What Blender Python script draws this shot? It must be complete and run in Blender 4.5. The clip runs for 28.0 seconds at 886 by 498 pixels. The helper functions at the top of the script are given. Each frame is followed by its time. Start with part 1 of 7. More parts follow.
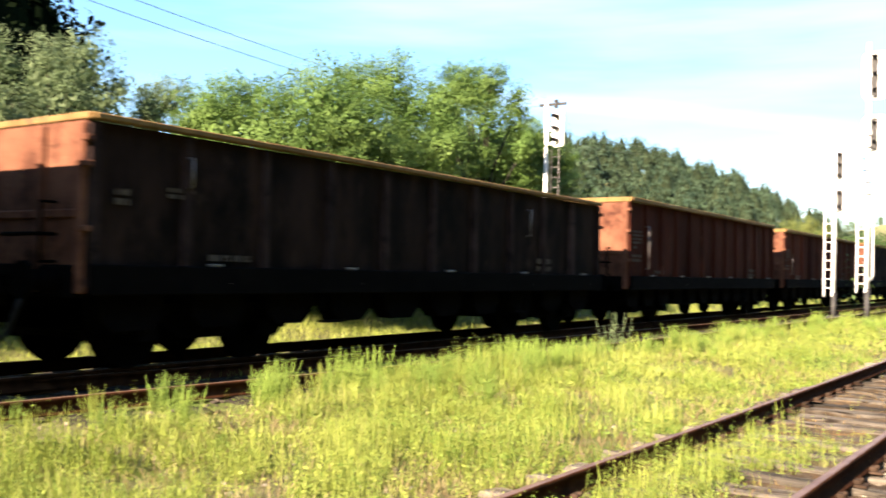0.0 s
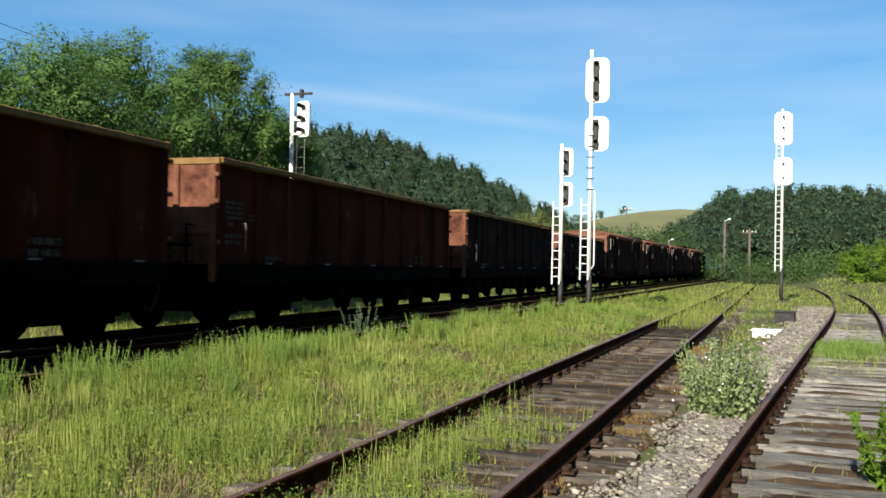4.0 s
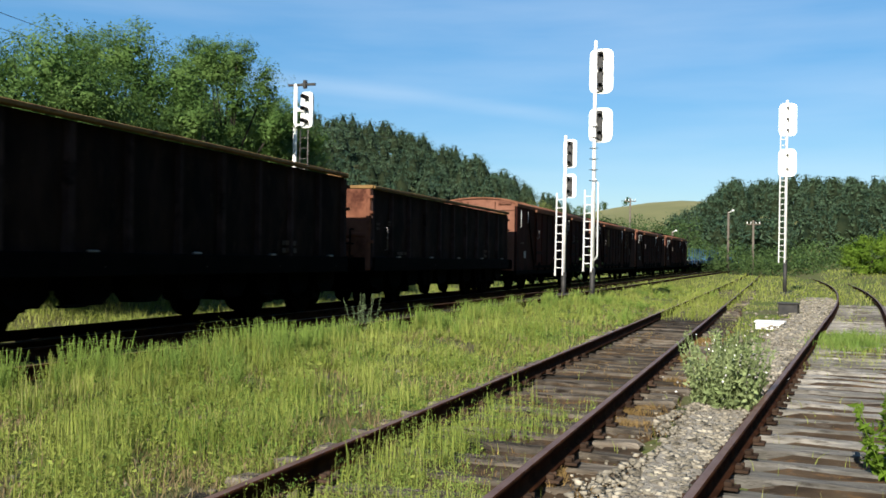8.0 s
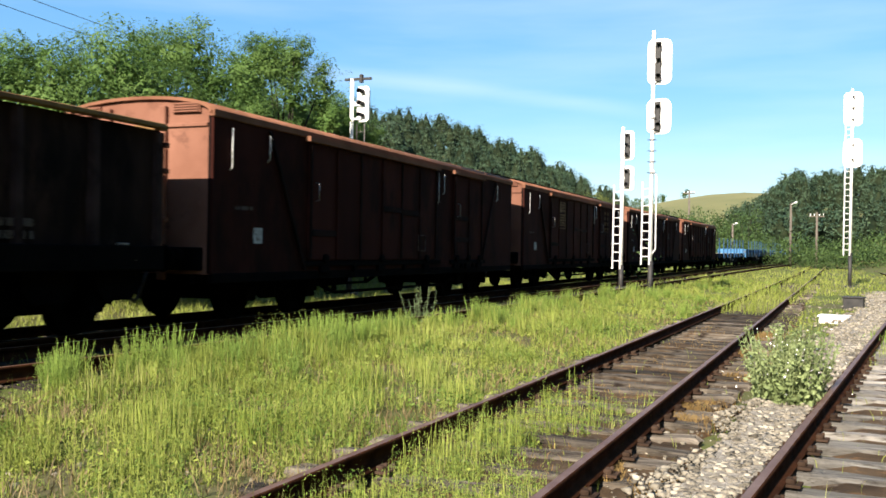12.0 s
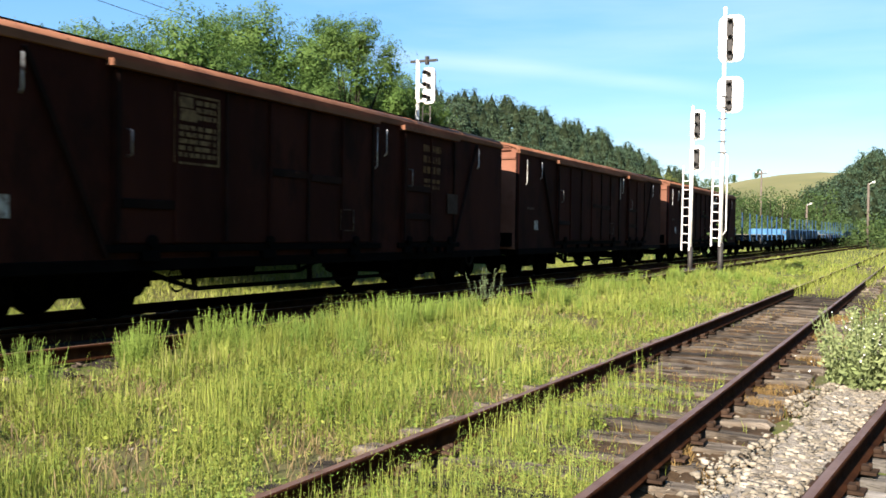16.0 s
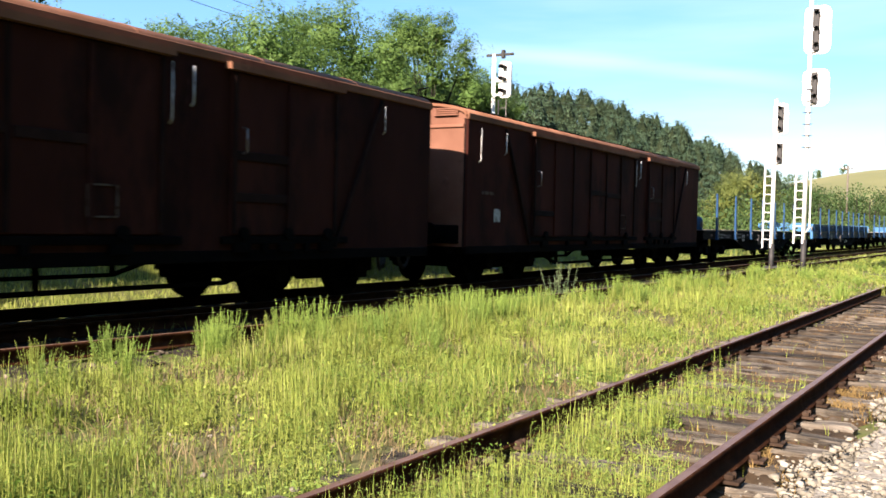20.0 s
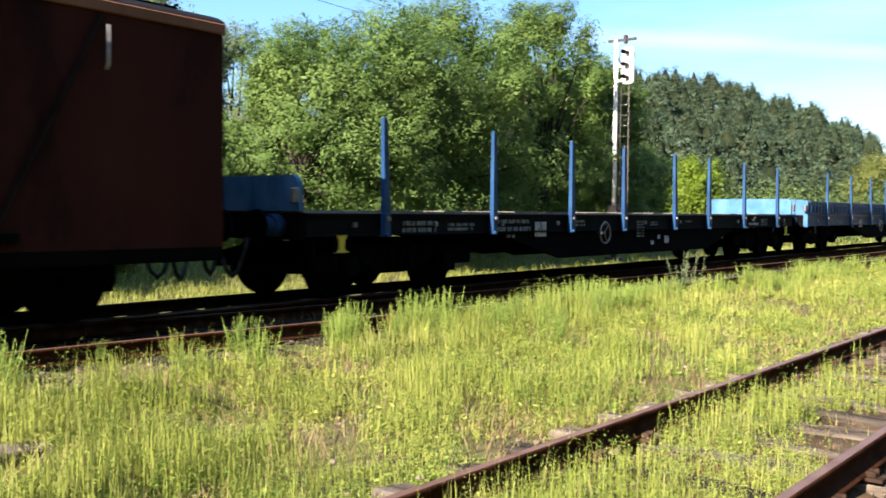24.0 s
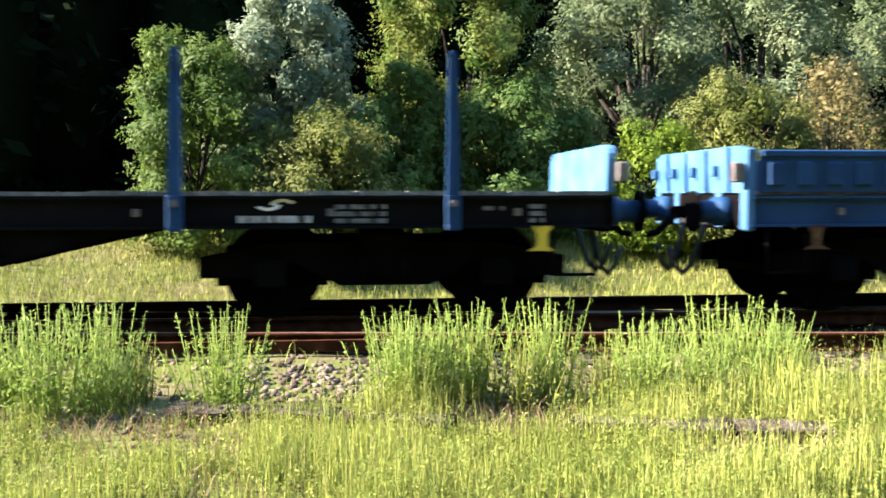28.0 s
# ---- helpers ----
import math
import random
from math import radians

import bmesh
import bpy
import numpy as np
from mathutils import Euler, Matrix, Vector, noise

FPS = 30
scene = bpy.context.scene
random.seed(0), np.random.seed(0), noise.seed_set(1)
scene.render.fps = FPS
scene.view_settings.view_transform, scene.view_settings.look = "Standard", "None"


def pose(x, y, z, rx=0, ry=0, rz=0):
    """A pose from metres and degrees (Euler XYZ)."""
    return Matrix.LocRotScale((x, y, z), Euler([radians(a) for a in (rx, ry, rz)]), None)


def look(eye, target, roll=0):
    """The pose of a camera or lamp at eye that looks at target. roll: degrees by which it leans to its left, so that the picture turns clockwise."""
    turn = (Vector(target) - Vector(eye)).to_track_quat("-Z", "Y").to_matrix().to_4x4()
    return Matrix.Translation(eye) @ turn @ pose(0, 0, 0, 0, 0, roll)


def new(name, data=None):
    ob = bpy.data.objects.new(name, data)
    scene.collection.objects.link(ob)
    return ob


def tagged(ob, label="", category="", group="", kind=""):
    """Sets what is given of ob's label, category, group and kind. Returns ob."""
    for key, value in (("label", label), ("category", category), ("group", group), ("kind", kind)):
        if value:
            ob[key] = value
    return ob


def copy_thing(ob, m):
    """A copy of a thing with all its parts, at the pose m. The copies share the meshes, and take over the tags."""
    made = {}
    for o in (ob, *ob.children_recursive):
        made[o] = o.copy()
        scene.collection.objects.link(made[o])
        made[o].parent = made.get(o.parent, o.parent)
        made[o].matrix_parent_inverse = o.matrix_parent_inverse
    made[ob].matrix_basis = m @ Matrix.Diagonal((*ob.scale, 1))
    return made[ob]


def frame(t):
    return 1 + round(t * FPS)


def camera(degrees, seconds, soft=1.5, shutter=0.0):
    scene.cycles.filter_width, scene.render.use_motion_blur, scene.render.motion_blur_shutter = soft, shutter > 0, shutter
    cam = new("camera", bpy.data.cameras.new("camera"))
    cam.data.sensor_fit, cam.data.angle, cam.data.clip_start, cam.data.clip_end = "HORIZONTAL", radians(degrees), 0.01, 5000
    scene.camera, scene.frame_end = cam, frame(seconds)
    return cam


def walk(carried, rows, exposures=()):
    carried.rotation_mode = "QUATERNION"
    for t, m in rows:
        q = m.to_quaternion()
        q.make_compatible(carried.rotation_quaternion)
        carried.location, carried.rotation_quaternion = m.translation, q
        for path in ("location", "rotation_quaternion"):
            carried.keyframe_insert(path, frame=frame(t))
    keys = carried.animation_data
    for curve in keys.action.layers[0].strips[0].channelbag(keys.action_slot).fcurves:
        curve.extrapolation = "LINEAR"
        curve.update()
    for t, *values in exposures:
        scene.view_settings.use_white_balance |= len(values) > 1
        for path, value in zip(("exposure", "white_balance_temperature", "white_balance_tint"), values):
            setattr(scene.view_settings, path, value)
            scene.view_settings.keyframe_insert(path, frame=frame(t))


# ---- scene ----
# The world: x runs along the loaded line, y points from the camera to the train, z is up.
EYE = 1.5
cam = camera(51.0, 28.0, 1.65, 0.35)
PATH = (
    (0, 91.47, -1.25, -56.16),
    (0.5, 91.58, -0.88, -63.00),
    (1, 91.56, -0.97, -67.17),
    (1.5, 91.56, -1.08, -69.91),
    (2, 91.54, -0.89, -71.49),
    (2.5, 91.51, -0.91, -71.65),
    (3, 91.47, -0.89, -71.74),
    (3.5, 91.35, -0.92, -71.76),
    (5.5, 90.80, -0.90, -71.75),
    (6, 90.79, -0.96, -71.74),
    (6.5, 90.76, -1.03, -71.74),
    (7, 90.74, -1.00, -71.71),
    (7.5, 90.68, -1.02, -71.66),
    (8, 90.64, -1.00, -71.55),
    (8.5, 90.57, -0.98, -71.35),
    (9, 90.51, -0.99, -71.04),
    (9.5, 90.44, -0.99, -70.62),
    (10, 90.39, -1.00, -70.16),
    (10.5, 90.34, -0.99, -69.69),
    (11, 90.29, -1.07, -69.20),
    (11.5, 90.24, -1.04, -68.65),
    (12, 90.16, -0.95, -68.10),
    (12.5, 90.07, -0.89, -67.55),
    (14.5, 89.60, -0.77, -65.55),
    (15, 89.39, -0.77, -65.04),
    (15.5, 89.19, -0.69, -64.52),
    (16, 88.97, -0.87, -64.04),
    (16.5, 88.80, -0.95, -63.48),
    (17, 88.63, -1.04, -63.02),
    (17.5, 88.53, -1.17, -62.55),
    (18, 88.48, -1.24, -62.04),
    (18.5, 88.47, -1.32, -61.47),
    (19, 88.49, -1.32, -60.81),
    (19.5, 88.51, -1.33, -60.14),
    (20, 88.52, -1.37, -59.45),
    (20.5, 88.46, -1.33, -58.80),
    (21, 88.40, -1.27, -58.14),
    (21.5, 88.38, -1.18, -57.53),
    (23.5, 88.13, -0.40, -54.56),
    (24, 87.81, -0.45, -51.94),
    (24.5, 87.47, -0.21, -47.22),
    (25, 87.21, 0.09, -40.09),
    (25.5, 87.01, 0.08, -32.11),
    (26, 86.98, 0.37, -24.14),
    (26.5, 87.01, 0.10, -17.25),
    (27, 86.98, -0.30, -12.09),
    (27.5, 86.86, -0.46, -8.33),
    (28, 86.65, 0.04, -5.86),
)
# seconds, stops, kelvin, tint
EXPOSURES = ((0.0, 2.62, 8000, 20), (0.5, 2.14, 7500, 16), (1.0, 1.92, 7200, 14), (1.5, 1.55, 6900, 12), (2.0, 1.38, 6650, 11), (3.0, 1.18, 6500, 10), (6.0, 1.12, 6500, 10),
             (8.0, 1.12, 6500, 10), (9.0, 1.20, 6550, 10), (10.0, 1.46, 6700, 12), (12.0, 1.62, 6850, 14), (15.0, 1.76, 6950, 16), (17.0, 1.82, 6950, 18),
             (19.0, 1.94, 7000, 20), (21.0, 2.18, 7150, 23), (24.0, 2.26, 7100, 23), (25.0, 2.50, 7050, 23), (26.0, 2.88, 6950, 23), (26.5, 3.42, 6800, 22),
             (27.0, 3.72, 6600, 21), (27.5, 3.44, 6750, 23), (28.0, 3.12, 6950, 25))
walk(cam, [(t, pose(0, 0, EYE, a, b, c)) for t, a, b, c in PATH], EXPOSURES)

# ---- light ----
SUN_ELEVATION, SUN_SIDE = 32.5, 5.0      # degrees; side: away from the line, beyond the train
to_sun = Vector((-math.cos(radians(SUN_SIDE)) * math.cos(radians(SUN_ELEVATION)),
                 math.sin(radians(SUN_SIDE)) * math.cos(radians(SUN_ELEVATION)), math.sin(radians(SUN_ELEVATION))))
sun = new("sun", bpy.data.lights.new("sun", "SUN"))
sun.data.energy, sun.data.angle, sun.data.color = 4.5, radians(0.55), (1.0, 0.93, 0.82)
sun.matrix_world = look(to_sun * 50, (0, 0, 0))
world = bpy.data.worlds.new("world")
scene.world = world
world.use_nodes = True
wn, wl = world.node_tree.nodes, world.node_tree.links
sky = wn.new("ShaderNodeTexSky")
sky.sky_type, sky.sun_disc = "NISHITA", False
sky.sun_elevation = radians(SUN_ELEVATION)
sky.sun_rotation = math.atan2(to_sun.x, to_sun.y)
sky.air_density, sky.dust_density, sky.ozone_density = 1.0, 0.3, 1.4
# thin veils of cirrus drawn into the sky's own colour
wco = wn.new("ShaderNodeTexCoord")
wmap = wn.new("ShaderNodeMapping")
wmap.inputs["Rotation"].default_value = (0.18, 0.42, 0.3)
wmap.inputs["Scale"].default_value = (1.4, 1.4, 11.0)
wnoise = wn.new("ShaderNodeTexNoise")
wnoise.inputs["Scale"].default_value, wnoise.inputs["Detail"].default_value = 1.6, 7.0
wramp = wn.new("ShaderNodeValToRGB")
wramp.color_ramp.elements[0].position, wramp.color_ramp.elements[1].position = 0.44, 0.90
wramp.color_ramp.elements[1].color = (0.26, 0.26, 0.26, 1)
wmix = wn.new("ShaderNodeMixRGB")
wmix.inputs["Color2"].default_value = (7.5, 8.2, 9.0, 1)
wl.new(wco.outputs["Generated"], wmap.inputs["Vector"])
wl.new(wmap.outputs["Vector"], wnoise.inputs["Vector"])
wl.new(wnoise.outputs["Fac"], wramp.inputs["Fac"])
# one long thin streak over the wooded hill
wacross = wn.new("ShaderNodeVectorMath")
wacross.operation, wacross.inputs[1].default_value = "DOT_PRODUCT", (0.1215, 0.1643, -0.9789)
wl.new(wco.outputs["Generated"], wacross.inputs[0])
wabs = wn.new("ShaderNodeMath")
wabs.operation = "ABSOLUTE"
wl.new(wacross.outputs["Value"], wabs.inputs[0])
wthin = wn.new("ShaderNodeMapRange")
wthin.interpolation_type = "SMOOTHSTEP"
wthin.inputs["From Min"].default_value, wthin.inputs["From Max"].default_value = 0.0, 0.013
wthin.inputs["To Min"].default_value, wthin.inputs["To Max"].default_value = 0.12, 0.0
wl.new(wabs.outputs[0], wthin.inputs["Value"])
walong = wn.new("ShaderNodeVectorMath")
walong.operation, walong.inputs[1].default_value = "DOT_PRODUCT", (0.9198, 0.3520, 0.1732)
wl.new(wco.outputs["Generated"], walong.inputs[0])
wend = wn.new("ShaderNodeMapRange")
wend.interpolation_type = "SMOOTHSTEP"
wend.inputs["From Min"].default_value, wend.inputs["From Max"].default_value = 0.972, 0.994
wl.new(walong.outputs["Value"], wend.inputs["Value"])
wstreak = wn.new("ShaderNodeMath")
wstreak.operation = "MULTIPLY"
wl.new(wthin.outputs["Result"], wstreak.inputs[0])
wl.new(wend.outputs["Result"], wstreak.inputs[1])
wveil = wn.new("ShaderNodeMath")
wveil.operation = "ADD"
wl.new(wramp.outputs["Color"], wveil.inputs[0])
wl.new(wstreak.outputs[0], wveil.inputs[1])
wl.new(wveil.outputs[0], wmix.inputs["Fac"])
whs = wn.new("ShaderNodeHueSaturation")
whs.inputs["Saturation"].default_value = 1.45
wl.new(sky.outputs["Color"], whs.inputs["Color"])
weven = wn.new("ShaderNodeMixRGB")
weven.inputs["Fac"].default_value, weven.inputs["Color2"].default_value = 0.45, (1.45, 3.5, 6.3, 1)
wl.new(whs.outputs["Color"], weven.inputs["Color1"])
wl.new(weven.outputs["Color"], wmix.inputs["Color1"])
wl.new(wmix.outputs["Color"], wn["Background"].inputs["Color"])
wn["Background"].inputs["Strength"].default_value = 0.059


# ---- materials ----
def material(name, low, high, scale=3.0, rough=0.8, metal=0.0, bump=0.2, grain=40.0, stain=None, stain_scale=0.6, stain_at=0.55, dirt=None, dirt_scale=2.5, dirt_at=0.56,
             per_object=0.0, per_island=0.0, translucent=0.0, stretch=(1, 1, 1), gloss=0.35):
    """A surface whose colour wanders between two values at two scales, with stains and a fine relief."""
    m = bpy.data.materials.new(name)
    m.use_nodes = True
    n, l = m.node_tree.nodes, m.node_tree.links
    b = n["Principled BSDF"]
    b.inputs["Roughness"].default_value, b.inputs["Metallic"].default_value = rough, metal
    b.inputs["Specular IOR Level"].default_value = gloss
    co = n.new("ShaderNodeTexCoord")
    mp = n.new("ShaderNodeMapping")
    mp.inputs["Scale"].default_value = stretch
    l.new(co.outputs["Object"], mp.inputs["Vector"])
    big = n.new("ShaderNodeTexNoise")
    big.inputs["Scale"].default_value, big.inputs["Detail"].default_value = scale, 6.0
    l.new(mp.outputs["Vector"], big.inputs["Vector"])
    ramp = n.new("ShaderNodeValToRGB")
    ramp.color_ramp.elements[0].position, ramp.color_ramp.elements[1].position = 0.3, 0.72
    ramp.color_ramp.elements[0].color, ramp.color_ramp.elements[1].color = (*low, 1), (*high, 1)
    l.new(big.outputs["Fac"], ramp.inputs["Fac"])
    colour = ramp.outputs["Color"]
    for blot, blot_scale, blot_at in ((stain, stain_scale, stain_at), (dirt, dirt_scale, dirt_at)):
        if blot is None:
            continue
        s = n.new("ShaderNodeTexNoise")
        s.inputs["Scale"].default_value, s.inputs["Detail"].default_value = blot_scale, 8.0
        s.inputs["Roughness"].default_value = 0.7
        l.new(mp.outputs["Vector"], s.inputs["Vector"])
        sr = n.new("ShaderNodeValToRGB")
        sr.color_ramp.elements[0].position, sr.color_ramp.elements[1].position = blot_at, blot_at + 0.12
        l.new(s.outputs["Fac"], sr.inputs["Fac"])
        mx = n.new("ShaderNodeMixRGB")
        mx.inputs["Color2"].default_value = (*blot, 1)
        l.new(sr.outputs["Color"], mx.inputs["Fac"])
        l.new(colour, mx.inputs["Color1"])
        colour = mx.outputs["Color"]
    for amount, source in ((per_object, "object"), (per_island, "island")):
        if amount:
            if source == "object":
                r = n.new("ShaderNodeObjectInfo").outputs["Random"]
            else:
                r = n.new("ShaderNodeNewGeometry").outputs["Random Per Island"]
            mr = n.new("ShaderNodeMapRange")
            mr.inputs["To Min"].default_value, mr.inputs["To Max"].default_value = 1 - amount, 1 + amount
            l.new(r, mr.inputs["Value"])
            hs = n.new("ShaderNodeHueSaturation")
            l.new(mr.outputs["Result"], hs.inputs["Value"])
            l.new(colour, hs.inputs["Color"])
            colour = hs.outputs["Color"]
    l.new(colour, b.inputs["Base Color"])
    if bump:
        fine = n.new("ShaderNodeTexNoise")
        fine.inputs["Scale"].default_value, fine.inputs["Detail"].default_value = grain, 4.0
        l.new(mp.outputs["Vector"], fine.inputs["Vector"])
        bp = n.new("ShaderNodeBump")
        bp.inputs["Strength"].default_value, bp.inputs["Distance"].default_value = bump, 0.02
        l.new(fine.outputs["Fac"], bp.inputs["Height"])
        l.new(bp.outputs["Normal"], b.inputs["Normal"])
    if translucent:
        tr = n.new("ShaderNodeBsdfTranslucent")
        l.new(colour, tr.inputs["Color"])
        ms = n.new("ShaderNodeMixShader")
        ms.inputs["Fac"].default_value = translucent
        l.new(b.outputs["BSDF"], ms.inputs[1])
        l.new(tr.outputs["BSDF"], ms.inputs[2])
        l.new(ms.outputs["Shader"], n["Material Output"].inputs["Surface"])
    return m


M_EARTH = material("earth", (0.06, 0.0525, 0.0275), (0.125, 0.113, 0.0575), 0.8, 0.95, bump=0.6, grain=14, stain=(0.075, 0.095, 0.0225), stain_scale=0.5, stain_at=0.42, dirt=(0.0425, 0.0325, 0.0225), dirt_scale=1.6, dirt_at=0.60, gloss=0.1)
M_RAIL = material("rail_rust", (0.020, 0.0075, 0.0035), (0.062, 0.024, 0.0105), 6, 0.95, 0.0, 0.3, 60, gloss=0.04)
M_CHAIR = material("grimy_chair_rust", (0.022, 0.014, 0.0095), (0.060, 0.038, 0.026), 9, 0.9, 0.0, 0.4, 50, per_object=0.4, gloss=0.05)
M_RAILTOP = material("rail_head", (0.1, 0.05, 0.03), (0.165, 0.1, 0.07), 5, 0.5, 0.25, 0.1, 80)
M_SLEEPER = material("sleeper_wood", (0.036, 0.029, 0.022), (0.165, 0.142, 0.112), 2.2, 0.9, 0, 0.8, 22, stain=(0.0125, 0.009, 0.0065), stain_scale=1.3, stain_at=0.48, dirt=(0.095, 0.06, 0.03), dirt_scale=0.9, dirt_at=0.58, per_object=0.75, stretch=(7, 1, 3), gloss=0.1)
M_SLEEPERPALE = material("bleached_sleeper_wood", (0.085, 0.079, 0.068), (0.285, 0.27, 0.24), 2.2, 0.9, 0, 0.9, 22, stain=(0.022, 0.018, 0.014), stain_scale=1.4, stain_at=0.55, dirt=(0.11, 0.08, 0.05), dirt_scale=0.8, dirt_at=0.64, per_object=0.45, stretch=(7, 1, 3), gloss=0.1)
M_STONE = material("ballast_stone", (0.111, 0.0971, 0.073), (0.304, 0.274, 0.214), 5, 0.9, 0, 0.5, 30, per_island=0.45, gloss=0.1)
M_BROWNSTONE = material("brown_stone", (0.05, 0.039, 0.0275), (0.15, 0.125, 0.095), 6, 0.9, 0, 0.5, 30, per_island=0.5, gloss=0.1)
# dark ground colour that paints the train's shade onto the track bed
M_TRACKSHADE = material("track_shade_ground", (0.010, 0.0085, 0.007), (0.034, 0.028, 0.022), 2.4, 0.95, 0, 0.9, 30, stain=(0.055, 0.045, 0.034), stain_scale=5.0, stain_at=0.62, gloss=0.08)
# sleeper wood darkened in the same way for the train's shade
M_SHADEDSLEEPER = material("shaded_sleeper", (0.014, 0.011, 0.009), (0.050, 0.041, 0.032), 2.2, 0.9, 0, 0.8, 22, per_object=0.4, stretch=(7, 1, 3), gloss=0.1)
M_RUSTDIRT = material("rusty_dirt", (0.0289, 0.0192, 0.0117), (0.0892, 0.0592, 0.0328), 2.6, 0.95, 0, 0.9, 25, stain=(0.115, 0.094, 0.0702), stain_scale=4.5, stain_at=0.57, dirt=(0.162, 0.086, 0.0331), dirt_scale=1.9, dirt_at=0.56, gloss=0.1)
M_CONCRETE = material("gravel_dirt", (0.141, 0.121, 0.0914), (0.336, 0.306, 0.253), 18, 0.95, 0, 1.0, 45, stain=(0.128, 0.0914, 0.0565), stain_scale=1.6, stain_at=0.56, dirt=(0.0941, 0.0753, 0.0565), dirt_scale=7, dirt_at=0.62, gloss=0.1)
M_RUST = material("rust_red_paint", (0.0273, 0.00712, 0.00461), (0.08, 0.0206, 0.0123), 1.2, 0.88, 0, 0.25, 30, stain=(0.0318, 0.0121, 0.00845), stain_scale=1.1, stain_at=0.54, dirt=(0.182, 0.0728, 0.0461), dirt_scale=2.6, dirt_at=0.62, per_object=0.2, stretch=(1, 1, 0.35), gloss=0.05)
# end rust, lightened as if sunlit; the side paints are darkened for shade
M_ENDLIT = material("sunlit_bare_rust", (0.075, 0.029, 0.018), (0.200, 0.084, 0.050), 2.2, 0.88, 0, 0.4, 30, stain=(0.050, 0.018, 0.012), stain_scale=1.6, stain_at=0.52, dirt=(0.285, 0.15, 0.075), dirt_scale=4.5, dirt_at=0.64, per_object=0.15, gloss=0.08)
M_RUSTDARK = material("weathered_shaded_brown_paint", (0.00511, 0.00341, 0.00294), (0.0281, 0.0151, 0.0118), 1.9, 0.88, 0, 0.3, 30, stain=(0.00383, 0.00284, 0.00237), stain_scale=0.9, stain_at=0.50, dirt=(0.0362, 0.0227, 0.0171), dirt_scale=2.8, dirt_at=0.60, per_object=0.25, stretch=(1, 1, 0.45), gloss=0.05)
# posts, braces and bars, darker than the panels between them
M_POST = material("dark_brown_post", (0.006, 0.004, 0.0035), (0.022, 0.010, 0.008), 2.4, 0.9, 0, 0.3, 30, stain=(0.09, 0.04, 0.026), stain_scale=2.0, stain_at=0.62, per_object=0.3, gloss=0.06)
# gondola posts, lighter than the brown panels between them
M_RIB = material("lighter_brown_post", (0.016, 0.0098, 0.0092), (0.044, 0.027, 0.0245), 2.4, 0.9, 0, 0.3, 30, stain=(0.008, 0.005, 0.0045), stain_scale=2.0, stain_at=0.55, dirt=(0.11, 0.062, 0.05), dirt_scale=4.0, dirt_at=0.66, per_object=0.35, gloss=0.05)
M_RIM = material("ochre_rim", (0.119, 0.0595, 0.0174), (0.248, 0.149, 0.0496), 2.5, 0.8, 0, 0.3, 30, stain=(0.0595, 0.0248, 0.0149), stain_scale=2.5)
# boxcar sides: two oxide tones darkened to put the shade into the paint
M_BOXSHADED = material("boxcar_shaded_oxide", (0.022, 0.00659, 0.00491), (0.0463, 0.0141, 0.01), 1.0, 0.88, 0, 0.15, 30, stain=(0.0157, 0.00641, 0.00509), stain_scale=0.8, stain_at=0.52, dirt=(0.0745, 0.0314, 0.0226), dirt_scale=2.0, dirt_at=0.64, per_object=0.2, stretch=(1, 1, 0.4), gloss=0.05)
M_BOXSHADED2 = material("boxcar_shaded_oxide_2", (0.0229, 0.00656, 0.00469), (0.0474, 0.0133, 0.00922), 1.0, 0.88, 0, 0.15, 30, stain=(0.0153, 0.00587, 0.00436), stain_scale=0.8, stain_at=0.50, dirt=(0.0762, 0.0293, 0.0201), dirt_scale=2.0, dirt_at=0.64, per_object=0.2, stretch=(1, 1, 0.4), gloss=0.05)
# the same oxide lightened for the sun on the wagon ends
M_BOXLIT = material("boxcar_sunlit_oxide", (0.14, 0.062, 0.040), (0.22, 0.105, 0.070), 1.2, 0.85, 0, 0.15, 30, stain=(0.085, 0.038, 0.026), stain_scale=1.4, stain_at=0.56, dirt=(0.27, 0.14, 0.095), dirt_scale=3.0, dirt_at=0.66, per_object=0.12, gloss=0.08)
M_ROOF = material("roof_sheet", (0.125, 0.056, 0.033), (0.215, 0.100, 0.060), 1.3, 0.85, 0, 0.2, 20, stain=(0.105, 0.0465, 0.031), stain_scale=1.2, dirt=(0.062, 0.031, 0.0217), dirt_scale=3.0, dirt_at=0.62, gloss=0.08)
# pushed close to black to paint the shade under the wagons
M_UNDER = material("underframe_grime_and_shade", (0.0015, 0.0013, 0.0013), (0.0045, 0.00375, 0.0035), 3, 0.95, 0.0, 0.4, 40, gloss=0.03)
M_STEEL = material("worn_steel", (0.10, 0.09, 0.085), (0.24, 0.22, 0.21), 8, 0.5, 0.7, 0.2, 60)
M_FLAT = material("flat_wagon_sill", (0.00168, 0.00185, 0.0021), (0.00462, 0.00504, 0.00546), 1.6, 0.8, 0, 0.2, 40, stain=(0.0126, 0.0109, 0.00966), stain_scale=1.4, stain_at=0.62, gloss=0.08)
M_DECK = material("deck_boards", (0.14, 0.125, 0.10), (0.26, 0.24, 0.20), 2, 0.9, 0, 0.6, 30, per_object=0.25, stretch=(4, 1, 1))
M_BLUE = material("blue_paint", (0.0045, 0.0288, 0.0808), (0.0126, 0.06, 0.14), 2, 0.5, 0, 0.12, 40, stain=(0.0135, 0.024, 0.051), stain_scale=2.2, stain_at=0.60, dirt=(0.054, 0.04, 0.0382), dirt_scale=5, dirt_at=0.66, per_object=0.08, gloss=0.15)
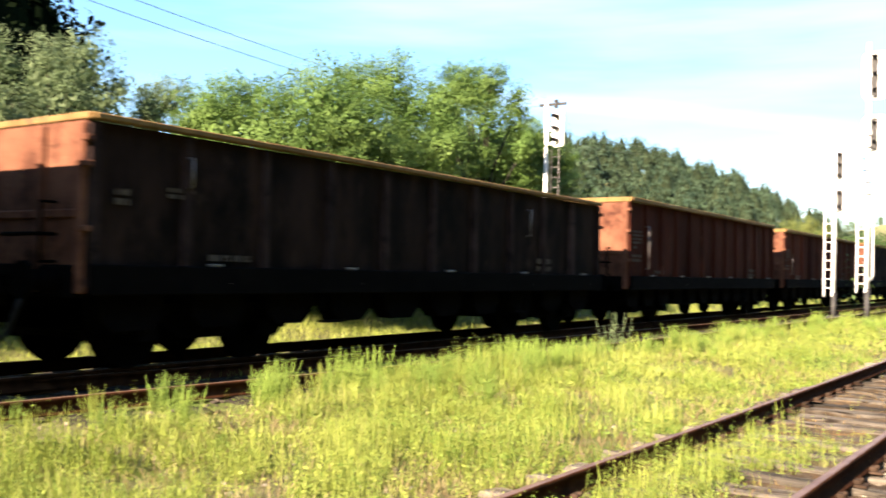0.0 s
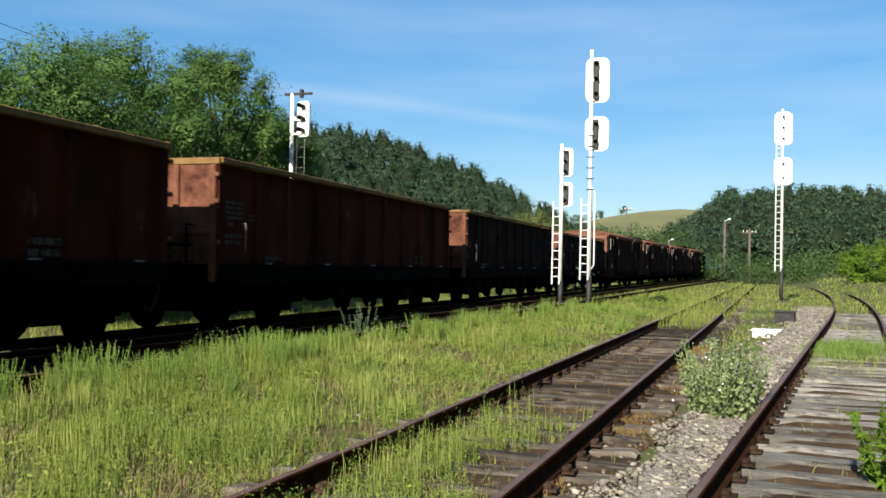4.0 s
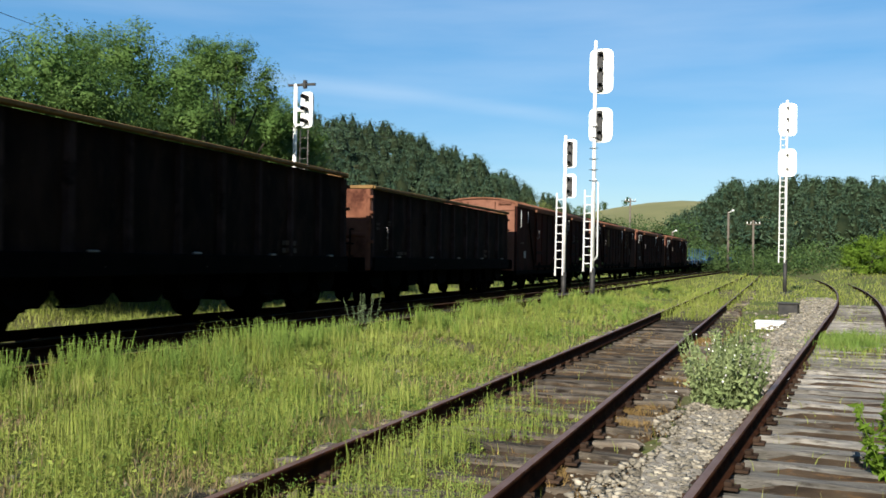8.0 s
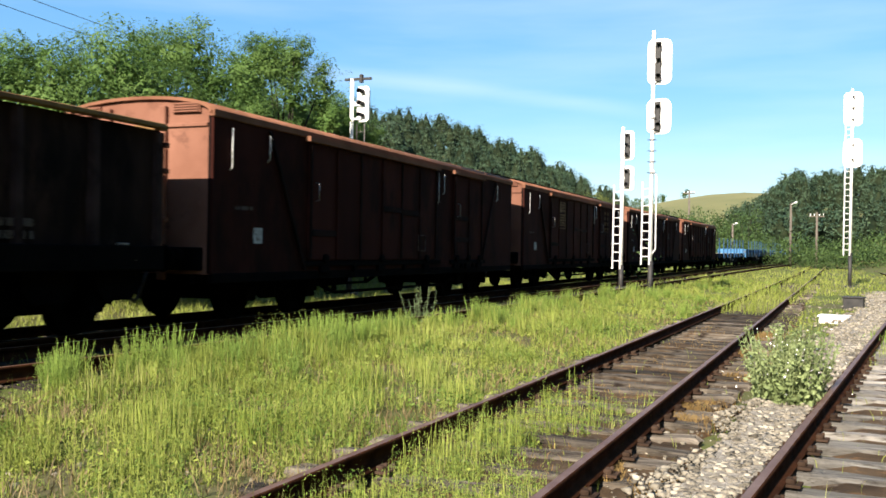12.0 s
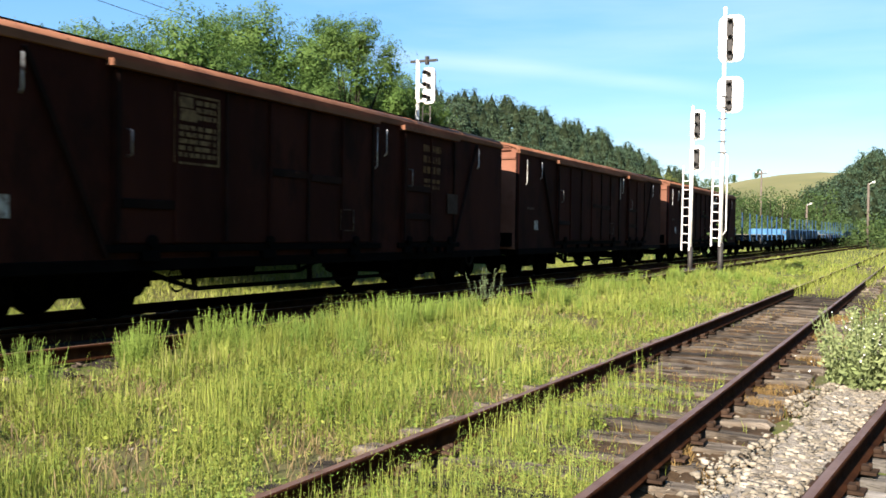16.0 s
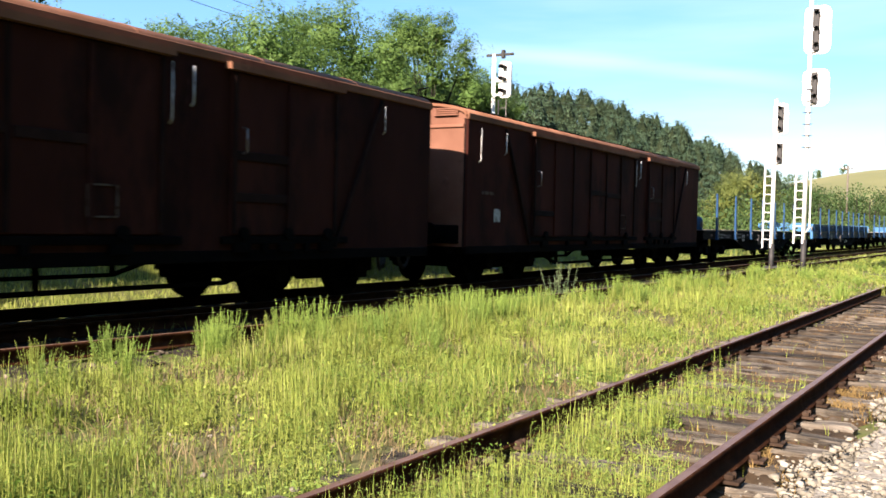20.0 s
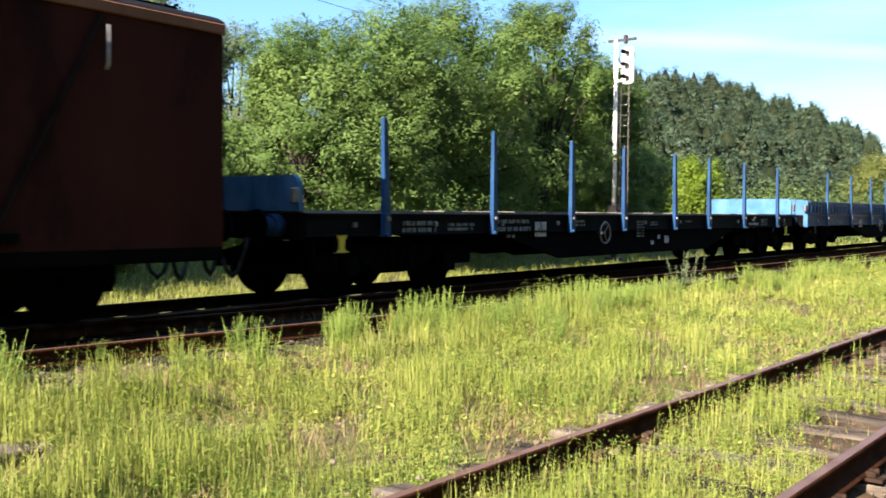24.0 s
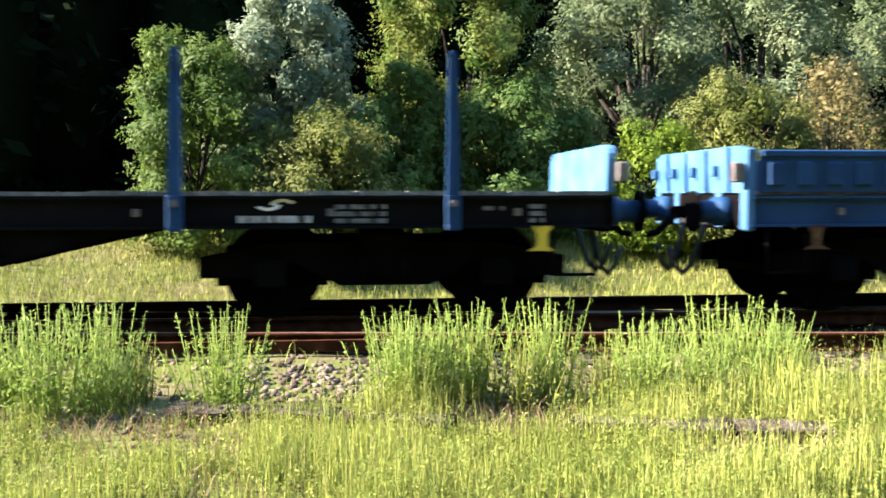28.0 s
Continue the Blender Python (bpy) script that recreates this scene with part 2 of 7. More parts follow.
# the wagons' blue lightened to paint the sun on the end boards
M_LITBLUE = material("sunlit_blue_paint", (0.0255, 0.103, 0.211), (0.0638, 0.172, 0.297), 2.5, 0.6, 0, 0.12, 40, stain=(0.017, 0.0516, 0.099), stain_scale=3.2, stain_at=0.58, dirt=(0.102, 0.112, 0.117), dirt_scale=6, dirt_at=0.66, per_object=0.12, gloss=0.12)
M_WHITE = material("white_enamel", (0.66, 0.66, 0.64), (0.84, 0.84, 0.82), 3, 0.5, 0, 0.1, 40, stain=(0.5, 0.47, 0.42), stain_scale=3, stain_at=0.66)
M_MAST = material("mast_white_paint", (0.60, 0.60, 0.58), (0.82, 0.82, 0.80), 5, 0.6, 0, 0.2, 40, stain=(0.34, 0.22, 0.15), stain_scale=6, stain_at=0.66)
M_BLACK = material("black_paint", (0.012, 0.012, 0.012), (0.035, 0.033, 0.03), 4, 0.6, 0, 0.2, 40)
M_MARK = material("white_lettering", (0.30, 0.30, 0.28), (0.55, 0.55, 0.53), 8, 0.8, 0, 0.1, 40, stain=(0.12, 0.09, 0.075), stain_scale=9, stain_at=0.5, gloss=0.1)
M_STENCIL = material("dull_white_stencil", (0.10, 0.10, 0.095), (0.26, 0.26, 0.25), 8, 0.8, 0, 0.1, 40, stain=(0.04, 0.035, 0.03), stain_scale=9, stain_at=0.5, gloss=0.08)
M_FADEDYELLOW = material("faded_yellow_paint", (0.075, 0.040, 0.018), (0.17, 0.10, 0.045), 6, 0.85, 0, 0.1, 40, stain=(0.05, 0.02, 0.014), stain_scale=7, stain_at=0.5, gloss=0.08)
M_NOTICE = material("worn_ochre_paint", (0.10, 0.062, 0.034), (0.24, 0.165, 0.085), 7, 0.85, 0, 0.1, 40, stain=(0.06, 0.024, 0.017), stain_scale=8, stain_at=0.52, gloss=0.08)
M_PLATE = material("dull_brown_plate", (0.032, 0.022, 0.017), (0.065, 0.046, 0.036), 5, 0.85, 0, 0.1, 40, gloss=0.08)
M_FADED = material("faded_lettering", (0.055, 0.040, 0.032), (0.14, 0.115, 0.095), 8, 0.85, 0, 0.1, 40, stain=(0.03, 0.017, 0.013), stain_scale=8, stain_at=0.48, gloss=0.08)
M_YELLOW = material("yellow_paint", (0.50, 0.33, 0.02), (0.72, 0.52, 0.05), 4, 0.6, 0, 0.1, 40)
M_POLE = material("pole_wood", (0.08, 0.065, 0.05), (0.15, 0.13, 0.105), 3, 0.9, 0, 0.5, 30, stretch=(4, 4, 0.5))
M_BARK = material("bark", (0.0125, 0.01, 0.0075), (0.0375, 0.0312, 0.0225), 5, 0.95, 0, 0.9, 18, stretch=(3, 3, 0.6))
M_GLASS = material("lamp_lens", (0.02, 0.02, 0.02), (0.05, 0.05, 0.05), 4, 0.15, 0, 0)


def leafy(name, low, high, vary=0.35, through_light=0.42, scale=0.5):
    return material(name, low, high, scale, 0.6, 0, 0, per_island=vary, translucent=through_light, gloss=0.12)


M_GRASS = leafy("grass_blades", (0.115, 0.154, 0.025), (0.265, 0.298, 0.068), 0.3, 0.24, 0.35)
M_GRASSDRY = leafy("dry_grass", (0.175, 0.190, 0.052), (0.315, 0.318, 0.118), 0.3, 0.26, 0.5)
M_HERB = leafy("herb_leaves", (0.138, 0.183, 0.030), (0.298, 0.338, 0.082), 0.3, 0.26, 0.6)
M_DRYMOSS = leafy("orange_dry_grass", (0.165, 0.105, 0.0375), (0.27, 0.18, 0.07), 0.3, 0.3, 2)
M_STRAW = leafy("brown_straw", (0.125, 0.09, 0.0425), (0.24, 0.19, 0.1), 0.3, 0.25, 1.2)
M_CLUMP = leafy("clump_leaves", (0.12, 0.202, 0.0336), (0.3, 0.402, 0.0936), 0.25, 0.36, 0.8)
M_WEED = leafy("weed_leaves", (0.091, 0.169, 0.0275), (0.234, 0.312, 0.0775), 0.25, 0.36, 0.8)
M_THISTLE = leafy("thistle_leaves", (0.08, 0.12, 0.055), (0.16, 0.2, 0.105), 0.3, 0.25, 2)
M_PALEWEED = leafy("pale_weed_leaves", (0.14, 0.19, 0.07), (0.31, 0.36, 0.17), 0.3, 0.3, 1.5)
M_LEAF = leafy("broad_leaves", (0.046, 0.104, 0.022), (0.155, 0.245, 0.068), 0.16, 0.36)
M_WILLOW = leafy("willow_leaves", (0.075, 0.125, 0.055), (0.205, 0.262, 0.135), 0.18, 0.4)
M_OLIVE = leafy("olive_leaves", (0.046, 0.100, 0.019), (0.165, 0.25, 0.06), 0.18, 0.38)
M_YELLOWLEAF = leafy("yellow_green_leaves", (0.1, 0.135, 0.03), (0.21, 0.235, 0.075), 0.2, 0.45)
M_BRIGHTLEAF = leafy("bright_leaves", (0.079, 0.149, 0.013), (0.175, 0.263, 0.035))
M_BROWNLEAF = leafy("browned_leaves", (0.135, 0.125, 0.048), (0.265, 0.225, 0.10), 0.25, 0.4)
M_LARCH = leafy("orange_tinged_leaves", (0.036, 0.112, 0.020), (0.175, 0.190, 0.045), 0.2, 0.32, 1.6)
M_SILVER = leafy("silver_leaves", (0.115, 0.180, 0.105), (0.24, 0.31, 0.20), 0.16, 0.36)
M_PINE = leafy("pine_needles", (0.014, 0.036, 0.022), (0.064, 0.098, 0.050), 0.25, 0.05, 0.2)
# pine needles again, darkened so that the background wood looks shaded
M_SHADEDPINE = material("shaded_pine_needles", (0.0016, 0.0036, 0.0018), (0.007, 0.012, 0.005), 0.16, 1.0, 0, 0, gloss=0.0)
# near-black core colour that paints the shade inside conifer crowns
M_CROWNSHADE = material("crown_shade_boughs", (0.007, 0.013, 0.007), (0.024, 0.032, 0.015), 0.6, 0.9, 0, 0.8, 3.0, gloss=0.05)
M_FARWOOD = leafy("far_wood_leaves", (0.028, 0.056, 0.0175), (0.068, 0.108, 0.032), 0.4, 0.15, 0.05)
M_FIELD = material("hill_pasture", (0.1, 0.105, 0.035), (0.18, 0.165, 0.065), 0.01, 0.95, 0, 0)


# ---- mesh helpers ----
def part(name, bm, mat, parent=None, label="", kind=""):
    me = bpy.data.meshes.new(name)
    bm.to_mesh(me)
    bm.free()
    me.materials.append(mat)
    ob = new(name, me)
    ob.parent = parent
    return tagged(ob, label, kind=kind)


def empty(name, m, label, category, group="", kind=""):
    ob = new(name)
    ob.empty_display_size = 0.2
    ob.matrix_basis = m
    return tagged(ob, label, category, group, kind)


def mesh(name, verts, faces, mat, parent=None, label="", kind="", smooth=False):
    """An object from arrays of corners and of equal-sided faces."""
    verts, faces = np.asarray(verts, np.float32), np.asarray(faces, np.int32)
    me = bpy.data.meshes.new(name)
    me.vertices.add(len(verts))
    me.vertices.foreach_set("co", verts.ravel())
    k = faces.shape[1]
    me.loops.add(faces.size)
    me.loops.foreach_set("vertex_index", faces.ravel())
    me.polygons.add(len(faces))
    me.polygons.foreach_set("loop_start", np.arange(len(faces), dtype=np.int32) * k)
    me.polygons.foreach_set("loop_total", np.full(len(faces), k, np.int32))
    if smooth:
        me.polygons.foreach_set("use_smooth", np.ones(len(faces), bool))
    me.materials.append(mat)
    me.update(calc_edges=True)
    ob = new(name, me)
    ob.parent = parent
    return tagged(ob, label, kind=kind)


def box(bm, x0, x1, y0, y1, z0, z1, bevel=0.0, m=None):
    v = [bm.verts.new((x, y, z)) for x in (x0, x1) for y in (y0, y1) for z in (z0, z1)]
    f = [bm.faces.new([v[i] for i in q]) for q in ((0, 1, 3, 2), (4, 6, 7, 5), (0, 4, 5, 1), (2, 3, 7, 6), (0, 2, 6, 4), (1, 5, 7, 3))]
    if bevel:
        edges = list({e for q in f for e in q.edges})
        out = bmesh.ops.bevel(bm, geom=edges, offset=bevel, segments=1, affect="EDGES")
        v = list({w for q in out["faces"] for w in q.verts} | {w for w in v if w.is_valid})
    if m is not None:
        bmesh.ops.transform(bm, matrix=m, verts=v)
    return bm


def beam(bm, a, b, w, h, up=(0, 0, 1)):
    """A square bar from a to b, w across and h along up."""
    a, b = Vector(a), Vector(b)
    d = (b - a).normalized()
    side = d.cross(Vector(up))
    side = side.normalized() if side.length > 1e-4 else Vector((1, 0, 0))
    top = side.cross(d)
    v = [bm.verts.new(p + side * (i * w / 2) + top * (j * h / 2)) for p in (a, b) for i, j in ((-1, -1), (1, -1), (1, 1), (-1, 1))]
    for q in ((3, 2, 1, 0), (4, 5, 6, 7), (0, 1, 5, 4), (1, 2, 6, 5), (2, 3, 7, 6), (3, 0, 4, 7)):
        bm.faces.new([v[i] for i in q])
    return bm


def rod(bm, a, b, r0, r1=None, n=10):
    """A round bar from a to b."""
    a, b, r1 = Vector(a), Vector(b), r0 if r1 is None else r1
    d = (b - a).normalized()
    side = d.cross(Vector((0, 0, 1)))
    side = side.normalized() if side.length > 1e-3 else Vector((1, 0, 0))
    top = side.cross(d)
    rings = [[bm.verts.new(p + side * (r * math.cos(k * math.tau / n)) + top * (r * math.sin(k * math.tau / n))) for k in range(n)]
             for p, r in ((a, r0), (b, r1))]
    for k in range(n):
        f = bm.faces.new((rings[0][k], rings[0][(k + 1) % n], rings[1][(k + 1) % n], rings[1][k]))
        f.smooth = True
    bm.faces.new(rings[0][::-1])
    bm.faces.new(rings[1])
    return bm


def pipe(bm, points, r, n=8):
    """A bent round bar through the points; it closes where the last point is the first."""
    pts = [Vector(q) for q in points]
    closed = (pts[0] - pts[-1]).length < 1e-6
    if closed:
        pts = pts[:-1]
    m = len(pts)
    rings, up = [], None
    for k, q in enumerate(pts):
        before = (q - pts[k - 1]).normalized() if k or closed else None
        after = (pts[(k + 1) % m] - q).normalized() if k < m - 1 or closed else None
        d = (before + after).normalized() if before and after else (before or after)
        stretch = 1.0 / max(0.5, d.dot(after or before))
        if up is None:
            up = d.orthogonal().normalized()
        up = (up - d * up.dot(d)).normalized()
        side = d.cross(up)
        rings.append([bm.verts.new(q + (up * math.cos(i * math.tau / n) + side * math.sin(i * math.tau / n)) * r * (1 + 0.5 * (stretch - 1))) for i in range(n)])
    for k in range(m if closed else m - 1):
        a, b = rings[k], rings[(k + 1) % m]
        for i in range(n):
            bm.faces.new((a[i], b[i], b[(i + 1) % n], a[(i + 1) % n])).smooth = True
    if not closed:
        bm.faces.new(rings[0])
        bm.faces.new(rings[-1][::-1])
    return bm


def profile(bm, outline, y0, y1):
    """A plate with an outline in x and z, from y0 to y1."""
    a = [bm.verts.new((x, y0, z)) for x, z in outline]
    b = [bm.verts.new((x, y1, z)) for x, z in outline]
    bm.faces.new(a)
    bm.faces.new(b[::-1])
    for k in range(len(a)):
        q = (k + 1) % len(a)
        bm.faces.new((a[k], b[k], b[q], a[q]))
    bmesh.ops.recalc_face_normals(bm, faces=bm.faces)
    return bm


def new_bm():
    return bmesh.new()


# ---- the lie of the land ----
TRAIN_Y, TRAIN_Z, NEAR_Z = 10.07, 0.28, 0.07


def train_line(x):
    """Place and heading of the loaded line at x."""
    q, c = max(x, 0.0), max(x - 14.0, 0.0)
    return Vector((x, TRAIN_Y + 0.04 - 0.00029 * c * c, TRAIN_Z + 0.00003 * q * q)), -0.00058 * c, 0.00006 * q


def loaded_y(x):
    """Where the loaded line runs, for arrays."""
    return TRAIN_Y + 0.04 - 0.00029 * np.maximum(x - 14.0, 0) ** 2


def siding_y(x):
    """Where the siding runs: straight, then bending back towards the yard."""
    return 0.23 - 0.107 * x + 0.0009 * np.clip(x - 30.0, 0, 70) ** 2


def near_line(x):
    return Vector((x, 2.37 - 0.0215 * x, NEAR_Z + 0.00002 * max(x, 0) ** 2)), math.atan(-0.0215), 0.0


def third_line(x):
    return Vector((x, float(siding_y(x)), NEAR_Z + 0.00002 * max(x, 0) ** 2)), math.atan(float(siding_y(x + 0.5) - siding_y(x - 0.5))), 0.0


def turnout_line(x):
    """The line that leaves the loaded one near the camera and runs beside it."""
    xs = (-12, -3, 0, 9, 14.4, 25, 40, 80, 140)
    ys = (10.07, 9.55, 9.25, 8.3, 7.9, 7.45, 7.15, 5.9, 2.6)
    y = float(np.interp(x, xs, ys))
    dy = float(np.interp(x + 0.5, xs, ys) - np.interp(x - 0.5, xs, ys))
    q = max(x, 0.0)
    return Vector((x, y, 0.24 + 0.00003 * q * q)), math.atan(dy), 0.0


def smooth(a, b, v):
    k = np.clip((v - a) / (b - a), 0, 1)
    return k * k * (3 - 2 * k)


# the 30-degree slope from -150 to -45 is unseen, added to block skylight
AZ = np.array((-180, -165, -150, -45, -22, -12, -7, -4.7, -2.3, 0.9, 2.2, 4.1, 6.4, 9, 11.2, 13.6, 16, 18.5, 21.3, 24.1, 26.7, 32, 45, 55, 60, 110, 150, 180), float)
EL = np.array((5.0, 8.0, 30.0, 30.0, 3.4, 2.6, 2.9, 3.1, 3.2, 3.3, 2.6, 1.3, 0.5, 0.8, 2.0, 3.1, 4.3, 5.2, 6.1, 6.4, 6.6, 6.2, 4.6, 5.0, 10.0, 13.0, 8.0, 5.0), float)
R0 = np.array((200, 120, 18, 18, 110, 150, 150, 150, 150, 150, 150, 160, 180, 200, 190, 170, 150, 130, 115, 100, 90, 70, 42, 30, 25, 24, 80, 200), float)
R1 = np.array((420, 250, 60, 60, 300, 300, 290, 280, 280, 280, 280, 290, 300, 320, 340, 330, 320, 310, 300, 280, 270, 220, 130, 100, 80, 80, 200, 420), float)


def land(x, y):
    """Height of the ground: the yard, its bank under the loaded line, and the hills round it."""
    x, y = np.asarray(x, float), np.asarray(y, float)
    q = np.maximum(x, 0)
    line = loaded_y(x)
    yard = -0.17 + 0.00002 * np.minimum(q, 300) ** 2 + 0.20 * smooth(3.2, 7.0, y + 0.00023 * q * q) - 0.25 * smooth(line + 2.2, line + 3.2, y) + 0.85 * smooth(line + 3.2, line + 7.4, y) * smooth(-30, -10, x) * smooth(60, 30, x)
    r, az = np.hypot(x, y), np.degrees(np.arctan2(y, x))
    e, r0, r1 = np.interp(az, AZ, EL), np.interp(az, AZ, R0), np.interp(az, AZ, R1)
    hill = smooth(r0, r1, r) * np.tan(np.radians(e)) * r1
    far = smooth(500, 1000, r) * np.where((az > -3) & (az < 16), 1, 0.4) * 59 * np.exp(-((az - 5.4) / 7.8) ** 2)
    yard = yard + 0.9 * smooth(50, 100, r) * smooth(-5.0, -9.0, y) * smooth(-40, -20, az)
    bumps = 0.03 * np.sin(x * 1.7 + 0.6 * np.sin(y * 1.3)) * np.sin(y * 2.1 + 0.5 * np.sin(x * 0.9))
    for centre, end in ((2.37 - 0.0215 * x, 34), (siding_y(x), 44)):
        yard = yard - 0.045 * smooth(1.5, 1.25, np.abs(y - centre)) * smooth(end, end - 4, x) * (x > -8)
    return yard + hill + far + bumps * smooth(1.0, 2.0, np.abs(y - 1.3 + 0.06 * x))


def build_ground():
    radii = np.concatenate((np.linspace(0.4, 16, 50), np.geomspace(16.5, 3000, 90)))
    angles = np.radians(np.arange(0, 360, 2.0))
    rr, aa = np.meshgrid(radii, angles, indexing="ij")
    x, y = rr * np.cos(aa), rr * np.sin(aa)
    v = np.stack((x, y, land(x, y)), -1).reshape(-1, 3)
    v = np.concatenate((v, [[0, 0, float(land(0, 0))]]))
    n, k = len(radii), len(angles)
    i, j = np.meshgrid(np.arange(n - 1), np.arange(k), indexing="ij")
    j2 = (j + 1) % k
    f = np.stack((i * k + j, (i + 1) * k + j, (i + 1) * k + j2, i * k + j2), -1).reshape(-1, 4)
    ob = mesh("ground", v, f, M_EARTH, smooth=True)
    me = ob.data
    # the hole under the camera
    me.materials.append(M_FIELD)
    idx = np.zeros(len(f), np.int32)
    idx[(np.repeat(np.arange(n - 1), k)) > np.searchsorted(radii, 190)] = 1
    me.polygons.foreach_set("material_index", idx)
    cap = new_bm()
    ring = [cap.verts.new(v[q]) for q in range(k)]
    cap.faces.new(ring)
    part("ground_patch", cap, M_EARTH, ob)
    return tagged(ob, "weedy earth of a rail yard running out to hills", "ground", kind="structure")


ground = build_ground()


# ---- tracks ----
def rail_mesh(name, line, side, x0, x1, step, parent):
    """One rail with foot, web and head, laid along a line."""
    section = ((-0.070, -0.160), (0.070, -0.160), (0.070, -0.148), (0.012, -0.125), (0.012, -0.045), (0.036, -0.035), (0.036, -0.006),
               (0.028, 0.0), (-0.028, 0.0), (-0.036, -0.006), (-0.036, -0.035), (-0.012, -0.045), (-0.012, -0.125), (-0.070, -0.148))
    k = len(section)
    v, f = [], []
    xs = np.arange(x0, x1 + 0.01, step)
    for x in xs:
        p, yaw, _ = line(float(x))
        nx, ny = -math.sin(yaw), math.cos(yaw)
        for a, z in section:
            d = side * 0.7535 + a
            v.append((p.x + nx * d, p.y + ny * d, p.z + z))
    for i in range(len(xs) - 1):
        for j in range(k):
            q = (j + 1) % k
            f.append((i * k + j, (i + 1) * k + j, (i + 1) * k + q, i * k + q))
    ob = mesh(name, v, f, M_RAIL, parent, "rusty steel rail")
    ob.data.materials.append(M_RAILTOP)
    idx = np.tile(np.array([1 if j == 7 else 0 for j in range(k)], np.int32), len(xs) - 1)
    ob.data.polygons.foreach_set("material_index", idx)
    return ob


def sleeper_shape(seed, mat):
    rng = random.Random(seed)
    bm = new_bm()
    box(bm, -0.115, 0.115, -1.3, 1.3, -0.15, 0.0, 0.022)
    # split lengthwise so that the worn faces dip and warp
    bmesh.ops.subdivide_edges(bm, edges=[e for e in bm.edges if abs(e.verts[0].co.y - e.verts[1].co.y) > 1.0], cuts=5)
    for v in bm.verts:
        v.co += Vector((rng.uniform(-0.022, 0.022), rng.uniform(-0.04, 0.04), rng.uniform(-0.022, 0.006)))
    me = bpy.data.meshes.new("sleeper")
    bm.to_mesh(me)
    bm.free()
    me.materials.append(mat)
    return me


SLEEPERS = [sleeper_shape(k, M_SLEEPER) for k in range(7)]
SHADED_SLEEPERS = [sleeper_shape(40 + k, M_SHADEDSLEEPER) for k in range(5)]
PALE_SLEEPERS = [sleeper_shape(20 + k, M_SLEEPERPALE) for k in range(7)]
_chair = new_bm()
box(_chair, -0.08, 0.08, -0.17, 0.17, 0.0, 0.022, 0.004)
for _s in (-1, 1):
    box(_chair, -0.05, 0.05, _s * 0.095 - 0.03, _s * 0.095 + 0.03, 0.02, 0.055, 0.006)
    rod(_chair, (0, _s * 0.12, 0.02), (0, _s * 0.12, 0.07), 0.014, n=6)
CHAIR = bpy.data.meshes.new("rail_chair")
_chair.to_mesh(CHAIR)
_chair.free()
CHAIR.materials.append(M_CHAIR)


def build_track(name, line, x0, x1, pitch, label, step=1.0, sleepers_to=60.0, chairs_to=16.0, timbers=SLEEPERS):
    t = empty(name, Matrix(), label, "railway track", "tracks of the yard")
    for side in (-1, 1):
        rail_mesh("rail", line, side, x0, x1, step, t)
    rng = random.Random(len(name))
    x = x0
    while x < min(x1, sleepers_to):
        p, yaw, _ = line(x)
        ob = new("sleeper", rng.choice(timbers))
        ob.parent = t
        ob.matrix_basis = pose(p.x, p.y + rng.uniform(-0.09, 0.09), p.z - 0.178 + rng.uniform(-0.02, 0.004), rng.uniform(-0.5, 0.5), rng.uniform(-3, 3), math.degrees(yaw) + rng.uniform(-2.5, 2.5))
        if x < chairs_to and x > 1:
            for side in (-1, 1):
                c = new("rail_chair", CHAIR)
                c.parent = t
                c.matrix_basis = pose(p.x - math.sin(yaw) * side * 0.7535, p.y + math.cos(yaw) * side * 0.7535, p.z - 0.18, 0, 0, math.degrees(yaw))
        x += pitch * rng.uniform(0.93, 1.07)
    return t


near_track = build_track("near_track", near_line, -8, 160, 0.64, "empty rusty track on weathered timber sleepers in weeds")
third_track = build_track("siding_track", third_line, -8, 120, 0.60, "rusty siding on bleached timber sleepers beside white gravel", sleepers_to=42.0, timbers=PALE_SLEEPERS)
loaded_track = build_track("loaded_track", train_line, -60, 330, 0.66, "track under the train on a low weedy bank", 2.0, 40.0, -99, SHADED_SLEEPERS)
turnout_track = build_track("turnout_track", turnout_line, -9, 200, 0.66, "half-overgrown track branching off beside the train", 1.0, 40.0, -99, SHADED_SLEEPERS)

# the loose switch blade and its stretcher beside the branch
def build_blade():
    b = empty("switch_blade", Matrix(), "rusty planed switch blade lying beside the stock rail", "switch blade")
    bm = new_bm()
    profile(bm, ((-4.5, 0.20), (1.6, 0.20), (2.2, 0.14), (1.6, 0.10), (-4.5, 0.10)), 8.30, 8.36)
    part("blade", bm, M_RAIL, b)
    bm = new_bm()
    box(bm, 0.6, 1.25, 8.02, 8.14, 0.06, 0.16, 0.01)
    part("slide_plate", bm, M_RAIL, b)


build_blade()


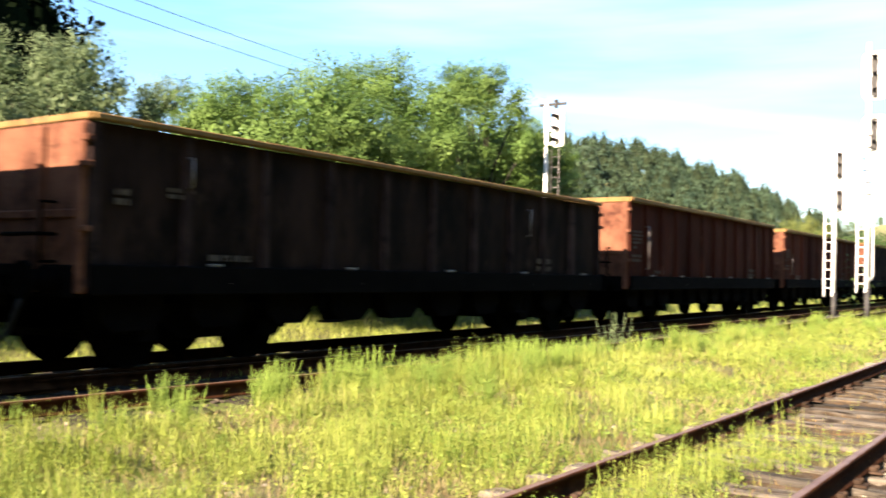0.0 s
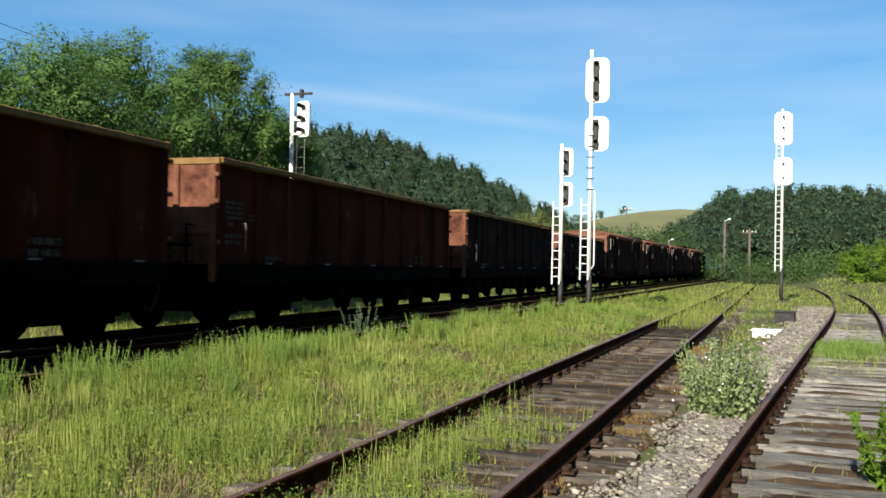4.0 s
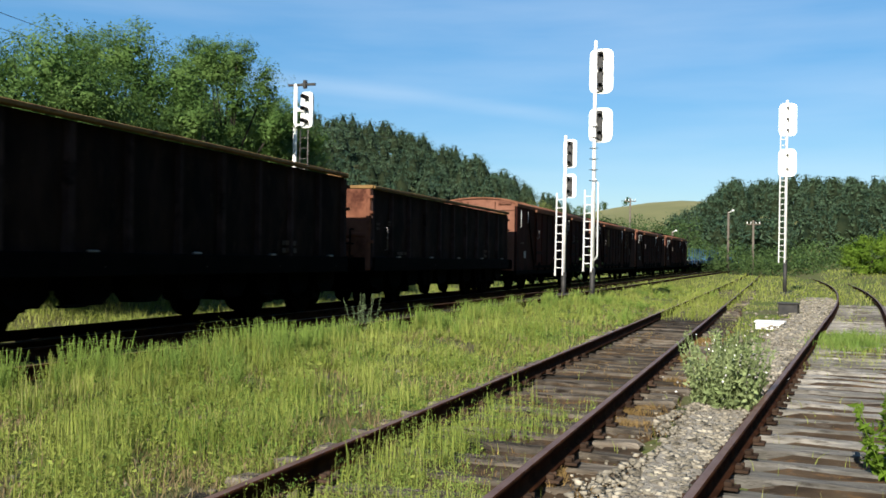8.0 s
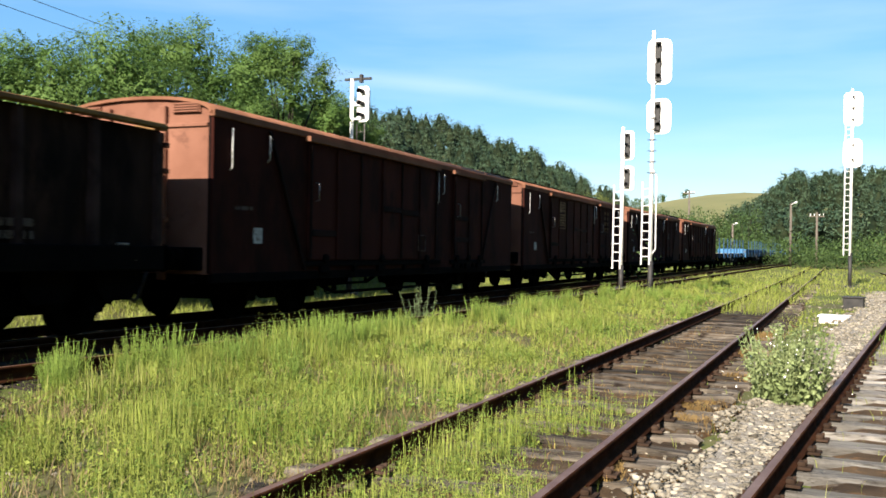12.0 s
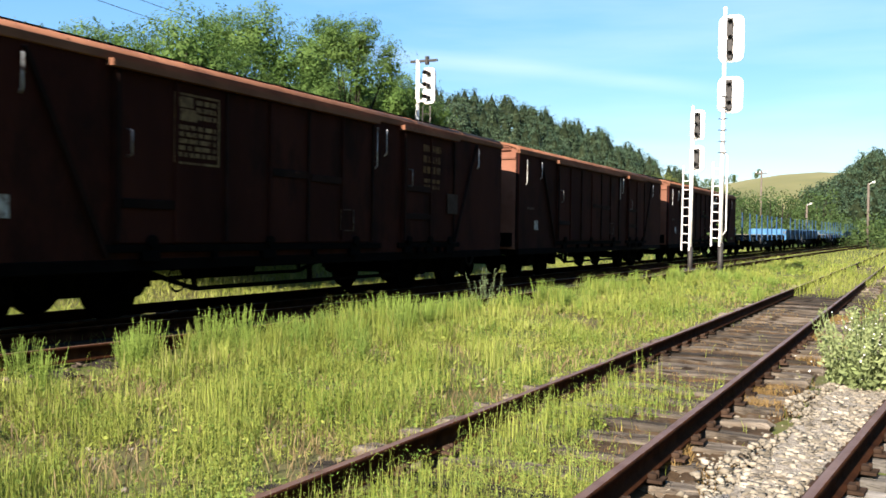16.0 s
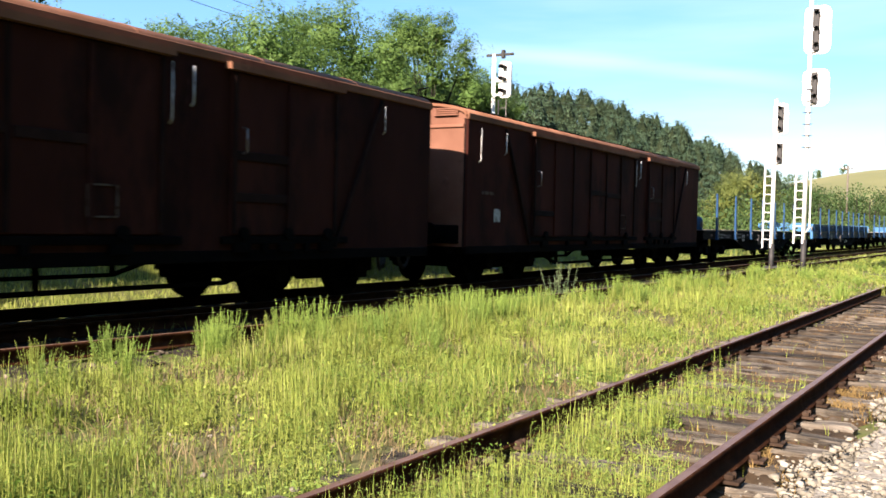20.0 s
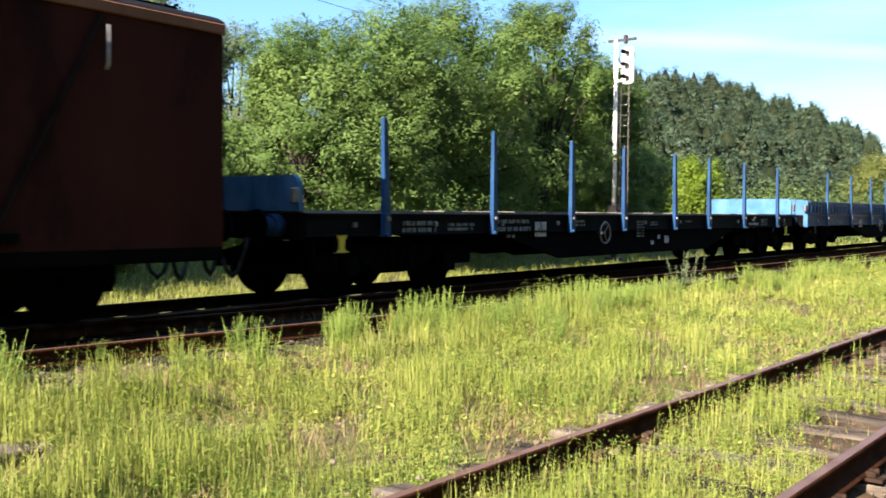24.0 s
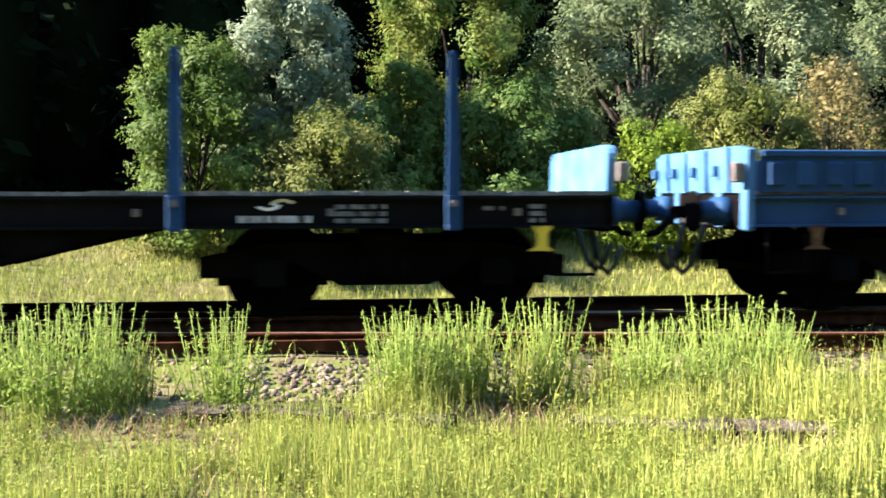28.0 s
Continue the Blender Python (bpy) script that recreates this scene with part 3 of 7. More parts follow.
# ---- rolling stock ----
def tread(bm, r, y0, y1, flange):
    """A wheel: tread, flange, dished web and hub, about an axle along y."""
    rings = ((y0, r * 0.98), (y1, r), (y1, r + flange), (y1 + (0.03 if y1 > y0 else -0.03), r + flange), (y1 + (0.03 if y1 > y0 else -0.03), r * 0.86),
             (y1 * 0.985 + y0 * 0.015, r * 0.80), ((y0 + y1) / 2, r * 0.42), (y0, r * 0.30), (y0, 0.12))
    n = 28
    grid = [[bm.verts.new((rad * math.cos(k * math.tau / n), y, rad * math.sin(k * math.tau / n))) for k in range(n)] for y, rad in rings]
    outer = [bm.verts.new((0.86 * r * math.cos(k * math.tau / n), y0, 0.86 * r * math.sin(k * math.tau / n))) for k in range(n)]
    dish = [bm.verts.new((0.36 * r * math.cos(k * math.tau / n), y0 + (y1 - y0) * 0.35, 0.36 * r * math.sin(k * math.tau / n))) for k in range(n)]
    for a, b in list(zip(grid, grid[1:])) + [(grid[0], outer), (outer, dish)]:
        for k in range(n):
            f = bm.faces.new((a[k], a[(k + 1) % n], b[(k + 1) % n], b[k]))
            f.smooth = False
    bm.faces.new(dish)


def wheelset(parent, x, r=0.46):
    bm = new_bm()
    for s in (-1, 1):
        tread(bm, r, s * 0.815, s * 0.70, 0.028)
    rod(bm, (0, -1.0, 0), (0, 1.0, 0), 0.08, n=10)
    for s in (-1, 1):
        for k in range(3):
            a = k * math.tau / 3
            rod(bm, (0.05 * math.cos(a), s * 1.0, 0.05 * math.sin(a)), (0.05 * math.cos(a), s * 1.03, 0.05 * math.sin(a)), 0.018, n=6)
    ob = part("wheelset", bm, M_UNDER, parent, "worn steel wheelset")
    ob.matrix_basis = pose(x, 0, r)
    return ob


def bogie(parent, x, base=2.0, reach=0.42):
    """A two-axle bogie: cast side frames with axle boxes and springs, bolster, brake blocks, wheelsets."""
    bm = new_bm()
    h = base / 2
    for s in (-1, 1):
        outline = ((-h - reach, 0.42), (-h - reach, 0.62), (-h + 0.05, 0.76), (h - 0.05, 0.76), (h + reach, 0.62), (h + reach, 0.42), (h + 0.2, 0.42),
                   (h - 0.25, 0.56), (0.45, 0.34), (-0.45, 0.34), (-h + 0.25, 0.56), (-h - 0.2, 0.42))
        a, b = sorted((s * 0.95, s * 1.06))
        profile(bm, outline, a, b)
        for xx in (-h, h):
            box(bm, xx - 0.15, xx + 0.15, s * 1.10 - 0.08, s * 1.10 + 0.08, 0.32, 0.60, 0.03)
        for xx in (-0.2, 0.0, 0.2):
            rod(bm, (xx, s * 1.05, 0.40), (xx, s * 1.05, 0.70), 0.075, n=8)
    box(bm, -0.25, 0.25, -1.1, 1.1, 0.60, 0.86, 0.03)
    frame_ob = part("bogie", bm, M_UNDER, parent, "grimy two-axle bogie, blackened for the shade below the wagon")
    frame_ob.matrix_basis = pose(x, 0, 0)
    for s in (-1, 1):
        wheelset(frame_ob, s * h)
    for s in (-1, 1):
        for q in (-1, 1):
            bm = new_bm()
            for w in (-1, 1):
                box(bm, s * h + q * 0.50 - 0.05, s * h + q * 0.50 + 0.05, w * 0.76 - 0.05, w * 0.76 + 0.05, 0.32, 0.62, 0.01)
            beam(bm, (s * h + q * 0.50, -0.85, 0.4), (s * h + q * 0.50, 0.85, 0.4), 0.06, 0.08)
            part("brake_beam", bm, M_UNDER, frame_ob)
    return frame_ob


def running_gear(w, half, pivot, base=2.0, casing=M_UNDER, reach=0.42):
    """Buffers, couplers, bogies, hoses and steps: what all the wagons share. half: half the body's length."""
    for s in (-1, 1):
        bogie(w, s * pivot, base, reach)
        for y in (-0.875, 0.875):
            bm = new_bm()
            rod(bm, (s * (half - 0.05), y, 1.05), (s * (half + 0.42), y, 1.05), 0.115, n=12)
            rod(bm, (s * (half + 0.02), y, 1.05), (s * (half + 0.22), y, 1.05), 0.15, n=12)
            buffer = part("buffer", bm, casing, w, "greasy round buffer" if casing is M_UNDER else "blue round buffer")
            bm = new_bm()
            rod(bm, (s * (half + 0.42), y, 1.05), (s * (half + 0.46), y, 1.05), 0.215, 0.205, n=16)
            part("buffer_head", bm, M_UNDER, buffer, "greasy buffer head, blackened for the shade between wagons")
        bm = new_bm()
        box(bm, s * half - 0.06, s * half + 0.06, -1.30, 1.30, 0.86, 1.22, 0.015)
        part("buffer_beam", bm, M_UNDER, w)
        bm = new_bm()
        beam(bm, (s * half, 0, 1.03), (s * (half + 0.36), 0, 1.03), 0.09, 0.13)
        pipe(bm, [(s * (half + 0.30), -0.07, 1.0), (s * (half + 0.52), -0.08, 0.80), (s * (half + 0.62), 0, 0.78), (s * (half + 0.52), 0.08, 0.80), (s * (half + 0.30), 0.07, 1.0)], 0.028, 6)
        part("screw_coupling", bm, M_UNDER, w)
        for y in (-0.32, 0.32):
            bm = new_bm()
            pts = [(s * (half + 0.06 + 0.40 * q), y * (1 - 0.4 * q), 0.98 - 0.62 * math.sin(q * 2.6)) for q in (0, 0.2, 0.4, 0.6, 0.8, 1.0)]
            pipe(bm, pts, 0.03, 6)
            part("brake_hose", bm, M_BLACK, w)


def marks(bm, x0, x1, z0, z1, rows, y, rng):
    """Rows of small unreadable characters as plain bars on a side at y."""
    dz = (z1 - z0) / rows
    for k in range(rows):
        x = x0
        while x < x1:
            wdt = rng.uniform(0.05, 0.22)
            box(bm, x, min(x + wdt, x1), y - 0.003, y + 0.003, z0 + k * dz + dz * 0.18, z0 + k * dz + dz * 0.82)
            x += wdt + rng.uniform(0.02, 0.06)
    return bm


def gondola(name, length, seed, skin, label, ribs=9, taller=0.0):
    """An open high-sided bogie wagon: walls of pressed sheet between posts, ochre rim, doors, steps."""
    rng = random.Random(seed)
    w = empty(name, Matrix(), label, "freight wagon", "wagons of the train")
    h, b, z0, z1 = length / 2, 1.38, 1.06, 2.86 + taller
    rim = 0.052 if skin is M_RUST else 0.036
    for s in (-1, 1):
        bm = new_bm()
        n = ribs * 4
        rows = (z0, z0 + 0.5, z0 + 1.0, z0 + 1.45, z1 - 0.05)
        grid = []
        for i in range(n + 1):
            x = -h + 0.03 + (length - 0.06) * i / n
            q = (i % 4) / 4
            col = []
            for k, z in enumerate(rows):
                d = 0.034 * math.sin(math.pi * q) * (1 if 0 < k < 4 else 0.3) * rng.uniform(-0.3, 1.7)
                col.append((bm.verts.new((x, s * (b + d - 0.045), z)), bm.verts.new((x, s * (b - 0.09), z))))
            grid.append(col)
        for i in range(n):
            for k in range(4):
                for lay in (0, 1):
                    bm.faces.new((grid[i][k][lay], grid[i + 1][k][lay], grid[i + 1][k + 1][lay], grid[i][k + 1][lay])).smooth = lay == 0
        bmesh.ops.recalc_face_normals(bm, faces=bm.faces)
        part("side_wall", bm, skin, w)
        for i in range(ribs + 1):
            x = -h + 0.05 + (length - 0.1) * i / ribs
            bm = new_bm()
            wide = 0.085 if i % 3 else 0.11
            v = [(x - wide, b - 0.05), (x - wide * 0.55, b + 0.05), (x + wide * 0.55, b + 0.05), (x + wide, b - 0.05)]
            lo = [bm.verts.new((p, s * q, z0 - 0.08)) for p, q in v]
            hi = [bm.verts.new((p, s * (q - 0.02 if 0 < k < 3 else q), z1 - 0.08)) for k, (p, q) in enumerate(v)]
            for k in range(3):
                bm.faces.new((lo[k], lo[k + 1], hi[k + 1], hi[k]))
            bm.faces.new(lo)
            bm.faces.new(hi)
            bmesh.ops.recalc_face_normals(bm, faces=bm.faces)
            part("post", bm, M_RIB if skin is M_RUSTDARK else skin, w)
        bm = new_bm()
        box(bm, -h, h, s * b - 0.09, s * b + 0.07, z1 - rim, z1 + rim * 0.9, 0.012)
        for v in bm.verts:
            v.co.z += 0.012 * math.sin(v.co.x * 1.3 + seed)
        part("top_rail", bm, M_RIM, w, "dented ochre top rail")
        bm = new_bm()
        # the sill is carried up the wall's foot as a near-black band
        box(bm, -h, h, s * b - 0.10, s * b + 0.03, z0 - 0.17, z0 + 0.17, 0.015)
        part("side_sill", bm, M_UNDER, w)
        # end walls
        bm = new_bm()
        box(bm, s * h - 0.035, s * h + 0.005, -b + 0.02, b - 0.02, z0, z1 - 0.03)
        part("end_wall", bm, M_ENDLIT, w, "bare rusted end wall, lightened as if sunlit")
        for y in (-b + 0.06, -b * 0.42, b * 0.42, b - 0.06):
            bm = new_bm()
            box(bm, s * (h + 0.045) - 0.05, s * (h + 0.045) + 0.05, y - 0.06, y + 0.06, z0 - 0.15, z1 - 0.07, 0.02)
            part("end_post", bm, M_ENDLIT, w)
        for z in (z0 + 0.55, z0 + 1.25, z1 - 0.25):
            bm = new_bm()
            box(bm, s * (h + 0.06) - 0.05, s * (h + 0.06) + 0.05, -b - 0.075, -b + 0.02, z - 0.035, z + 0.035, 0.01)
            part("corner_bracket", bm, M_ENDLIT, w, "rusty corner bracket")
        for k in range(7):
            z = z1 - 0.22 - 0.155 * k
            bm = new_bm()
            for y0, y1 in ((-b + 0.14, -b * 0.42 - 0.08), (-b * 0.42 + 0.08, b * 0.42 - 0.08), (b * 0.42 + 0.08, b - 0.14)):
                box(bm, s * (h + 0.012) - 0.014, s * (h + 0.012) + 0.014, y0, y1, z - 0.022, z + 0.022, 0.01)
            part("end_pressing", bm, M_ENDLIT, w)
        for z in (z0 + 0.72,):
            bm = new_bm()
            box(bm, s * (h + 0.03) - 0.03, s * (h + 0.03) + 0.03, -b + 0.04, b - 0.04, z - 0.05, z + 0.05, 0.015)
            part("end_rib", bm, M_ENDLIT, w)
        bm = new_bm()
        box(bm, s * h - 0.06, s * h + 0.10, -b - 0.05, b + 0.05, z1 - rim * 1.25, z1 + rim, 0.012)
        part("end_rail", bm, M_RIM, w, "dented ochre end rail")
        bm = new_bm()
        y = -b + 0.42
        pipe(bm, [(s * (h + 0.1), y, 1.55), (s * (h + 0.30), y, 1.55), (s * (h + 0.30), y + 0.75, 1.55), (s * (h + 0.1), y + 0.75, 1.55)], 0.02, 6)
        pipe(bm, [(s * (h + 0.1), y, 1.25), (s * (h + 0.30), y, 1.25), (s * (h + 0.30), y, 1.9), (s * (h + 0.1), y, 1.9)], 0.018, 6)
        part("handrail", bm, M_UNDER, w, "bent steel handrail")
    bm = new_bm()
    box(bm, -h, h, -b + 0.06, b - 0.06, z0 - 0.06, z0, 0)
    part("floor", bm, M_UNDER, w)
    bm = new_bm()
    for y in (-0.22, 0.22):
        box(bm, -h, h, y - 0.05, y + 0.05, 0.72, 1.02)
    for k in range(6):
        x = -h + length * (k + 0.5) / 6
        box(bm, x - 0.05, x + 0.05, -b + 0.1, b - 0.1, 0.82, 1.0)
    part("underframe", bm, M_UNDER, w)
    bm = new_bm()
    rod(bm, (-1.0, 0.7, 0.78), (0.3, 0.7, 0.78), 0.19, n=12)
    part("air_tank", bm, M_UNDER, w)
    bm = new_bm()
    rod(bm, (0.9, -0.75, 0.80), (1.7, -0.75, 0.80), 0.14, n=12)
    part("air_tank", bm, M_UNDER, w)
    for x in (-h * 0.42, h * 0.42):
        bm = new_bm()
        pipe(bm, [(x, -b, 0.95), (x, -b - 0.02, 0.5)], 0.022, 6)
        pipe(bm, [(x + 0.4, -b, 0.95), (x + 0.4, -b - 0.02, 0.5)], 0.022, 6)
        box(bm, x - 0.02, x + 0.42, -b - 0.10, -b + 0.06, 0.48, 0.51)
        part("step", bm, M_UNDER, w)
    # door hinges and latches along the sill
    for k in range(1, ribs):
        if k % 2:
            x = -h + length * k / ribs + length / ribs * 0.35
            bm = new_bm()
            box(bm, x - 0.11, x + 0.11, -b - 0.075, -b - 0.02, z0 + 0.17, z0 + 0.205, 0.008)
            pipe(bm, [(x + 0.1, -b - 0.05, z0 + 0.18), (x + 0.22, -b - 0.09, z0 - 0.04)], 0.014, 6)
            part("door_latch", bm, M_STEEL, w, "worn steel latch")
    for x, lo, hi in ((-h + 1.32, 1.1, 1.45), (h - 3.4, 0.9, 1.4)) if seed == 2 else ((-h + 1.0, 0.35, 1.40),) if seed == 3 else ((-h + 0.75, 0.35, 0.9),):
        bm = new_bm()
        pipe(bm, [(x, -b - 0.04, z0 + lo), (x, -b - 0.12, z0 + lo + 0.01), (x, -b - 0.12, z0 + hi), (x, -b - 0.04, z0 + hi + 0.01)], 0.012, 6)
        part("grab_rail", bm, M_STEEL, w, "worn steel grab rail")
    bm = new_bm()
    marks(bm, -h + 0.32, -h + 0.52, z0 + 0.82, z0 + 1.04, 2, -b - 0.0, rng)
    marks(bm, -h + 1.05, -h + 1.45, z0 + 0.95, z0 + 1.10, 2, -b - 0.0, rng)
    if skin is M_RUST:
        marks(bm, -h + 0.25, -h + 0.85, z0 + 0.95, z0 + 1.30, 4, -b - 0.0, rng)
        marks(bm, -h + 0.25, -h + 0.80, z0 + 0.50, z0 + 0.72, 2, -b - 0.0, rng)
    marks(bm, -h + 1.7, -h + 2.4, z0 + 0.22, z0 + 0.34, 1, -b - 0.0, rng)
    marks(bm, h - 2.9, h - 2.3, z0 + 0.2, z0 + 0.5, 2, -b - 0.0, rng)
    part("lettering", bm, M_FADED, w, "faded stencilled marks", "stuff")
    # near-black bottom door pockets under the sill, deepened to hide the grass
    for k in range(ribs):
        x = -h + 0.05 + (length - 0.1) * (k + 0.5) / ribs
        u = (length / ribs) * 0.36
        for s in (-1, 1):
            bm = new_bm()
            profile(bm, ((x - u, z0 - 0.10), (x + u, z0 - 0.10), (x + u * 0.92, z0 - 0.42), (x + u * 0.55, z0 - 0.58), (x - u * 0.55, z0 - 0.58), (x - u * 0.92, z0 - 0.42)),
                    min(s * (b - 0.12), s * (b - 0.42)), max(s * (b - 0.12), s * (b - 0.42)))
            part("door_pocket", bm, M_UNDER, w, "grimy bottom door pocket, blackened for shade")
    running_gear(w, h, h - 2.0)
    return w


def boxcar(name, length, seed, label, walkway):
    """A covered bogie van: arched roof, sliding doors under hoods, posts and diagonal braces."""
    rng = random.Random(seed)
    w = empty(name, Matrix(), label, "freight wagon", "wagons of the train")
    paint = M_BOXSHADED if seed in (12, 13) else M_BOXSHADED2
    h, b, z0, z1, rise = length / 2, 1.42, 0.80, 3.32, 0.27
    arch = [(b * math.cos(a), z1 + rise * math.sin(a) ** 0.9) for a in np.linspace(0, math.pi, 15)]
    arch = [(y * 1.03, z + 0.02) for y, z in arch]
    bm = new_bm()
    ends = []
    for x in (-h - 0.06, h + 0.06):
        ends.append([bm.verts.new((x, y, z)) for y, z in arch])
    lo = []
    for x in (-h - 0.06, h + 0.06):
        lo.append([bm.verts.new((x, y * 0.985, z - 0.05)) for y, z in arch])
    for k in range(len(arch) - 1):
        bm.faces.new((ends[0][k], ends[1][k], ends[1][k + 1], ends[0][k + 1])).smooth = True
        bm.faces.new((lo[0][k], lo[0][k + 1], lo[1][k + 1], lo[1][k]))
        for e in (0, 1):
            bm.faces.new((ends[e][k], ends[e][k + 1], lo[e][k + 1], lo[e][k]))
    for k in (0, len(arch) - 1):
        bm.faces.new((ends[0][k], ends[1][k], lo[1][k], lo[0][k]))
    bmesh.ops.recalc_face_normals(bm, faces=bm.faces)
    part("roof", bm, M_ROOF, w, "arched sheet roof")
    for k in range(1, 7):
        x = -h + length * k / 7
        bm = new_bm()
        for (y0_, za), (y1_, zb) in zip(arch, arch[1:]):
            beam(bm, (x, y0_, za), (x, y1_, zb), 0.012, 0.025, (1, 0, 0))
        part("roof_seam", bm, M_ROOF, w)
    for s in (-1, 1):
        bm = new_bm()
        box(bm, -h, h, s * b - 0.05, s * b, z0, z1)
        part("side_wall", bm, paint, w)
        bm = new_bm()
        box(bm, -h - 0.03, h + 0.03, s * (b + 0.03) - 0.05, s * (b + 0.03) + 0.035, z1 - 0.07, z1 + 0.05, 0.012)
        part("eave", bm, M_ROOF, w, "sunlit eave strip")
        bm = new_bm()
        box(bm, -h, h, s * b - 0.06, s * b + 0.03, z0 - 0.14, z0 + 0.02, 0.012)
        part("side_sill", bm, M_UNDER, w)
        # end posts, then the bays: plain, braced, two doors, braced, plain
        for x in (-h + 0.04, h - 0.04, -h + 1.5, h - 1.5, -h + 0.42, h - 0.42):
            bm = new_bm()
            box(bm, x - 0.045, x + 0.045, s * b - 0.01, s * b + 0.05, z0, z1 - 0.05, 0.01)
            part("post", bm, M_POST, w)
        for q in (-1, 1):
            bm = new_bm()
            beam(bm, (q * (h - 1.55), s * (b + 0.02), z1 - 0.12), (q * (h - 2.75), s * (b + 0.02), z0 + 0.05), 0.05, 0.17, (0, 1, 0))
            part("brace", bm, M_POST, w, "dark diagonal pressed brace")
        # sliding doors hang proud of the wall
        for x0, x1 in ((-h + 2.85, 1.45), (2.6, h - 2.75)):
            bm = new_bm()
            box(bm, x0, x1, s * (b + 0.075) - 0.02, s * (b + 0.075) + 0.02, z0 + 0.22, z1 - 0.16, 0.008)
            d = part("sliding_door", bm, paint, w, "ribbed sliding door")
            m = max(2, round((x1 - x0) / 1.05))
            for i in range(m + 1):
                x = x0 + 0.05 + (x1 - x0 - 0.1) * i / m
                bm = new_bm()
                box(bm, x - 0.03, x + 0.03, s * (b + 0.11) - 0.018, s * (b + 0.11) + 0.018, z0 + 0.24, z1 - 0.18, 0.008)
                part("door_rib", bm, M_POST if i % 2 == 0 else paint, d)
            for u0, u1, z in ((0.01, 1 / m, z0 + 0.72), (1 - 3 / m, 1 - 2 / m, z0 + 1.30), (1 - 2 / m, 1 - 1 / m, z0 + 1.27)):
                bm = new_bm()
                box(bm, x0 + 0.06 + (x1 - x0) * max(u0, 0), x0 + (x1 - x0) * u1, s * (b + 0.105) - 0.012, s * (b + 0.105) + 0.012, z - 0.06, z + 0.06, 0.006)
                part("door_rail", bm, M_POST, d, "dark flat locking bar")
            bm = new_bm()
            pipe(bm, [(x0 + 0.18, s * (b + 0.12), z0 + 1.3), (x0 + 0.18, s * (b + 0.20), z0 + 1.32), (x0 + 0.18, s * (b + 0.20), z0 + 1.62), (x0 + 0.18, s * (b + 0.12), z0 + 1.64)], 0.014, 6)
            part("door_handle", bm, M_STEEL, d, "worn steel handle")
            bm = new_bm()
            profile(bm, ((x0 - 0.1, z1 - 0.14), (x0 - 0.1, z1 - 0.05), (x1 + 0.1, z1 - 0.05), (x1 + 0.1, z1 - 0.14)), min(s * b, s * (b + 0.17)), max(s * b, s * (b + 0.17)))
            part("door_hood", bm, M_ROOF, w, "projecting door hood")
            bm = new_bm()
            box(bm, x0 - 0.15, x1 + 0.3, s * (b + 0.075) - 0.03, s * (b + 0.075) + 0.03, z0 + 0.10, z0 + 0.20, 0.01)
            part("door_track", bm, M_UNDER, w)
            for i in range(5):
                xx = x0 + (x1 - x0) * (i + 0.5) / 5
                bm = new_bm()
                wide = 0.05 if i % 2 else 0.16
                box(bm, xx - wide, xx + wide, s * (b + 0.065) - 0.055, s * (b + 0.065) + 0.055, z0 - 0.02, z0 + 0.12, 0.01)
                if i % 2 == 0:
                    rod(bm, (xx, s * (b + 0.06), z0 + 0.24), (xx, s * (b + 0.15), z0 + 0.24), 0.085, n=12)
                part("track_bracket", bm, M_UNDER, w)
        # pale rails painted in for the sunlit streaks on posts and doors
        for x, reach in ((-h + 0.42, 0.62), (-h + 1.5, 0.40), (-h + 2.9, 0.95), (1.55, 0.7), (1.9, 0.45), (h - 1.5, 0.4)):
            bm = new_bm()
            pipe(bm, [(x, s * (b + 0.06), z1 - 0.25 - reach), (x, s * (b + 0.11), z1 - 0.2 - reach), (x, s * (b + 0.11), z1 - 0.2)], 0.012, 6)
            part("grab_rail", bm, M_MARK, w, "grab rail coloured pale for a sunlit streak")
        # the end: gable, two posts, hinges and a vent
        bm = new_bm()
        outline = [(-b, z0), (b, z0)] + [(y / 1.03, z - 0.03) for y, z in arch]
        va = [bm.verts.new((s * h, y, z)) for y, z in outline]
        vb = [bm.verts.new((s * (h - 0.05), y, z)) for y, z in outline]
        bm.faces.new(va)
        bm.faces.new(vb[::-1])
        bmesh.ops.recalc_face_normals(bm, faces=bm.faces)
        part("end_wall", bm, M_BOXLIT, w)
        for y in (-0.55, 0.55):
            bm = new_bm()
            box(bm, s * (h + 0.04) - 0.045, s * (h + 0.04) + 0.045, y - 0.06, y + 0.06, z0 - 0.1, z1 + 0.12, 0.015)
            part("end_post", bm, M_BOXLIT, w)
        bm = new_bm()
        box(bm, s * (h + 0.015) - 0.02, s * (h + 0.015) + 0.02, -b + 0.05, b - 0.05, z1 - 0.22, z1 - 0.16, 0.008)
        part("end_rail", bm, M_BOXLIT, w)
        for y in (-1.0, 1.0):
            bm = new_bm()
            box(bm, s * (h + 0.02) - 0.02, s * (h + 0.02) + 0.02, y * 0.98 - 0.26, y * 0.98 + 0.26, z1 - 0.0, z1 + 0.16)
            for k in range(4):
                box(bm, s * (h + 0.05) - 0.012, s * (h + 0.05) + 0.012, y * 0.98 - 0.24, y * 0.98 + 0.24, z1 + 0.01 + 0.04 * k, z1 + 0.03 + 0.04 * k)
            part("vent", bm, M_BOXLIT, w, "louvred gable vent")
    if walkway:
        bm = new_bm()
        for y in (-0.26, 0.03):
            box(bm, -h - 0.25, h + 0.25, y, y + 0.22, z1 + rise + 0.15, z1 + rise + 0.18)
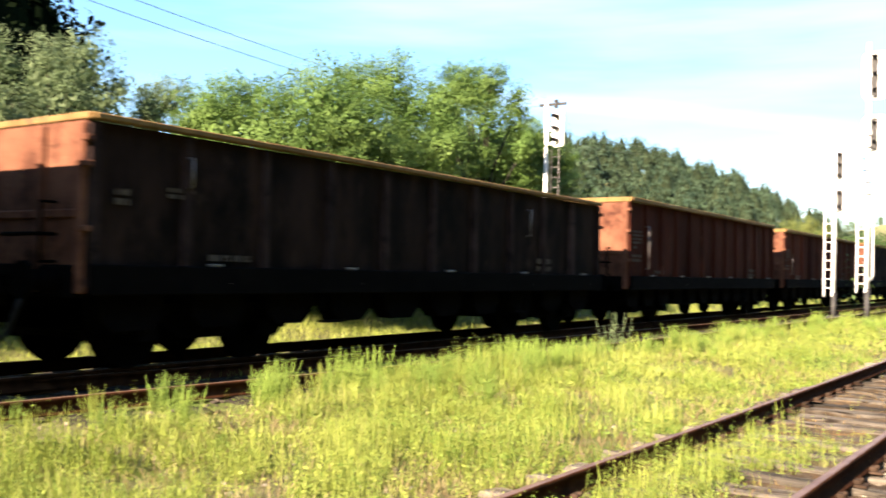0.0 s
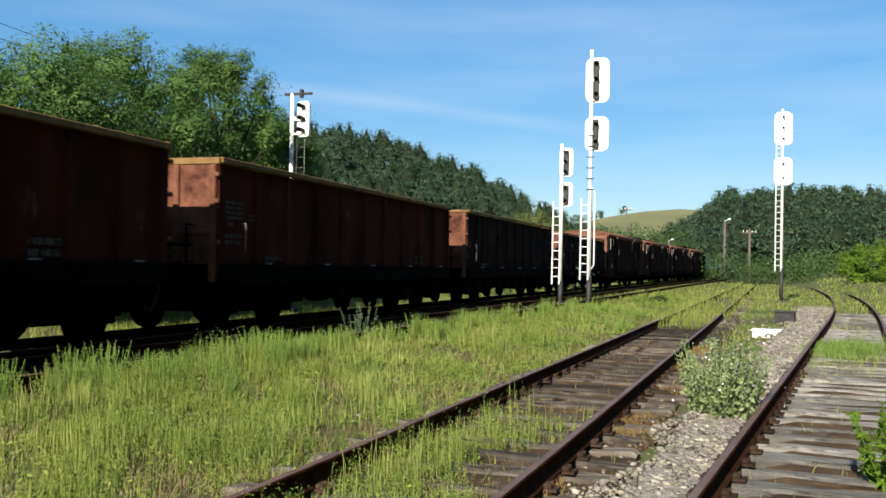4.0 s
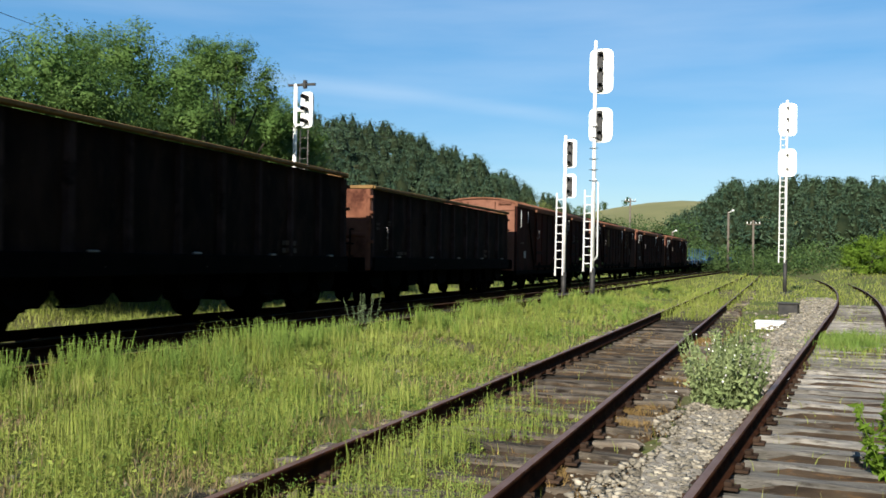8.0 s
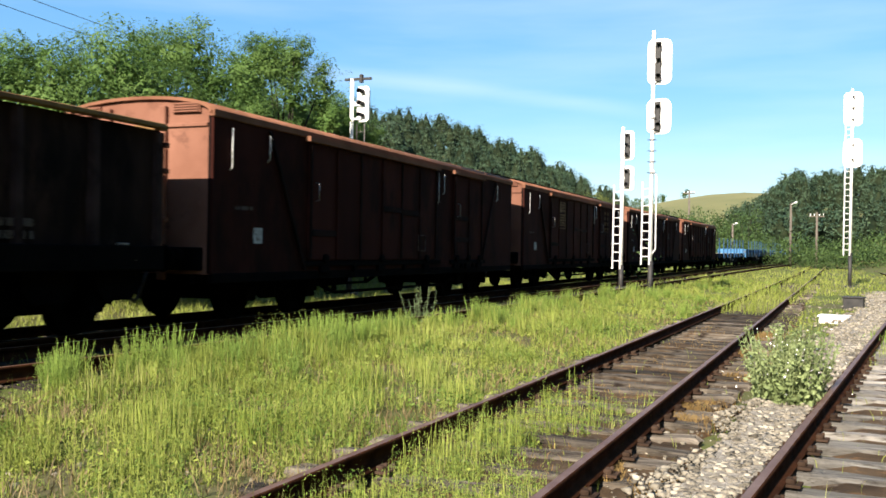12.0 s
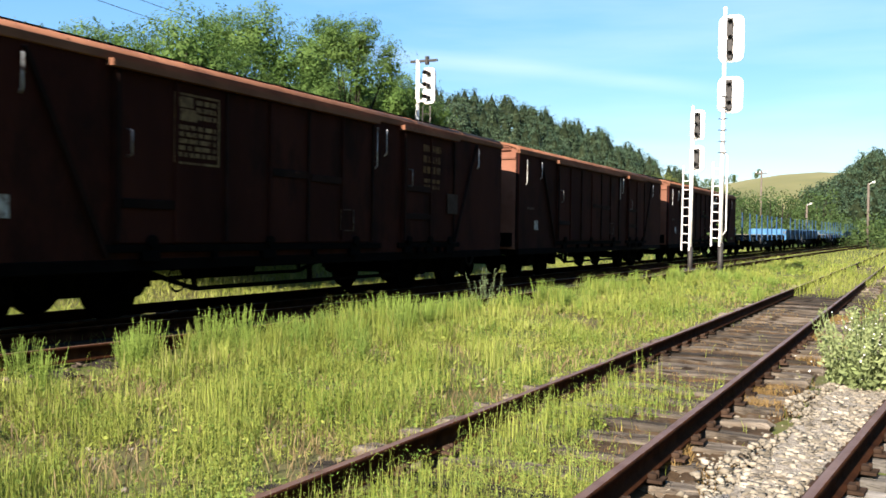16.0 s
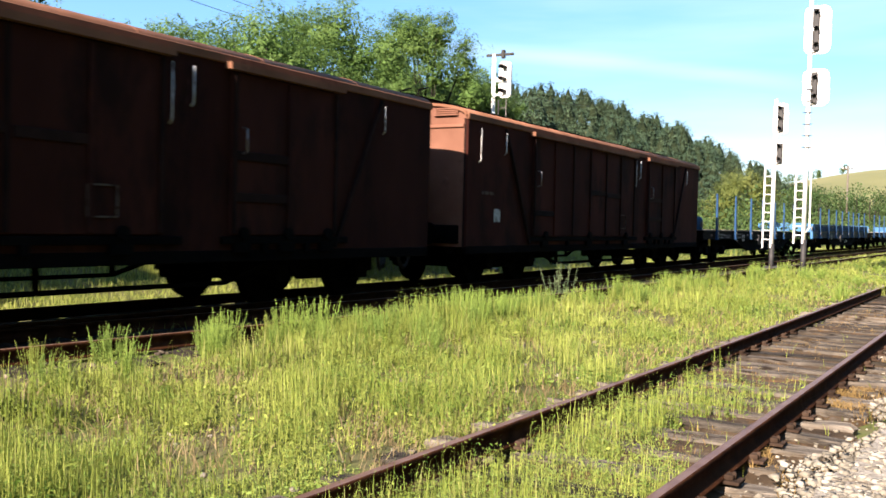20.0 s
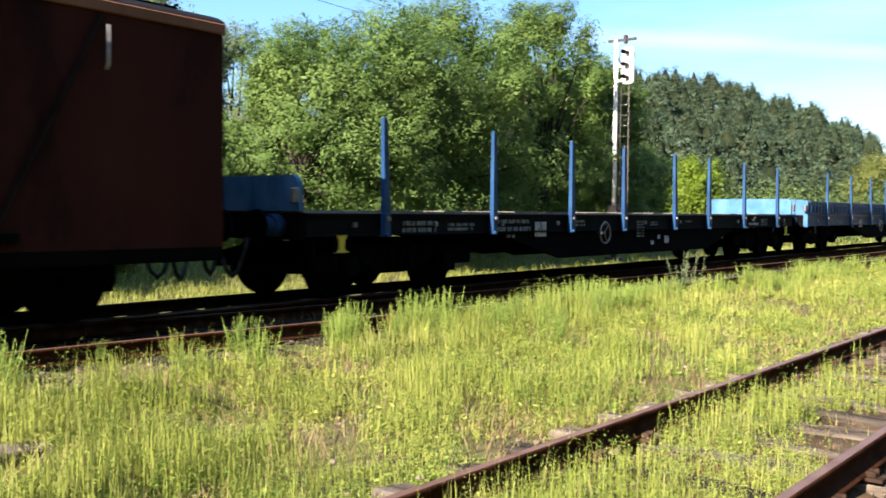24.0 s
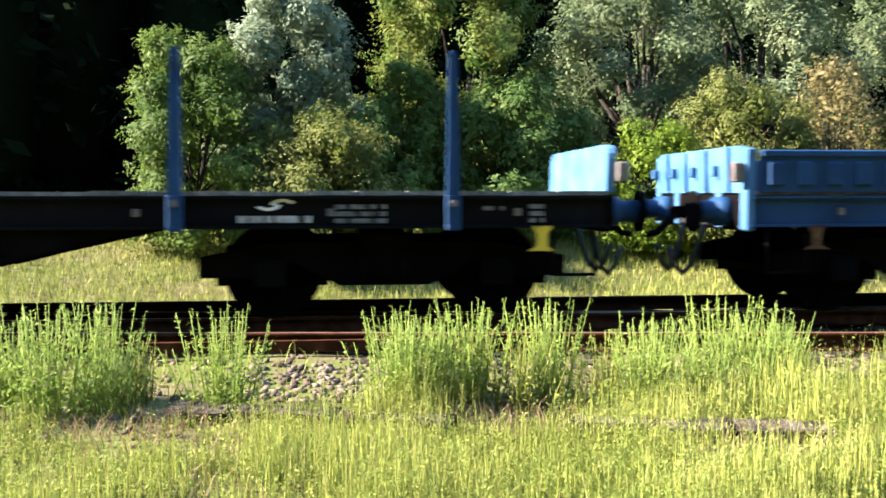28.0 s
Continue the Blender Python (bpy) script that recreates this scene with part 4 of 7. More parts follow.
        for k in range(9):
            x = -h + length * k / 8
            beam(bm, (x, -0.4, z1 + rise + 0.14), (x, 0.4, z1 + rise + 0.14), 0.05, 0.03)
            for y in (-0.3, 0.3):
                rod(bm, (x, y, z1 + rise - 0.10), (x, y, z1 + rise + 0.15), 0.02, n=6)
        part("roof_walk", bm, M_UNDER, w, "narrow rooftop walkway")
        bm = new_bm()
        for y in (-0.42, 0.0):
            pipe(bm, [(-h - 0.16, y, 1.1), (-h - 0.16, y, z1 + rise + 0.25), (-h + 0.2, y, z1 + rise + 0.35)], 0.018, 6)
        for k in range(9):
            rod(bm, (-h - 0.16, -0.42, 1.25 + 0.3 * k), (-h - 0.16, 0, 1.25 + 0.3 * k), 0.014, n=6)
        part("end_ladder", bm, M_UNDER, w, "steel ladder up the end")
    # underframe with a sagging truss
    bm = new_bm()
    for y in (-1.1, -0.25, 0.25, 1.1):
        box(bm, -h, h, y - 0.05, y + 0.05, z0 - 0.15, z0)
    for k in range(7):
        x = -h + length * (k + 0.5) / 7
        box(bm, x - 0.05, x + 0.05, -b + 0.1, b - 0.1, z0 - 0.12, z0 - 0.005)
    part("underframe", bm, M_UNDER, w)
    for s in (-1, 1):
        bm = new_bm()
        y = s * 1.12
        for a, c in (((-4.2, 0.72), (-2.9, 0.36)), ((-2.9, 0.36), (2.9, 0.36)), ((2.9, 0.36), (4.2, 0.72)), ((-2.9, 0.36), (-2.9, 0.75)), ((2.9, 0.36), (2.9, 0.75)), ((0, 0.36), (0, 0.75))):
            beam(bm, (a[0], y, a[1]), (c[0], y, c[1]), 0.07, 0.06)
        part("truss", bm, M_UNDER, w)
    bm = new_bm()
    rod(bm, (-1.2, 0.5, 0.55), (0.4, 0.5, 0.55), 0.18, n=12)
    part("air_tank", bm, M_UNDER, w)
    bm = new_bm()
    bmesh.ops.create_circle(bm, segments=16, radius=0.17, matrix=pose(-3.4, -1.25, 0.52, 90, 0, 0))
    ring = [v.co.copy() for v in bm.verts]
    bm.clear()
    pipe(bm, ring + ring[:1], 0.016, 6)
    for k in range(3):
        a = k * math.tau / 3
        rod(bm, (-3.4, -1.25, 0.52), (-3.4 + 0.17 * math.cos(a), -1.25, 0.52 + 0.17 * math.sin(a)), 0.012, n=6)
    rod(bm, (-3.4, -1.25, 0.52), (-3.4, -0.9, 0.52), 0.02, n=6)
    part("brake_handwheel", bm, M_UNDER, w, "spoked brake handwheel")
    # plates and marks on the near side
    bm = new_bm()
    box(bm, -h + 1.12, -h + 1.38, -b - 0.058, -b - 0.04, z0 + 0.50, z0 + 0.76)
    part("label_holder", bm, M_MARK, w, "worn white label plate")
    bm = new_bm()
    x = 0.55
    for a, c in (((x - 0.2, z0 + 0.42), (x + 0.2, z0 + 0.42)), ((x + 0.2, z0 + 0.42), (x + 0.2, z0 + 0.78)), ((x + 0.2, z0 + 0.78), (x - 0.2, z0 + 0.78)), ((x - 0.2, z0 + 0.78), (x - 0.2, z0 + 0.42))):
        beam(bm, (a[0], -b - 0.10, a[1]), (c[0], -b - 0.10, c[1]), 0.02, 0.03, (0, 1, 0))
    part("document_frame", bm, M_FADED, w, "empty steel document frame")
    if seed == 12:
        bm = new_bm()
        marks(bm, h - 4.25, h - 3.45, z1 - 0.95, z1 - 0.30, 3, -b - 0.103, rng)
        marks(bm, h - 4.20, h - 3.50, z1 - 1.25, z1 - 1.00, 2, -b - 0.103, rng)
        part("faded_notice", bm, M_FADEDYELLOW, w, "faded yellow painted notice", "stuff")
        # the larger notice: a painted frame, a blotch and rows of worn writing
        bm = new_bm()
        y = -b - 0.100
        for x0_, x1_, za, zb in ((-3.78, -3.75, 2.10, 3.02), (-2.90, -2.87, 2.10, 3.02), (-3.78, -2.87, 3.00, 3.03), (-3.78, -2.87, 2.08, 2.11), (-3.72, -3.42, 2.84, 2.98), (-3.66, -3.34, 2.66, 2.82)):
            box(bm, x0_, x1_, y - 0.003, y + 0.003, za, zb)
        marks(bm, -3.35, -2.95, 2.68, 2.98, 3, y, rng)
        marks(bm, -3.70, -2.95, 2.16, 2.62, 5, y, rng)
        part("painted_notice", bm, M_NOTICE, w, "framed faded yellow notice", "stuff")
        bm = new_bm()
        box(bm, h - 3.15, h - 2.66, -b - 0.135, -b - 0.11, z0 + 0.80, z0 + 1.23, 0.01)
        part("notice_plate", bm, M_PLATE, w, "dull brown plate")
    bm = new_bm()
    marks(bm, -h + 0.6, -h + 1.1, z0 + 1.02, z0 + 1.12, 1, -b - 0.05, rng)
    part("number_stencil", bm, M_FADED, w, "faded stencilled marks", "stuff")
    bm = new_bm()
    marks(bm, -h + 0.6, -h + 1.3, z0 + 0.9, z0 + 1.05, 1, -b - 0.004, rng)
    marks(bm, -h + 0.50, -h + 1.06, z0 + 0.22, z0 + 0.85, 4, -b - 0.004, rng)
    marks(bm, -h + 1.7, -h + 2.0, z0 + 0.25, z0 + 0.7, 4, -b - 0.004, rng)
    part("lettering", bm, M_FADED, w, "faded stencilled marks", "stuff")
    running_gear(w, h, h - 2.55)
    return w


def flat_wagon(name, length, seed, label, sides):
    """A bogie flat: fish-bellied sills, plank deck, end boards, eight stakes a side; some with blue drop sides."""
    rng = random.Random(seed)
    w = empty(name, Matrix(), label, "flat wagon", "wagons of the train")
    h, b, deck = length / 2, 1.30, 1.24
    k = length / 20.0
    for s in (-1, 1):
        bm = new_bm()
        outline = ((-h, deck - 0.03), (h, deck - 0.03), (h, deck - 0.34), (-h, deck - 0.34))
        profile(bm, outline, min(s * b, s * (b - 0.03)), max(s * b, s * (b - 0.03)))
        part("side_sill", bm, M_BLUE if sides else M_FLAT, w, "" if sides else "near-black side sill")
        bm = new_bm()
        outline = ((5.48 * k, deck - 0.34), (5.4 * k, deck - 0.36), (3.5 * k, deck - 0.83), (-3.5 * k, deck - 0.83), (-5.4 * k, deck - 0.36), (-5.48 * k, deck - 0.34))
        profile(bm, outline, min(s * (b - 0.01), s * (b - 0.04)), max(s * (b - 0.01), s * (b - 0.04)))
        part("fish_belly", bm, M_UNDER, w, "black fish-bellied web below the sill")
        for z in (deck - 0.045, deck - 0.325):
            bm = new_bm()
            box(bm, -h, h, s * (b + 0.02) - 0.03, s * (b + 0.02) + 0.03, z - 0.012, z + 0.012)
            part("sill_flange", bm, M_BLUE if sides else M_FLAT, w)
        for x in () if s > 0 else (-8.27, -5.61, -3.10, -1.01, 1.43, 3.36, 5.68, 8.25):
            bm = new_bm()
            box(bm, x - 0.07, x + 0.07, s * (b + 0.075) - 0.045, s * (b + 0.075) + 0.045, deck - 0.36, deck - 0.02, 0.012)
            rod(bm, (x - 0.03, s * (b + 0.1), deck - 0.33), (x - 0.03, s * (b + 0.16), deck - 0.33), 0.03, n=8)
            sk = part("stake", bm, M_BLUE, w, "blue steel stake")
            bm = new_bm()
            lean = rng.uniform(-0.03, 0.03)
            v0 = [bm.verts.new((x + p, s * (b + 0.075) + q, deck - 0.05)) for p, q in ((-0.06, -0.04), (0.06, -0.04), (0.06, 0.04), (-0.06, 0.04))]
            v1 = [bm.verts.new((x + p * 0.55 + lean, s * (b + 0.06) + q * 0.7, deck + 1.30)) for p, q in ((-0.07, -0.04), (0.07, -0.04), (0.07, 0.04), (-0.07, 0.04))]
            for i in range(4):
                j = (i + 1) % 4
                bm.faces.new((v0[i], v0[j], v1[j], v1[i]))
            bm.faces.new(v1)
            box(bm, x - 0.02 + lean, x + 0.02 + lean, s * (b + 0.055) - 0.03, s * (b + 0.055) + 0.03, deck + 1.29, deck + 1.33)
            bmesh.ops.recalc_face_normals(bm, faces=bm.faces)
            part("upright", bm, M_BLUE, sk)
            bm = new_bm()
            rod(bm, (x, s * (b + 0.10), deck - 0.10), (x, s * (b + 0.15), deck - 0.10), 0.035, n=8)
            part("bolt", bm, M_STEEL, sk, "bright pin")
        # lashing rings
        for i in range(11):
            x = -h + 0.9 + (length - 1.8) * i / 10
            bm = new_bm()
            box(bm, x - 0.03, x + 0.03, s * (b + 0.05) - 0.02, s * (b + 0.05) + 0.02, deck - 0.22, deck - 0.15)
            part("lashing_ring", bm, M_STEEL, w)
        if sides:
            n = 8
            for i in range(n):
                x0, x1 = -h + 0.08 + (length - 0.16) * i / n, -h + 0.02 + (length - 0.16) * (i + 1) / n
                bm = new_bm()
                box(bm, x0, x1, s * b - 0.03, s * b + 0.01, deck, deck + 0.41, 0.006)
                d = part("drop_side", bm, M_BLUE, w, "hinged blue steel side")
                bm = new_bm()
                box(bm, x0, x1, s * (b + 0.03) - 0.03, s * (b + 0.03) + 0.03, deck + 0.35, deck + 0.42, 0.012)
                part("top_lip", bm, M_BLUE, d)
                for q in range(8):
                    xx = x0 + (x1 - x0) * (q + 0.5) / 8
                    bm = new_bm()
                    box(bm, xx - 0.085, xx + 0.085, s * (b + 0.035) - 0.03, s * (b + 0.035) + 0.03, deck + 0.06, deck + 0.31, 0.022)
                    part("pressing", bm, M_BLUE, d)
    bm = new_bm()
    box(bm, -h, h, -b + 0.05, b - 0.05, deck - 0.10, deck - 0.03)
    part("deck_frame", bm, M_UNDER, w)
    plank = bpy.data.meshes.new("plank")
    bm = new_bm()
    box(bm, -0.5, 0.5, -b + 0.01, b - 0.01, -0.03, 0.012)
    bm.to_mesh(plank)
    bm.free()
    plank.materials.append(M_DECK)
    n = 40
    for i in range(n):
        p = new("plank", plank)
        p.parent = w
        wdt = length / n
        p.matrix_basis = pose(-h + wdt * (i + 0.5), 0, deck + rng.uniform(-0.006, 0.006)) @ Matrix.Diagonal((wdt * 0.97, 1, 1, 1))
    for s in (-1, 1):
        if sides:
            for y in (-b + 0.04, -0.62, 0.0, 0.62, b - 0.04):
                bm = new_bm()
                box(bm, s * (h + 0.02) - 0.05, s * (h + 0.02) + 0.05, y - 0.07, y + 0.07, deck - 0.38, deck + 0.44, 0.015)
                part("end_post", bm, M_LITBLUE, w)
                bm = new_bm()
                box(bm, s * (h + 0.10) - 0.05, s * (h + 0.10) + 0.05, y - 0.03, y + 0.03, deck + 0.17, deck + 0.29, 0.012)
                part("end_latch", bm, M_LITBLUE, w, "pale blue latch")
        bm = new_bm()
        lean = 0.02
        rim = [(-b + 0.03, deck), (b - 0.03, deck)]
        for cy, a0 in ((b - 0.17, 0), (-b + 0.17, 90)):
            rim += [(cy + 0.14 * math.cos(radians(a0 + q * 22.5)), deck + 0.33 + 0.14 * math.sin(radians(a0 + q * 22.5))) for q in range(5)]
        faces = [[bm.verts.new((s * (h + d + lean * (z - deck) / 0.5), y, z)) for y, z in rim] for d in (-0.02, 0.06)]
        bm.faces.new(faces[0])
        bm.faces.new(faces[1][::-1])
        for q in range(len(rim)):
            r = (q + 1) % len(rim)
            bm.faces.new((faces[0][q], faces[1][q], faces[1][r], faces[0][r]))
        bmesh.ops.recalc_face_normals(bm, faces=bm.faces)
        e = part("end_board", bm, M_LITBLUE, w, "blue steel end board, lightened as if sunlit")
        for y in (-0.9, -0.3, 0.3, 0.9):
            bm = new_bm()
            beam(bm, (s * (h + 0.08), y, deck + 0.02), (s * (h + 0.07 + lean), y, deck + 0.46), 0.10, 0.05)
            part("end_rib", bm, M_LITBLUE, e)
        bm = new_bm()
        box(bm, s * (h + 0.14) - 0.06, s * (h + 0.14) + 0.06, -b - 0.02, -b + 0.06, deck + 0.10, deck + 0.30, 0.015)
        part("end_latch", bm, M_STEEL, e, "worn steel latch")
        bm = new_bm()
        x = s * (h - 0.66)
        profile(bm, ((x - 0.10, deck - 0.32), (x + 0.10, deck - 0.32), (x + 0.05, deck - 0.40), (x + 0.05, deck - 0.52), (x + 0.14, deck - 0.56), (x - 0.14, deck - 0.56), (x - 0.05, deck - 0.52), (x - 0.05, deck - 0.40)), -b - 0.05, -b - 0.02)
        part("jacking_mark", bm, M_FADEDYELLOW if sides else M_YELLOW, w, "yellow jacking bracket")
        bm = new_bm()
        pipe(bm, [(s * (h - 0.15), -b - 0.02, 0.86), (s * (h - 0.15), -b - 0.05, 0.45), (s * (h - 0.55), -b - 0.05, 0.45), (s * (h - 0.55), -b - 0.02, 0.86)], 0.02, 6)
        part("step", bm, M_UNDER, w)
    bm = new_bm()
    for y in (-0.4, 0.4):
        outline = ((-h, deck - 0.12), (h, deck - 0.12), (h, deck - 0.34), (5.6 * k, deck - 0.36), (3.6 * k, deck - 0.80), (-3.6 * k, deck - 0.80), (-5.6 * k, deck - 0.36), (-h, deck - 0.34))
        profile(bm, outline, y - 0.03, y + 0.03)
    part("centre_sill", bm, M_UNDER, w)
    # handwheel on the sill
    bm = new_bm()
    hx, hz, r = -2.02 * k, deck - 0.38, 0.20
    ring = [(hx + r * math.cos(a), -b - 0.17, hz + r * math.sin(a)) for a in np.linspace(0, math.tau, 21)]
    pipe(bm, ring, 0.018, 6)
    for q in range(3):
        a = q * math.tau / 3 + 0.9
        rod(bm, (hx, -b - 0.15, hz), (hx + r * math.cos(a), -b - 0.17, hz + r * math.sin(a)), 0.014, n=6)
    rod(bm, (hx, -b + 0.02, hz), (hx, -b - 0.17, hz), 0.028, n=8)
    part("brake_handwheel", bm, M_STEEL, w, "spoked steel brake handwheel")
    y = -b - 0.006
    bm = new_bm()
    box(bm, -4.35 * k, -3.98 * k, y - 0.01, y, deck - 0.42, deck - 0.16)
    part("label_holder", bm, M_MARK, w, "white label frame")
    bm = new_bm()
    marks(bm, -5.55 * k, -4.55 * k, deck - 0.20, deck - 0.10, 1, y, rng)
    marks(bm, -5.55 * k, -4.50 * k, deck - 0.34, deck - 0.22, 1, y, rng)
    marks(bm, -5.25 * k, -5.0 * k, deck - 0.44, deck - 0.36, 1, y, rng)
    for x0, x1, za, zb, rows in ((-0.3, 0.05, 0.14, 0.50, 6), (-8.0, -7.2, 0.12, 0.32, 2), (-6.9, -6.2, 0.16, 0.30, 2), (-2.9, -2.55, 0.12, 0.26, 2),
                                 (0.35, 0.7, 0.16, 0.26, 2), (2.2, 2.6, 0.14, 0.2, 1), (7.3, 7.8, 0.10, 0.30, 3), (8.75, 8.95, 0.12, 0.18, 1), (9.2, 9.35, 0.10, 0.3, 3)):
        marks(bm, x0 * k, x1 * k, deck - zb, deck - za, rows, y, rng)
    part("lettering", bm, M_STENCIL, w, "dull white stencilled marks", "stuff")
    bm = new_bm()
    marks(bm, 6.38 * k, 7.08 * k, deck - 0.30, deck - 0.20, 1, y - 0.003, random.Random(4))
    part("emblem_lettering", bm, M_MARK, w, "worn pale characters", "stuff")
    # the emblem above it: two curved strokes
    for side in (-1, 1):
        bm = new_bm()
        arc = [(6.74 * k + side * (0.07 - q * math.cos(a)), deck - 0.115 - side * (0.012 - q * 0.55 * math.sin(a))) for q in (0.075, 0.125) for a in np.linspace(0.2, 2.6, 7)]
        profile(bm, arc[:7] + arc[:6:-1], y - 0.010, y - 0.004)
        part("emblem", bm, M_WHITE, w, "pale curved emblem stroke")
    for x, z, c in ((1.15, 0.56, 0.11), (0.42, 0.62, 0.06), (0.75, 0.50, 0.06)):
        bm = new_bm()
        box(bm, (x - c) * k, (x + c) * k, -b - 0.03, -b - 0.012, deck - z - c * 0.7, deck - z + c * 0.7, 0.004)
        part("brake_plate", bm, M_MARK, w, "white brake changeover plate")
    running_gear(w, h, h - 2.16, 2.2, M_BLUE, 0.68)
    return w


# s: where a wagon's middle stands along the line, less the way that the train has gone
TRAIN = []


def couple(w, s):
    TRAIN.append((w, s))
    return w


G_LABEL = ("rust-red open gondola wagon with ochre rim", "weathered dark brown open gondola wagon with dented sides")
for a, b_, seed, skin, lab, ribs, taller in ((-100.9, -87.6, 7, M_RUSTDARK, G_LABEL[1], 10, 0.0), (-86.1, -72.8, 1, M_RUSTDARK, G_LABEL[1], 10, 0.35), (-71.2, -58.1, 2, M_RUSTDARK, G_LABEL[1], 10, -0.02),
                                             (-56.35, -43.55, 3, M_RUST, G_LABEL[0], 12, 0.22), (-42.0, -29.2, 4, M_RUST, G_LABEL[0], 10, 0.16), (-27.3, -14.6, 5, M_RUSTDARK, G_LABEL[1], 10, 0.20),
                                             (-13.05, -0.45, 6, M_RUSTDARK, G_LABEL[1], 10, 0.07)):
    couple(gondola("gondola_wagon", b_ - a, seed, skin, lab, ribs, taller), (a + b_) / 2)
for a, b_, seed, walkway in ((0.7, 15.65, 11, False), (16.97, 32.3, 12, True), (33.5, 48.75, 13, False), (50.2, 66.05, 14, True)):
    couple(boxcar("covered_wagon", b_ - a, seed, "oxide-red covered wagon with arched roof" + (" and rooftop walkway" if walkway else " and sliding doors"), walkway), (a + b_) / 2)
couple(flat_wagon("flat_wagon", 19.55, 21, "long black flat wagon with blue stakes, unloaded", False), 77.28)
couple(flat_wagon("drop_side_wagon", 20.0, 22, "blue flat wagon with low drop sides and stakes", True), 98.5)
couple(flat_wagon("flat_wagon", 19.9, 23, "long black flat wagon with blue stakes, unloaded", False), 119.8)
couple(flat_wagon("drop_side_wagon", 20.0, 24, "blue flat wagon with low drop sides and stakes", True), 141.1)


# ---- vegetation ----
def quads(name, centre, size, mat, seed, parent=None, label="", kind="", flat=0.0, aspect=0.6, facing=None, loose=0.55):
    """Many small leaf-like quads, one at each centre; they turn at random or lie roughly across the way that they face."""
    rng = np.random.default_rng(seed)
    n = len(centre)
    a = rng.normal(size=(n, 3))
    if facing is None:
        a[:, 2] *= 1 - flat
        b = np.cross(a, rng.normal(size=(n, 3)))
    else:
        out = facing + rng.normal(0, loose, (n, 3))
        b = np.cross(out, a)
        a = np.cross(b, out)
    a /= np.linalg.norm(a, axis=1, keepdims=True)
    b /= np.linalg.norm(b, axis=1, keepdims=True)
    s = np.asarray(size, float).reshape(-1, 1) * rng.uniform(0.6, 1.4, (n, 1)) * 0.5
    tip, side = a * s, b * s * aspect
    v = np.stack((centre - tip, centre + side, centre + tip, centre - side), 1).reshape(-1, 3)
    f = np.arange(4 * n).reshape(-1, 4)
    return mesh(name, v, f, mat, parent, label, kind)


def blades(name, x, y, height, width, mat, seed, label, category, lean=0.25, head=0.0, lift=0.0):
    """Grass: bent tapering blades, three triangles each; head widens the upper half into a seed head."""
    rng = np.random.default_rng(seed)
    n = len(x)
    z = land(x, y) - 0.02 + lift
    turn = rng.uniform(0, math.tau, n)
    bend = rng.uniform(0.1, 1.0, n) * lean * height
    wind = rng.uniform(0, math.tau, n)
    dx, dy = np.cos(turn) * bend, np.sin(turn) * bend
    sx, sy = np.cos(wind) * width, np.sin(wind) * width
    w1 = 0.8 + head
    base = np.stack((x, y, z), 1)
    mid = base + np.stack((dx * 0.35, dy * 0.35, height * 0.6), 1)
    tip = base + np.stack((dx, dy, height * (1 - 0.15 * rng.uniform(0, 1, n))), 1)
    s = np.stack((-sy, sx, np.zeros(n)), 1) * 0.5
    v = np.stack((base - s * (1 - 0.6 * (head > 0)), base + s * (1 - 0.6 * (head > 0)), mid - s * w1, mid + s * w1, tip), 1).reshape(-1, 3)
    k = np.arange(n)[:, None] * 5
    f = np.concatenate((k + [0, 1, 3], k + [0, 3, 2], k + [2, 3, 4]), 1).reshape(-1, 3)
    return tagged(mesh(name, v, f, mat), label, category, kind="stuff")


def near_left(x):
    return 2.37 - 0.0215 * x + 0.75


def branch_near(x):
    return np.interp(x, (-12, -3, 0, 9, 14.4, 25, 40, 80, 140), (10.07, 9.55, 9.25, 8.3, 7.9, 7.45, 7.15, 5.9, 2.6)) - 0.75


def patchy(x, y, seed=0.0):
    return 0.5 + 0.25 * (np.sin(x * 0.9 + seed + 1.3 * np.sin(y * 0.7 + seed)) + np.sin(y * 1.6 + 0.8 * np.sin(x * 0.55 - seed)))


def polar(rng, n, az0, az1, r0, r1):
    az = np.radians(rng.uniform(az0, az1, n))
    u = rng.uniform(0, 1, n)
    r = np.exp(np.log(r0) + u * np.log(r1 / r0))
    return r * np.cos(az), r * np.sin(az), r


def bare(x, y):
    """Where the dirt shows through between the tufts: 0 bare, 1 overgrown."""
    n = 0.5 + 0.5 * np.sin(x * 2.3 + 1.7 * np.sin(y * 1.9 + 0.6)) * np.sin(y * 2.9 + 1.4 * np.sin(x * 1.3 + 2.0))
    m = 0.5 + 0.5 * np.sin(x * 5.1 + 2.1 * np.sin(y * 3.7)) * np.sin(y * 6.3 + 1.8 * np.sin(x * 2.9))
    return smooth(0.28, 0.56, 0.62 * n + 0.38 * m)


def strip_top(x):
    return np.interp(x, (-4, 2.5, 5.0, 10.0, 14.0), (6.0, 6.3, 6.85, 7.1, 7.5)).clip(max=np.maximum(branch_near(x) - 0.25, 0))


def stony(x, y):
    """The bare heap of stones beside the points."""
    return (np.abs(x + 0.45) < 0.55) & (y > 6.1) & (y < 7.9)


